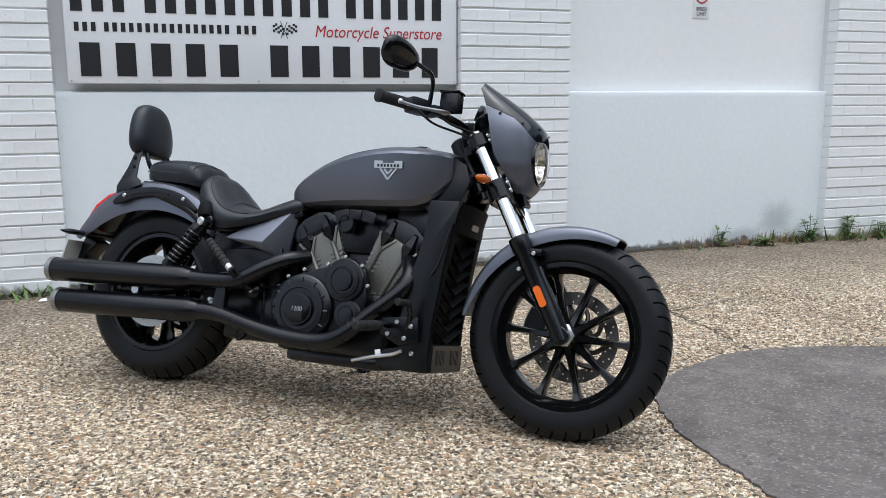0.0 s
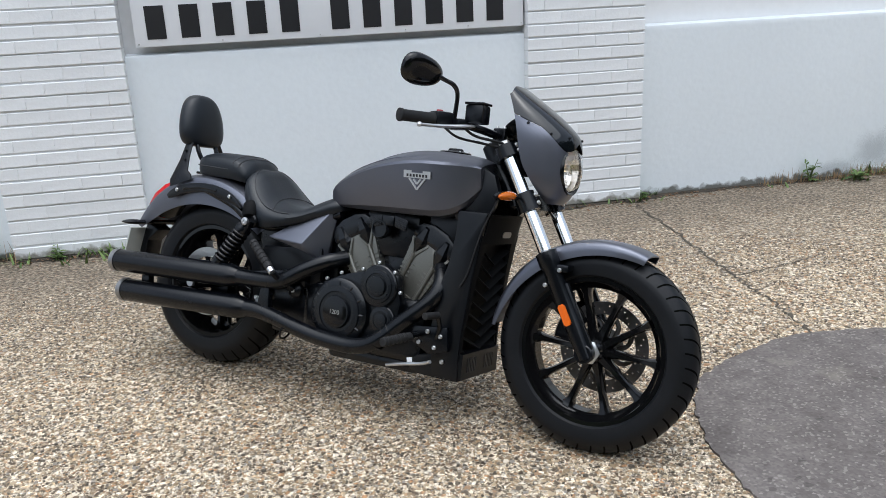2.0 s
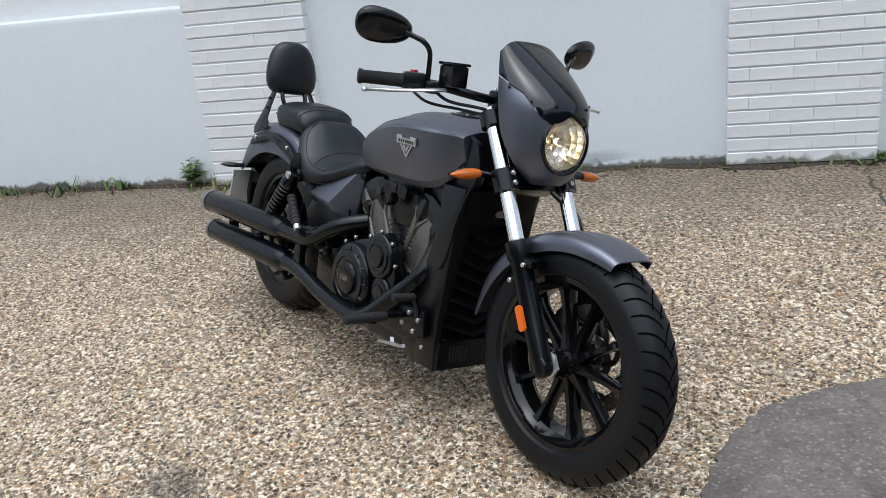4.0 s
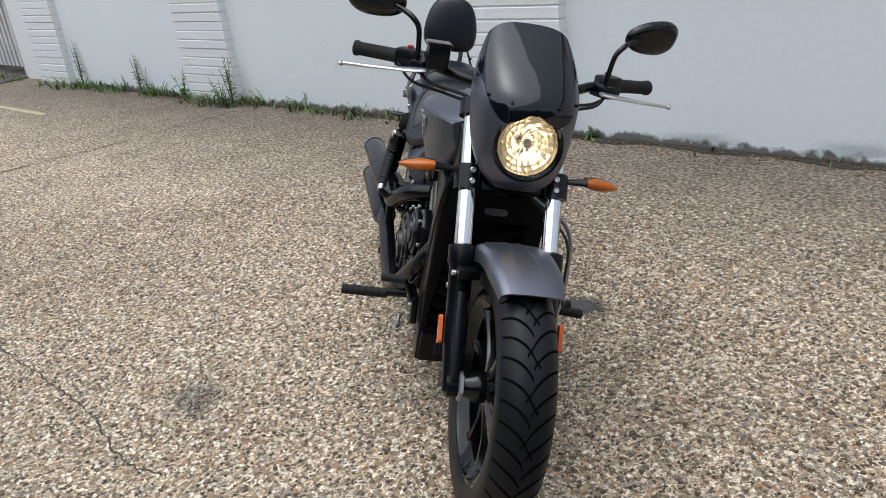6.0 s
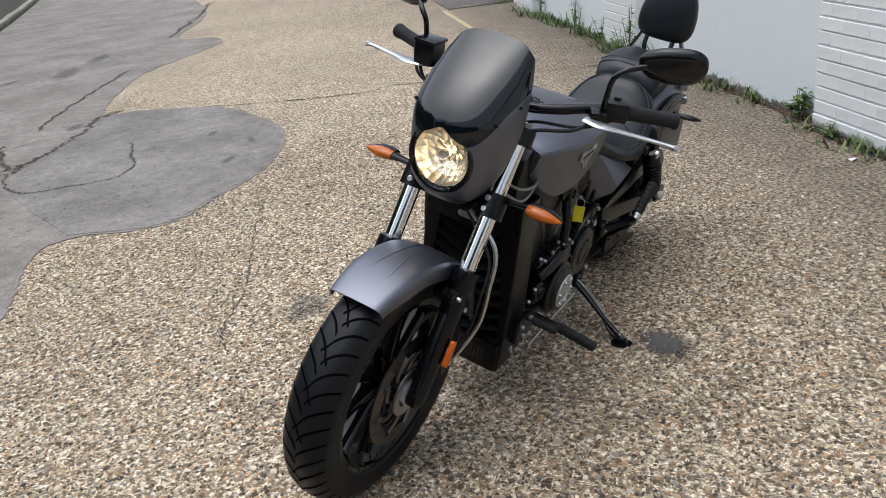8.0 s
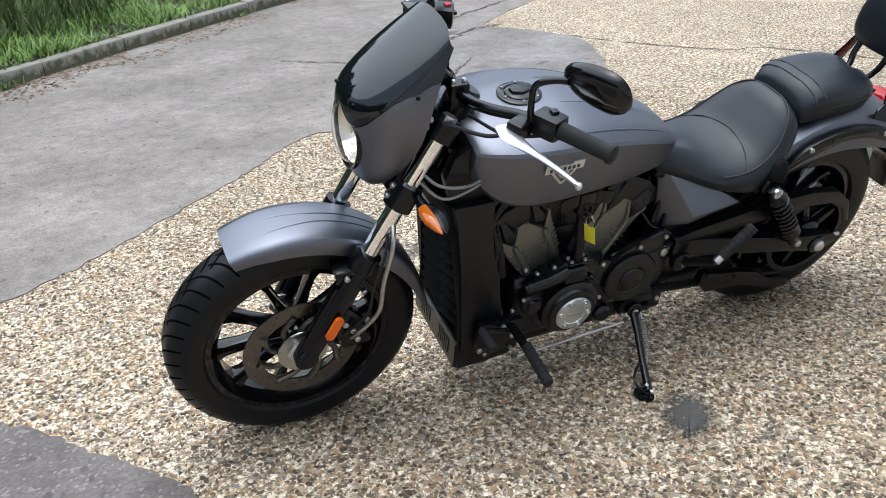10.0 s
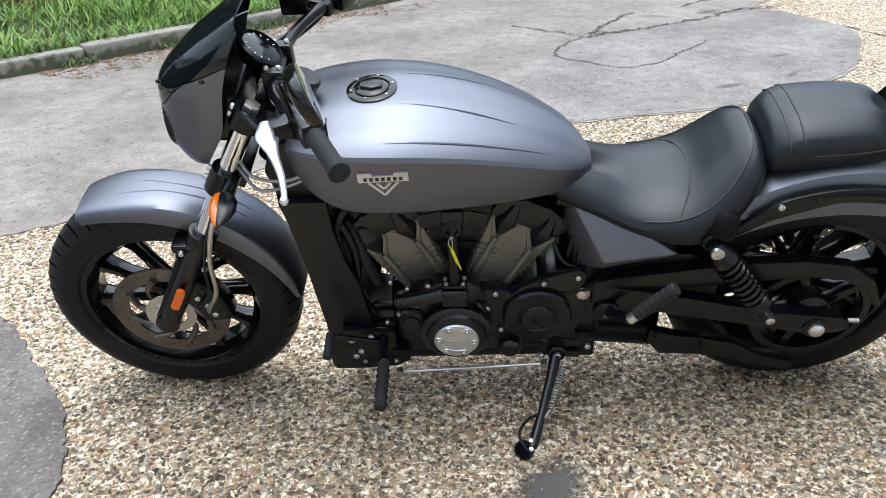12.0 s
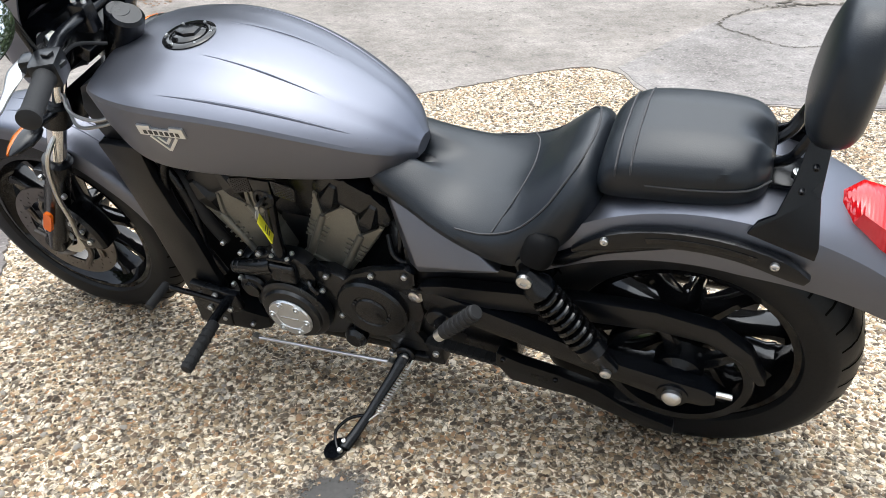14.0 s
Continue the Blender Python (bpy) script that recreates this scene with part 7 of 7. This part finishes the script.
for side in (-1, 1):
    for k in range(6):
        y = side * (0.034 + 0.012 * k)
        bpart("vent_slot", box(1.185, 1.1915, y - 0.0035, y + 0.0035, 0.184, 0.232), INK_BLACK, belly, "", True)
for x in (1.02, 1.10):
    bpart("pan_bolt", bolt_head((x, 0.145, 0.19), (0, 1, 0), 0.006), BOLT, belly)
bpart("down_tube", tube([(1.15, 0.10, 0.70), (1.09, 0.11, 0.55), (1.10, 0.115, 0.38), (1.10, 0.11, 0.24)], 0.011, 10, 5), SATIN)
bpart("coolant_hose", tube([(1.17, 0.05, 0.62), (1.10, 0.09, 0.60), (1.07, 0.10, 0.50), (1.05, 0.09, 0.42)], 0.014, 10, 5), GRIP_RUBBER)
for side in (-1, 1):
    bpart("tank_mount", lathe([(0, 0), (0.014, 0), (0.015, 0.008), (0.007, 0.012), (0, 0.012)], (1.13, side * 0.118, 0.735), (0, side, 0), 18), SATIN)

# ------------------------------------------------ headlamp fairing
shell_rows = [  # z, front x, rear x, half width
    (0.772, 1.412, 1.385, 0.055), (0.800, 1.436, 1.372, 0.088), (0.845, 1.454, 1.345, 0.112), (0.895, 1.460, 1.316, 0.123), (0.945, 1.459, 1.302, 0.129), (0.985, 1.452, 1.294, 0.131),
    (1.015, 1.428, 1.286, 0.129), (1.055, 1.380, 1.272, 0.122), (1.090, 1.330, 1.256, 0.112), (1.115, 1.292, 1.242, 0.102), (1.133, 1.264, 1.231, 0.094), (1.155, 1.228, 1.214, 0.084)]


def shell(z0, z1, slope0, slope1, n, square, m=12, hole=None):
    table = np.array(spline(shell_rows, 8))

    def row(z):
        return [float(np.interp(z, table[:, 0], table[:, k])) for k in (1, 2, 3)]

    secs = []
    for i in range(n + 1):
        f = i / n
        ring = []
        for k in range(-m, m + 1):
            t = abs(k) / m
            seam_t = 0.078 * t ** 1.6 - 0.042 * math.sin(math.pi * min(1, 1.5 * t))
            za, zb = z0 + (seam_t if slope0 else 0), z1 + (seam_t if slope1 > 0 else slope1 * t ** 2.4)
            z = za + (zb - za) * f
            xf, xr, w = row(z)
            a = t * math.pi / 2
            ring.append(Vector((xr + (xf - xr) * math.cos(a) ** square, math.copysign(w * math.sin(a) ** 0.85, k), z)))
        secs.append(ring)
    bm = loft(secs, closed=False, caps=False)
    if hole:
        # round opening for the lamp
        cut = [f for f in bm.faces if math.hypot(f.calc_center_median().y - hole[0], f.calc_center_median().z - hole[1]) < hole[2]]
        bmesh.ops.delete(bm, geom=cut, context="FACES")
    return thicken(bm, 0.004)


fairing = fpart("headlamp_fairing", shell(0.773, 0.970, 0.0, 0.046, 56, 0.8, 48, (0.0, 0.891, 0.0775)), PAINT, label="matt grey headlamp fairing")
screen = fpart("fly_screen", shell(0.9735, 1.148, 0.046, -0.034, 22, 0.8, 24), SMOKE, label="dark smoked fly screen")
shell_table = np.array(spline(shell_rows, 8))
for y, z in ((-0.125, 1.022), (-0.106, 0.992), (-0.055, 0.986), (0.055, 0.986), (0.106, 0.992), (0.125, 1.022)):
    xf, xr, w = [float(np.interp(z, shell_table[:, 0], shell_table[:, k])) for k in (1, 2, 3)]
    t = math.asin(min(1.0, (abs(y) / w) ** (1 / 0.85)))
    fpart("screen_screw", bolt_head(Vector((xr + (xf - xr) * math.cos(t) ** 0.8 - 0.001, y, z)), (0.8, y * 6, 0.4), 0.0042), SATIN, screen)
LAMP = Vector((1.428, 0.0, 0.890))
la = Vector((1, 0, 0.02))
bez = fpart("headlamp", lathe([(0.072, -0.05), (0.080, -0.05), (0.084, 0.002), (0.0855, 0.012), (0.0835, 0.0165), (0.078, 0.0155), (0.0725, 0.011), (0.072, 0.0)], LAMP, la, 56, closed=True), GLOSS, label="round headlamp with black bezel, lit")
# stepped reflector: rings of facets, each tilted a little
bm = bmesh.new()
rnd = random.Random(8)
rings = [(0.0715, 0.009), (0.066, -0.009), (0.057, -0.025), (0.044, -0.038), (0.029, -0.047), (0.014, -0.052)]
for (r0, h0), (r1, h1) in zip(rings, rings[1:]):
    for k in range(22):
        a0, a1 = 2 * math.pi * k / 22, 2 * math.pi * (k + 1) / 22
        tilt = rnd.uniform(-0.0014, 0.0014)
        bm.faces.new([bm.verts.new(LAMP + la * (h + d) + Vector((0, r * math.cos(a), r * math.sin(a)))) for r, h, a, d in
                      ((r0, h0, a0, tilt), (r0, h0, a1, -tilt), (r1, h1, a1, tilt * 0.5), (r1, h1, a0, -tilt * 0.5))])
lathe([(0.0718, 0.006), (0.072, -0.02), (0.062, -0.045), (0.0, -0.066)], LAMP, la, 40, bm, caps=False)
fpart("reflector_bowl", bm, REFLECTOR, bez, "faceted chrome reflector bowl", True)
gl = fpart("lamp_glass", lathe([(0.0722, 0.0105), (0.0705, 0.017), (0.061, 0.027), (0.042, 0.034), (0.02, 0.037), (0, 0.038), (0, 0.036), (0.02, 0.035), (0.042, 0.032), (0.061, 0.025), (0.069, 0.0155), (0.071, 0.009)], LAMP, la, 48, closed=True), GLASS, bez, "clear lamp glass")
gl.visible_shadow = False
fpart("bulb_shield", lathe([(0.0, 0.002), (0.010, 0.0), (0.0125, -0.008), (0.0115, -0.014)], LAMP + Vector((0.002, 0, 0.004)), la, 20, caps=False), REFLECTOR, bez)
fpart("bulb", lathe([(0, 0.0), (0.008, -0.003), (0.0095, -0.012), (0.007, -0.022), (0, -0.024)], LAMP + Vector((-0.006, 0, 0.004)), la, 16), bulb, bez, "glowing bulb")
fpart("side_bulb", lathe([(0, 0.0), (0.004, -0.002), (0.004, -0.008), (0, -0.010)], LAMP + Vector((-0.016, 0, -0.030)), la, 12), bulb, bez)
fpart("fairing_stay", box(1.28, 1.35, -0.09, 0.09, 0.855, 0.965, 0.01), SATIN)
clk = fpart("speedometer", lathe([(0, -0.03), (0.036, -0.03), (0.050, -0.008), (0.052, 0.006), (0.046, 0.010), (0.045, 0.004), (0, 0.004)], (1.232, 0, 1.022), (-0.62, 0, 0.78), 40), SATIN, label="round speedometer")
fpart("dial_glass", lathe([(0.0, 0.005), (0.045, 0.005), (0.040, 0.007), (0, 0.008)], (1.232, 0, 1.022), (-0.62, 0, 0.78), 40), GLOSS, clk)
for k in range(11):
    a = math.pi * (-0.2 + 1.4 * k / 10)
    q = Vector((-0.62, 0, 0.78)).to_track_quat("Z", "Y").to_matrix()
    c0 = Vector((1.232, 0, 1.022))
    fpart("dial_tick", rod(c0 + q @ Vector((0.033 * math.cos(a), 0.033 * math.sin(a), 0.0065)), c0 + q @ Vector((0.040 * math.cos(a), 0.040 * math.sin(a), 0.0065)), 0.0012, 5, chamfer=False), SIGN_WHITE, clk)

# ------------------------------------------------ handlebar and controls
bar = fpart("handlebar", tube([(1.026, -0.412, 1.002), (1.083, -0.30, 1.004), (1.128, -0.225, 1.002), (1.175, -0.155, 0.990), (1.198, -0.075, 0.980), (1.198, 0.075, 0.980), (1.175, 0.155, 0.990),
                               (1.128, 0.225, 1.002), (1.083, 0.30, 1.004), (1.026, 0.412, 1.002)], 0.0128, 16, 8), SATIN, label="black handlebar")
for side in (-1, 1):
    fpart("bar_clamp", box(1.178, 1.224, side * 0.055 - 0.016, side * 0.055 + 0.016, 0.945, 1.006, 0.008), SATIN, bar)
    for dx in (-0.013, 0.013):
        fpart("clamp_bolt", bolt_head((1.201 + dx, side * 0.055, 1.006), (0, 0, 1), 0.0055), BOLT, bar)
GT, GI = Vector((1.026, 0.410, 1.002)), Vector((1.083, 0.298, 1.004))


def controls(side):
    def sd(p):
        return Vector((p[0], side * p[1], p[2]))

    gd = (sd(GT) - sd(GI))
    g = fpart("grip", lathe([(0.019, 0), (0.0205, 0.004), (0.0185, 0.010), (0.0178, gd.length - 0.012), (0.0205, gd.length - 0.008), (0.0205, gd.length), (0.014, gd.length + 0.003), (0, gd.length + 0.003)],
                            sd(GI), gd, 24), GRIP_RUBBER, bar, "black rubber grip")
    gn = gd.normalized()
    sw = box(-0.026, 0.026, -0.032, 0.032, -0.024, 0.026, 0.010)
    yaw = math.atan2(gn.y, gn.x)
    fpart("switch_block", shift(sw, Matrix.Translation(sd((1.095, 0.272, 1.004))) @ Matrix.Rotation(yaw - math.pi / 2, 4, "Z")), PLASTIC, bar)
    fpart("switch_button", shift(box(-0.008, 0.008, -0.008, 0.008, 0, 0.008, 0.002), Matrix.Translation(sd((1.086, 0.270, 1.028)))), INK_RED if side < 0 else PLASTIC, bar)
    fpart("switch_button", shift(box(-0.006, 0.006, -0.012, 0.012, 0, 0.008, 0.002), Matrix.Translation(sd((1.070, 0.268, 1.008)))), PLASTIC, bar)
    fpart("lever_perch", shift(box(-0.030, 0.036, -0.020, 0.020, -0.018, 0.016, 0.008), Matrix.Translation(sd((1.140, 0.245, 0.996))) @ Matrix.Rotation(yaw - math.pi / 2, 4, "Z")), SATIN, bar)
    lv = [(1.180, 0.232, 0.992), (1.178, 0.276, 0.988), (1.158, 0.326, 0.982), (1.139, 0.374, 0.977), (1.126, 0.422, 0.974), (1.122, 0.446, 0.973)]
    bm = bmesh.new()
    pts = spline([(*p, w, h) for p, w, h in zip(lv, (0.019, 0.022, 0.011, 0.0075, 0.006, 0.006), (0.0055, 0.0055, 0.005, 0.005, 0.005, 0.005))], 5)
    secs = []
    for q in pts:
        secs.append([sd((q[0] + q[3] * math.cos(a), q[1], q[2] + q[4] * math.sin(a))) for a in np.linspace(0, 2 * math.pi, 13)[:-1]])
    loft(secs, bm)
    lathe([(0, -0.008), (0.006, -0.006), (0.0082, 0), (0.006, 0.006), (0, 0.008)], sd(lv[-1]), (0, 0, 1), 14, bm)
    fpart("lever", bm, SILVER, bar, "polished silver lever")
    # mirror on its stem
    stem = [(1.128, 0.252, 1.0), (1.135, 0.256, 1.050), (1.138, 0.262, 1.090), (1.132, 0.280, 1.112), (1.114, 0.300, 1.123), (1.100, 0.322, 1.131)]
    ms = fpart("mirror", tube([tuple(sd(p)) for p in stem], [0.008, 0.007, 0.007, 0.0075, 0.007, 0.008], 12, 6), GLOSS, bar, "black handlebar mirror")
    cc = sd((1.074, 0.374, 1.140))
    mt = Matrix.Translation(cc) @ Matrix.Rotation(side * radians(18.5), 4, "Z") @ Matrix.Rotation(radians(19), 4, "Y") @ Matrix.Rotation(radians(-3 * side), 4, "X")
    secs = []
    for x, s in ((-0.012, 0.96), (-0.010, 1.0), (0.0, 1.0), (0.008, 0.93), (0.014, 0.76), (0.018, 0.5), (0.019, 0.2)):
        ring = []
        for a in np.linspace(0, 2 * math.pi, 33)[:-1]:
            yy = 0.079 * math.copysign(abs(math.cos(a)) ** 0.85, math.cos(a))
            zz = 0.047 * math.copysign(abs(math.sin(a)) ** 0.85, math.sin(a)) * (1 - 0.28 * yy * side / 0.086 * -1 * (1 if math.sin(a) > 0 else 0.4))
            ring.append(Vector((x, yy * s, zz * s + 0.006 * yy / 0.086 * side)))
        secs.append(ring)
    fpart("mirror_housing", shift(loft(secs), mt), GLOSS, ms)
    ring = secs[0]
    bm = bmesh.new()
    loft([[p + Vector((-0.0006, 0, 0)) for p in ring], [Vector((p.x - 0.0012, p.y * 0.94, p.z * 0.94)) for p in ring]], bm)
    fpart("mirror_glass", shift(bm, mt), MIRROR, ms, "mirror glass")


both(controls)
fpart("brake_reservoir", box(1.158, 1.220, -0.238, -0.182, 1.002, 1.060, 0.007), SATIN, bar, "black brake fluid reservoir")
fpart("reservoir_cap", box(1.155, 1.223, -0.241, -0.179, 1.060, 1.068, 0.003), GLOSS, bar)
fpart("sight_glass", lathe([(0, 0), (0.009, 0), (0.009, 0.002), (0, 0.003)], (1.188, -0.238, 1.03), (0, -1, 0), 18), SATIN, bar)
cables = [([(1.15, -0.26, 1.0), (1.19, -0.22, 0.965), (1.235, -0.14, 0.955), (1.29, -0.06, 0.94)], 0.0045, GRIP_RUBBER),
          ([(1.11, -0.30, 0.99), (1.15, -0.26, 0.955), (1.20, -0.18, 0.945), (1.26, -0.10, 0.935)], 0.004, GRIP_RUBBER),
          ([(1.15, 0.26, 1.0), (1.20, 0.22, 0.965), (1.25, 0.15, 0.955), (1.28, 0.10, 0.94)], 0.0045, GRIP_RUBBER),
          ([(1.10, 0.29, 0.99), (1.16, 0.22, 0.96), (1.19, 0.12, 0.95), (1.17, 0.06, 0.92)], 0.004, GRIP_RUBBER),
          ([(1.31, 0.09, 0.83), (1.27, 0.14, 0.80), (1.20, 0.15, 0.79), (1.14, 0.13, 0.80)], 0.004, TIP),
          ([(1.31, 0.10, 0.80), (1.26, 0.145, 0.765), (1.19, 0.145, 0.775), (1.13, 0.13, 0.795)], 0.004, TIP),
          ([(1.355, 0.06, 0.745), (1.38, 0.155, 0.68), (1.405, 0.17, 0.58), (1.415, 0.165, 0.48), (1.455, 0.14, 0.40), (1.47, 0.115, 0.36)], 0.0058, STEEL),
          ([(1.36, 0.05, 0.745), (1.395, 0.15, 0.66), (1.425, 0.16, 0.56), (1.44, 0.15, 0.46), (1.49, 0.12, 0.385)], 0.0035, GRIP_RUBBER)]
for pts, r, mtl in cables:
    fpart("cable", tube(pts, r, 8, 8), mtl)
bpart("brake_line", tube([(1.255, -0.13, 0.76), (1.22, -0.148, 0.66), (1.185, -0.152, 0.52), (1.16, -0.152, 0.47)], 0.003, 6, 6), GRIP_RUBBER)

# ------------------------------------------------ pegs, pedals and stand
def peg(a, b, name, r=0.0145):
    A, B = Vector(a), Vector(b)
    ob = bpart(name, rod(A, B, r, 16), GRIP_RUBBER, label="black rubber foot peg")
    d = (B - A).normalized()
    for k in range(6):
        f = 0.2 + 0.14 * k
        bpart("peg_ridge", torus(A.lerp(B, f), d, r, 0.0022, 16, 6), GRIP_RUBBER, ob)
    return ob


peg((1.042, -0.236, 0.297), (1.022, -0.370, 0.289), "foot_peg")
peg((1.036, 0.240, 0.298), (1.037, 0.372, 0.284), "foot_peg")
for side, x in ((-1, 1.04), (1, 1.04)):
    bpart("peg_mount", slab([(x - 0.03, 0.322), (x + 0.10, 0.335), (x + 0.11, 0.255), (x + 0.04, 0.235), (x - 0.03, 0.27)], side * 0.152, side * 0.172, 0.005), SATIN)
    bpart("peg_hinge", rod((x, side * 0.165, 0.300), (x, side * 0.25, 0.299), 0.012, 14), SATIN)
    for dx, z in ((0.03, 0.312), (0.08, 0.302), (0.06, 0.262), (0.0, 0.272)):
        bpart("mount_bolt", bolt_head((x + dx, side * 0.174, z), (0, side, 0), 0.0075), BOLT)
bpart("brake_pedal", tube([(0.92, -0.17, 0.172), (0.99, -0.185, 0.190), (1.07, -0.195, 0.207), (1.11, -0.21, 0.222)], 0.006, 10, 6), SILVER, label="silver brake pedal")
bpart("pedal_pad", rod((1.115, -0.195, 0.375), (1.105, -0.265, 0.375), 0.012, 14), GRIP_RUBBER)
bpart("pedal_arm", tube([(1.10, -0.165, 0.29), (1.115, -0.178, 0.335), (1.115, -0.198, 0.375)], 0.008, 10, 5), SATIN)
bpart("pedal_label", shift(box(-0.010, 0.010, -0.001, 0.001, -0.008, 0.008, 0.001), pose(1.02, -0.190, 0.210, 0, -12, 0)), SIGN_WHITE)
bpart("gear_rod", rod((1.010, 0.160, 0.160), (0.643, 0.160, 0.180), 0.0042, 10), SILVER, label="silver gear linkage rod")
for p in ((1.012, 0.160, 0.160), (0.640, 0.160, 0.180)):
    bpart("rod_joint", lathe([(0, -0.010), (0.010, -0.008), (0.010, 0.008), (0, 0.010)], p, (0, 1, 0), 14), BOLT)
bpart("gear_lever", tube([(1.04, 0.175, 0.290), (1.085, 0.19, 0.320), (1.135, 0.21, 0.354), (1.16, 0.218, 0.368)], [0.009, 0.007, 0.007, 0.007], 10, 5), SATIN)
bpart("lever_pad", rod((1.159, 0.212, 0.368), (1.159, 0.287, 0.368), 0.011, 14), GRIP_RUBBER)


def pillion_peg(a, b):
    ob = peg(a, b, "pillion_peg", 0.0155)
    A, B = Vector(a), Vector(b)
    d = (B - A).normalized()
    bpart("peg_ferrule", rod(A - d * 0.022, A + d * 0.004, 0.013, 14), BOLT, ob)
    side = 1 if A.y > 0 else -1
    bpart("peg_bracket", tube([tuple(A - d * 0.02), (A.x + 0.022, A.y - side * 0.035, A.z - 0.040), (A.x + 0.048, side * 0.165, A.z - 0.072)], 0.012, 10, 4), SATIN, ob)
    bpart("peg_hanger", lathe([(0.030, 0.0), (0.032, 0.006), (0.030, 0.020), (0.022, 0.026), (0, 0.027)], (A.x + 0.050, side * 0.140, A.z - 0.076), (0, side, 0), 24), SATIN, ob)
    bpart("hanger_bolt", bolt_head((A.x + 0.050, side * 0.167, A.z - 0.076), (0, side, 0), 0.008), BOLT, ob)


pillion_peg((0.445, 0.243, 0.442), (0.366, 0.247, 0.531))
pillion_peg((0.443, -0.246, 0.444), (0.332, -0.220, 0.528))
stand = bpart("side_stand", loft([[Vector((x, y, z)) + Vector((w * math.cos(a), 0, w * 0.75 * math.sin(a))) for a in np.linspace(0, 2 * math.pi, 13)[:-1]]
                                  for x, y, z, w in ((0.606, 0.135, 0.202, 0.016), (0.625, 0.20, 0.174, 0.013), (0.652, 0.28, 0.138, 0.011), (0.670, 0.332, 0.120, 0.013), (0.684, 0.368, 0.110, 0.015))]),
              SATIN, label="black side stand with its foot on the ground")
bpart("stand_foot", loft([[Vector((0.701 + 0.024 * math.cos(a), 0.371 + 0.034 * math.sin(a), z + 0.01 * math.sin(a))) for a in np.linspace(0, 2 * math.pi, 17)[:-1]] for z in (0.1005, 0.1115)]), SATIN, stand)
bpart("stand_tang", tube([(0.653, 0.284, 0.138), (0.690, 0.304, 0.138), (0.712, 0.337, 0.128), (0.702, 0.364, 0.116), (0.690, 0.377, 0.112)], 0.004, 8, 6), SATIN, stand)
for dy in (-0.012, 0.012):
    bpart("foot_bolt", bolt_head((0.685, 0.367 + dy, 0.121), (0, 0.2, 1), 0.006), BOLT, stand)
sa, sb = Vector((0.592, 0.172, 0.184)), Vector((0.632, 0.276, 0.139))
sx_, sz_ = Vector((1, 0, 0)), Vector((0, 0.4, 0.92))
pts = [tuple(sa.lerp(sb, t / 100.0) + sx_ * 0.0075 * math.cos(t) + sz_ * 0.0075 * math.sin(t)) for t in np.linspace(0, 100.0, 240)]
bpart("stand_spring", tube(pts, 0.0021, 6, 1, smooth=False), STEEL, stand)
for p, q in ((sa, Vector((0.584, 0.138, 0.200))), (sb, Vector((0.648, 0.296, 0.134)))):
    bpart("spring_hook", rod(p, q, 0.0022, 8), STEEL, stand)
bpart("stand_bracket", box(0.575, 0.650, 0.085, 0.134, 0.180, 0.232, 0.008), SATIN)
bpart("stand_bracket", box(0.512, 0.560, 0.085, 0.138, 0.182, 0.240, 0.006), SATIN)
bpart("stand_switch", box(0.548, 0.596, 0.110, 0.146, 0.186, 0.206, 0.005), CASTING)
bpart("stand_yoke", lathe([(0.022, 0.0), (0.024, 0.004), (0.024, 0.014), (0.020, 0.018), (0.014, 0.018), (0.013, 0.014), (0, 0.014)], (0.606, 0.134, 0.200), (0, 1, 0.12), 28), SATIN, stand)
bpart("stand_pivot", bolt_head((0.606, 0.150, 0.200), (0, 1, 0), 0.009), BOLT, stand)
for x, z in ((0.530, 0.222), (0.645, 0.190)):
    bpart("bracket_bolt", bolt_head((x, 0.140, z), (0, 1, 0), 0.008), BOLT)
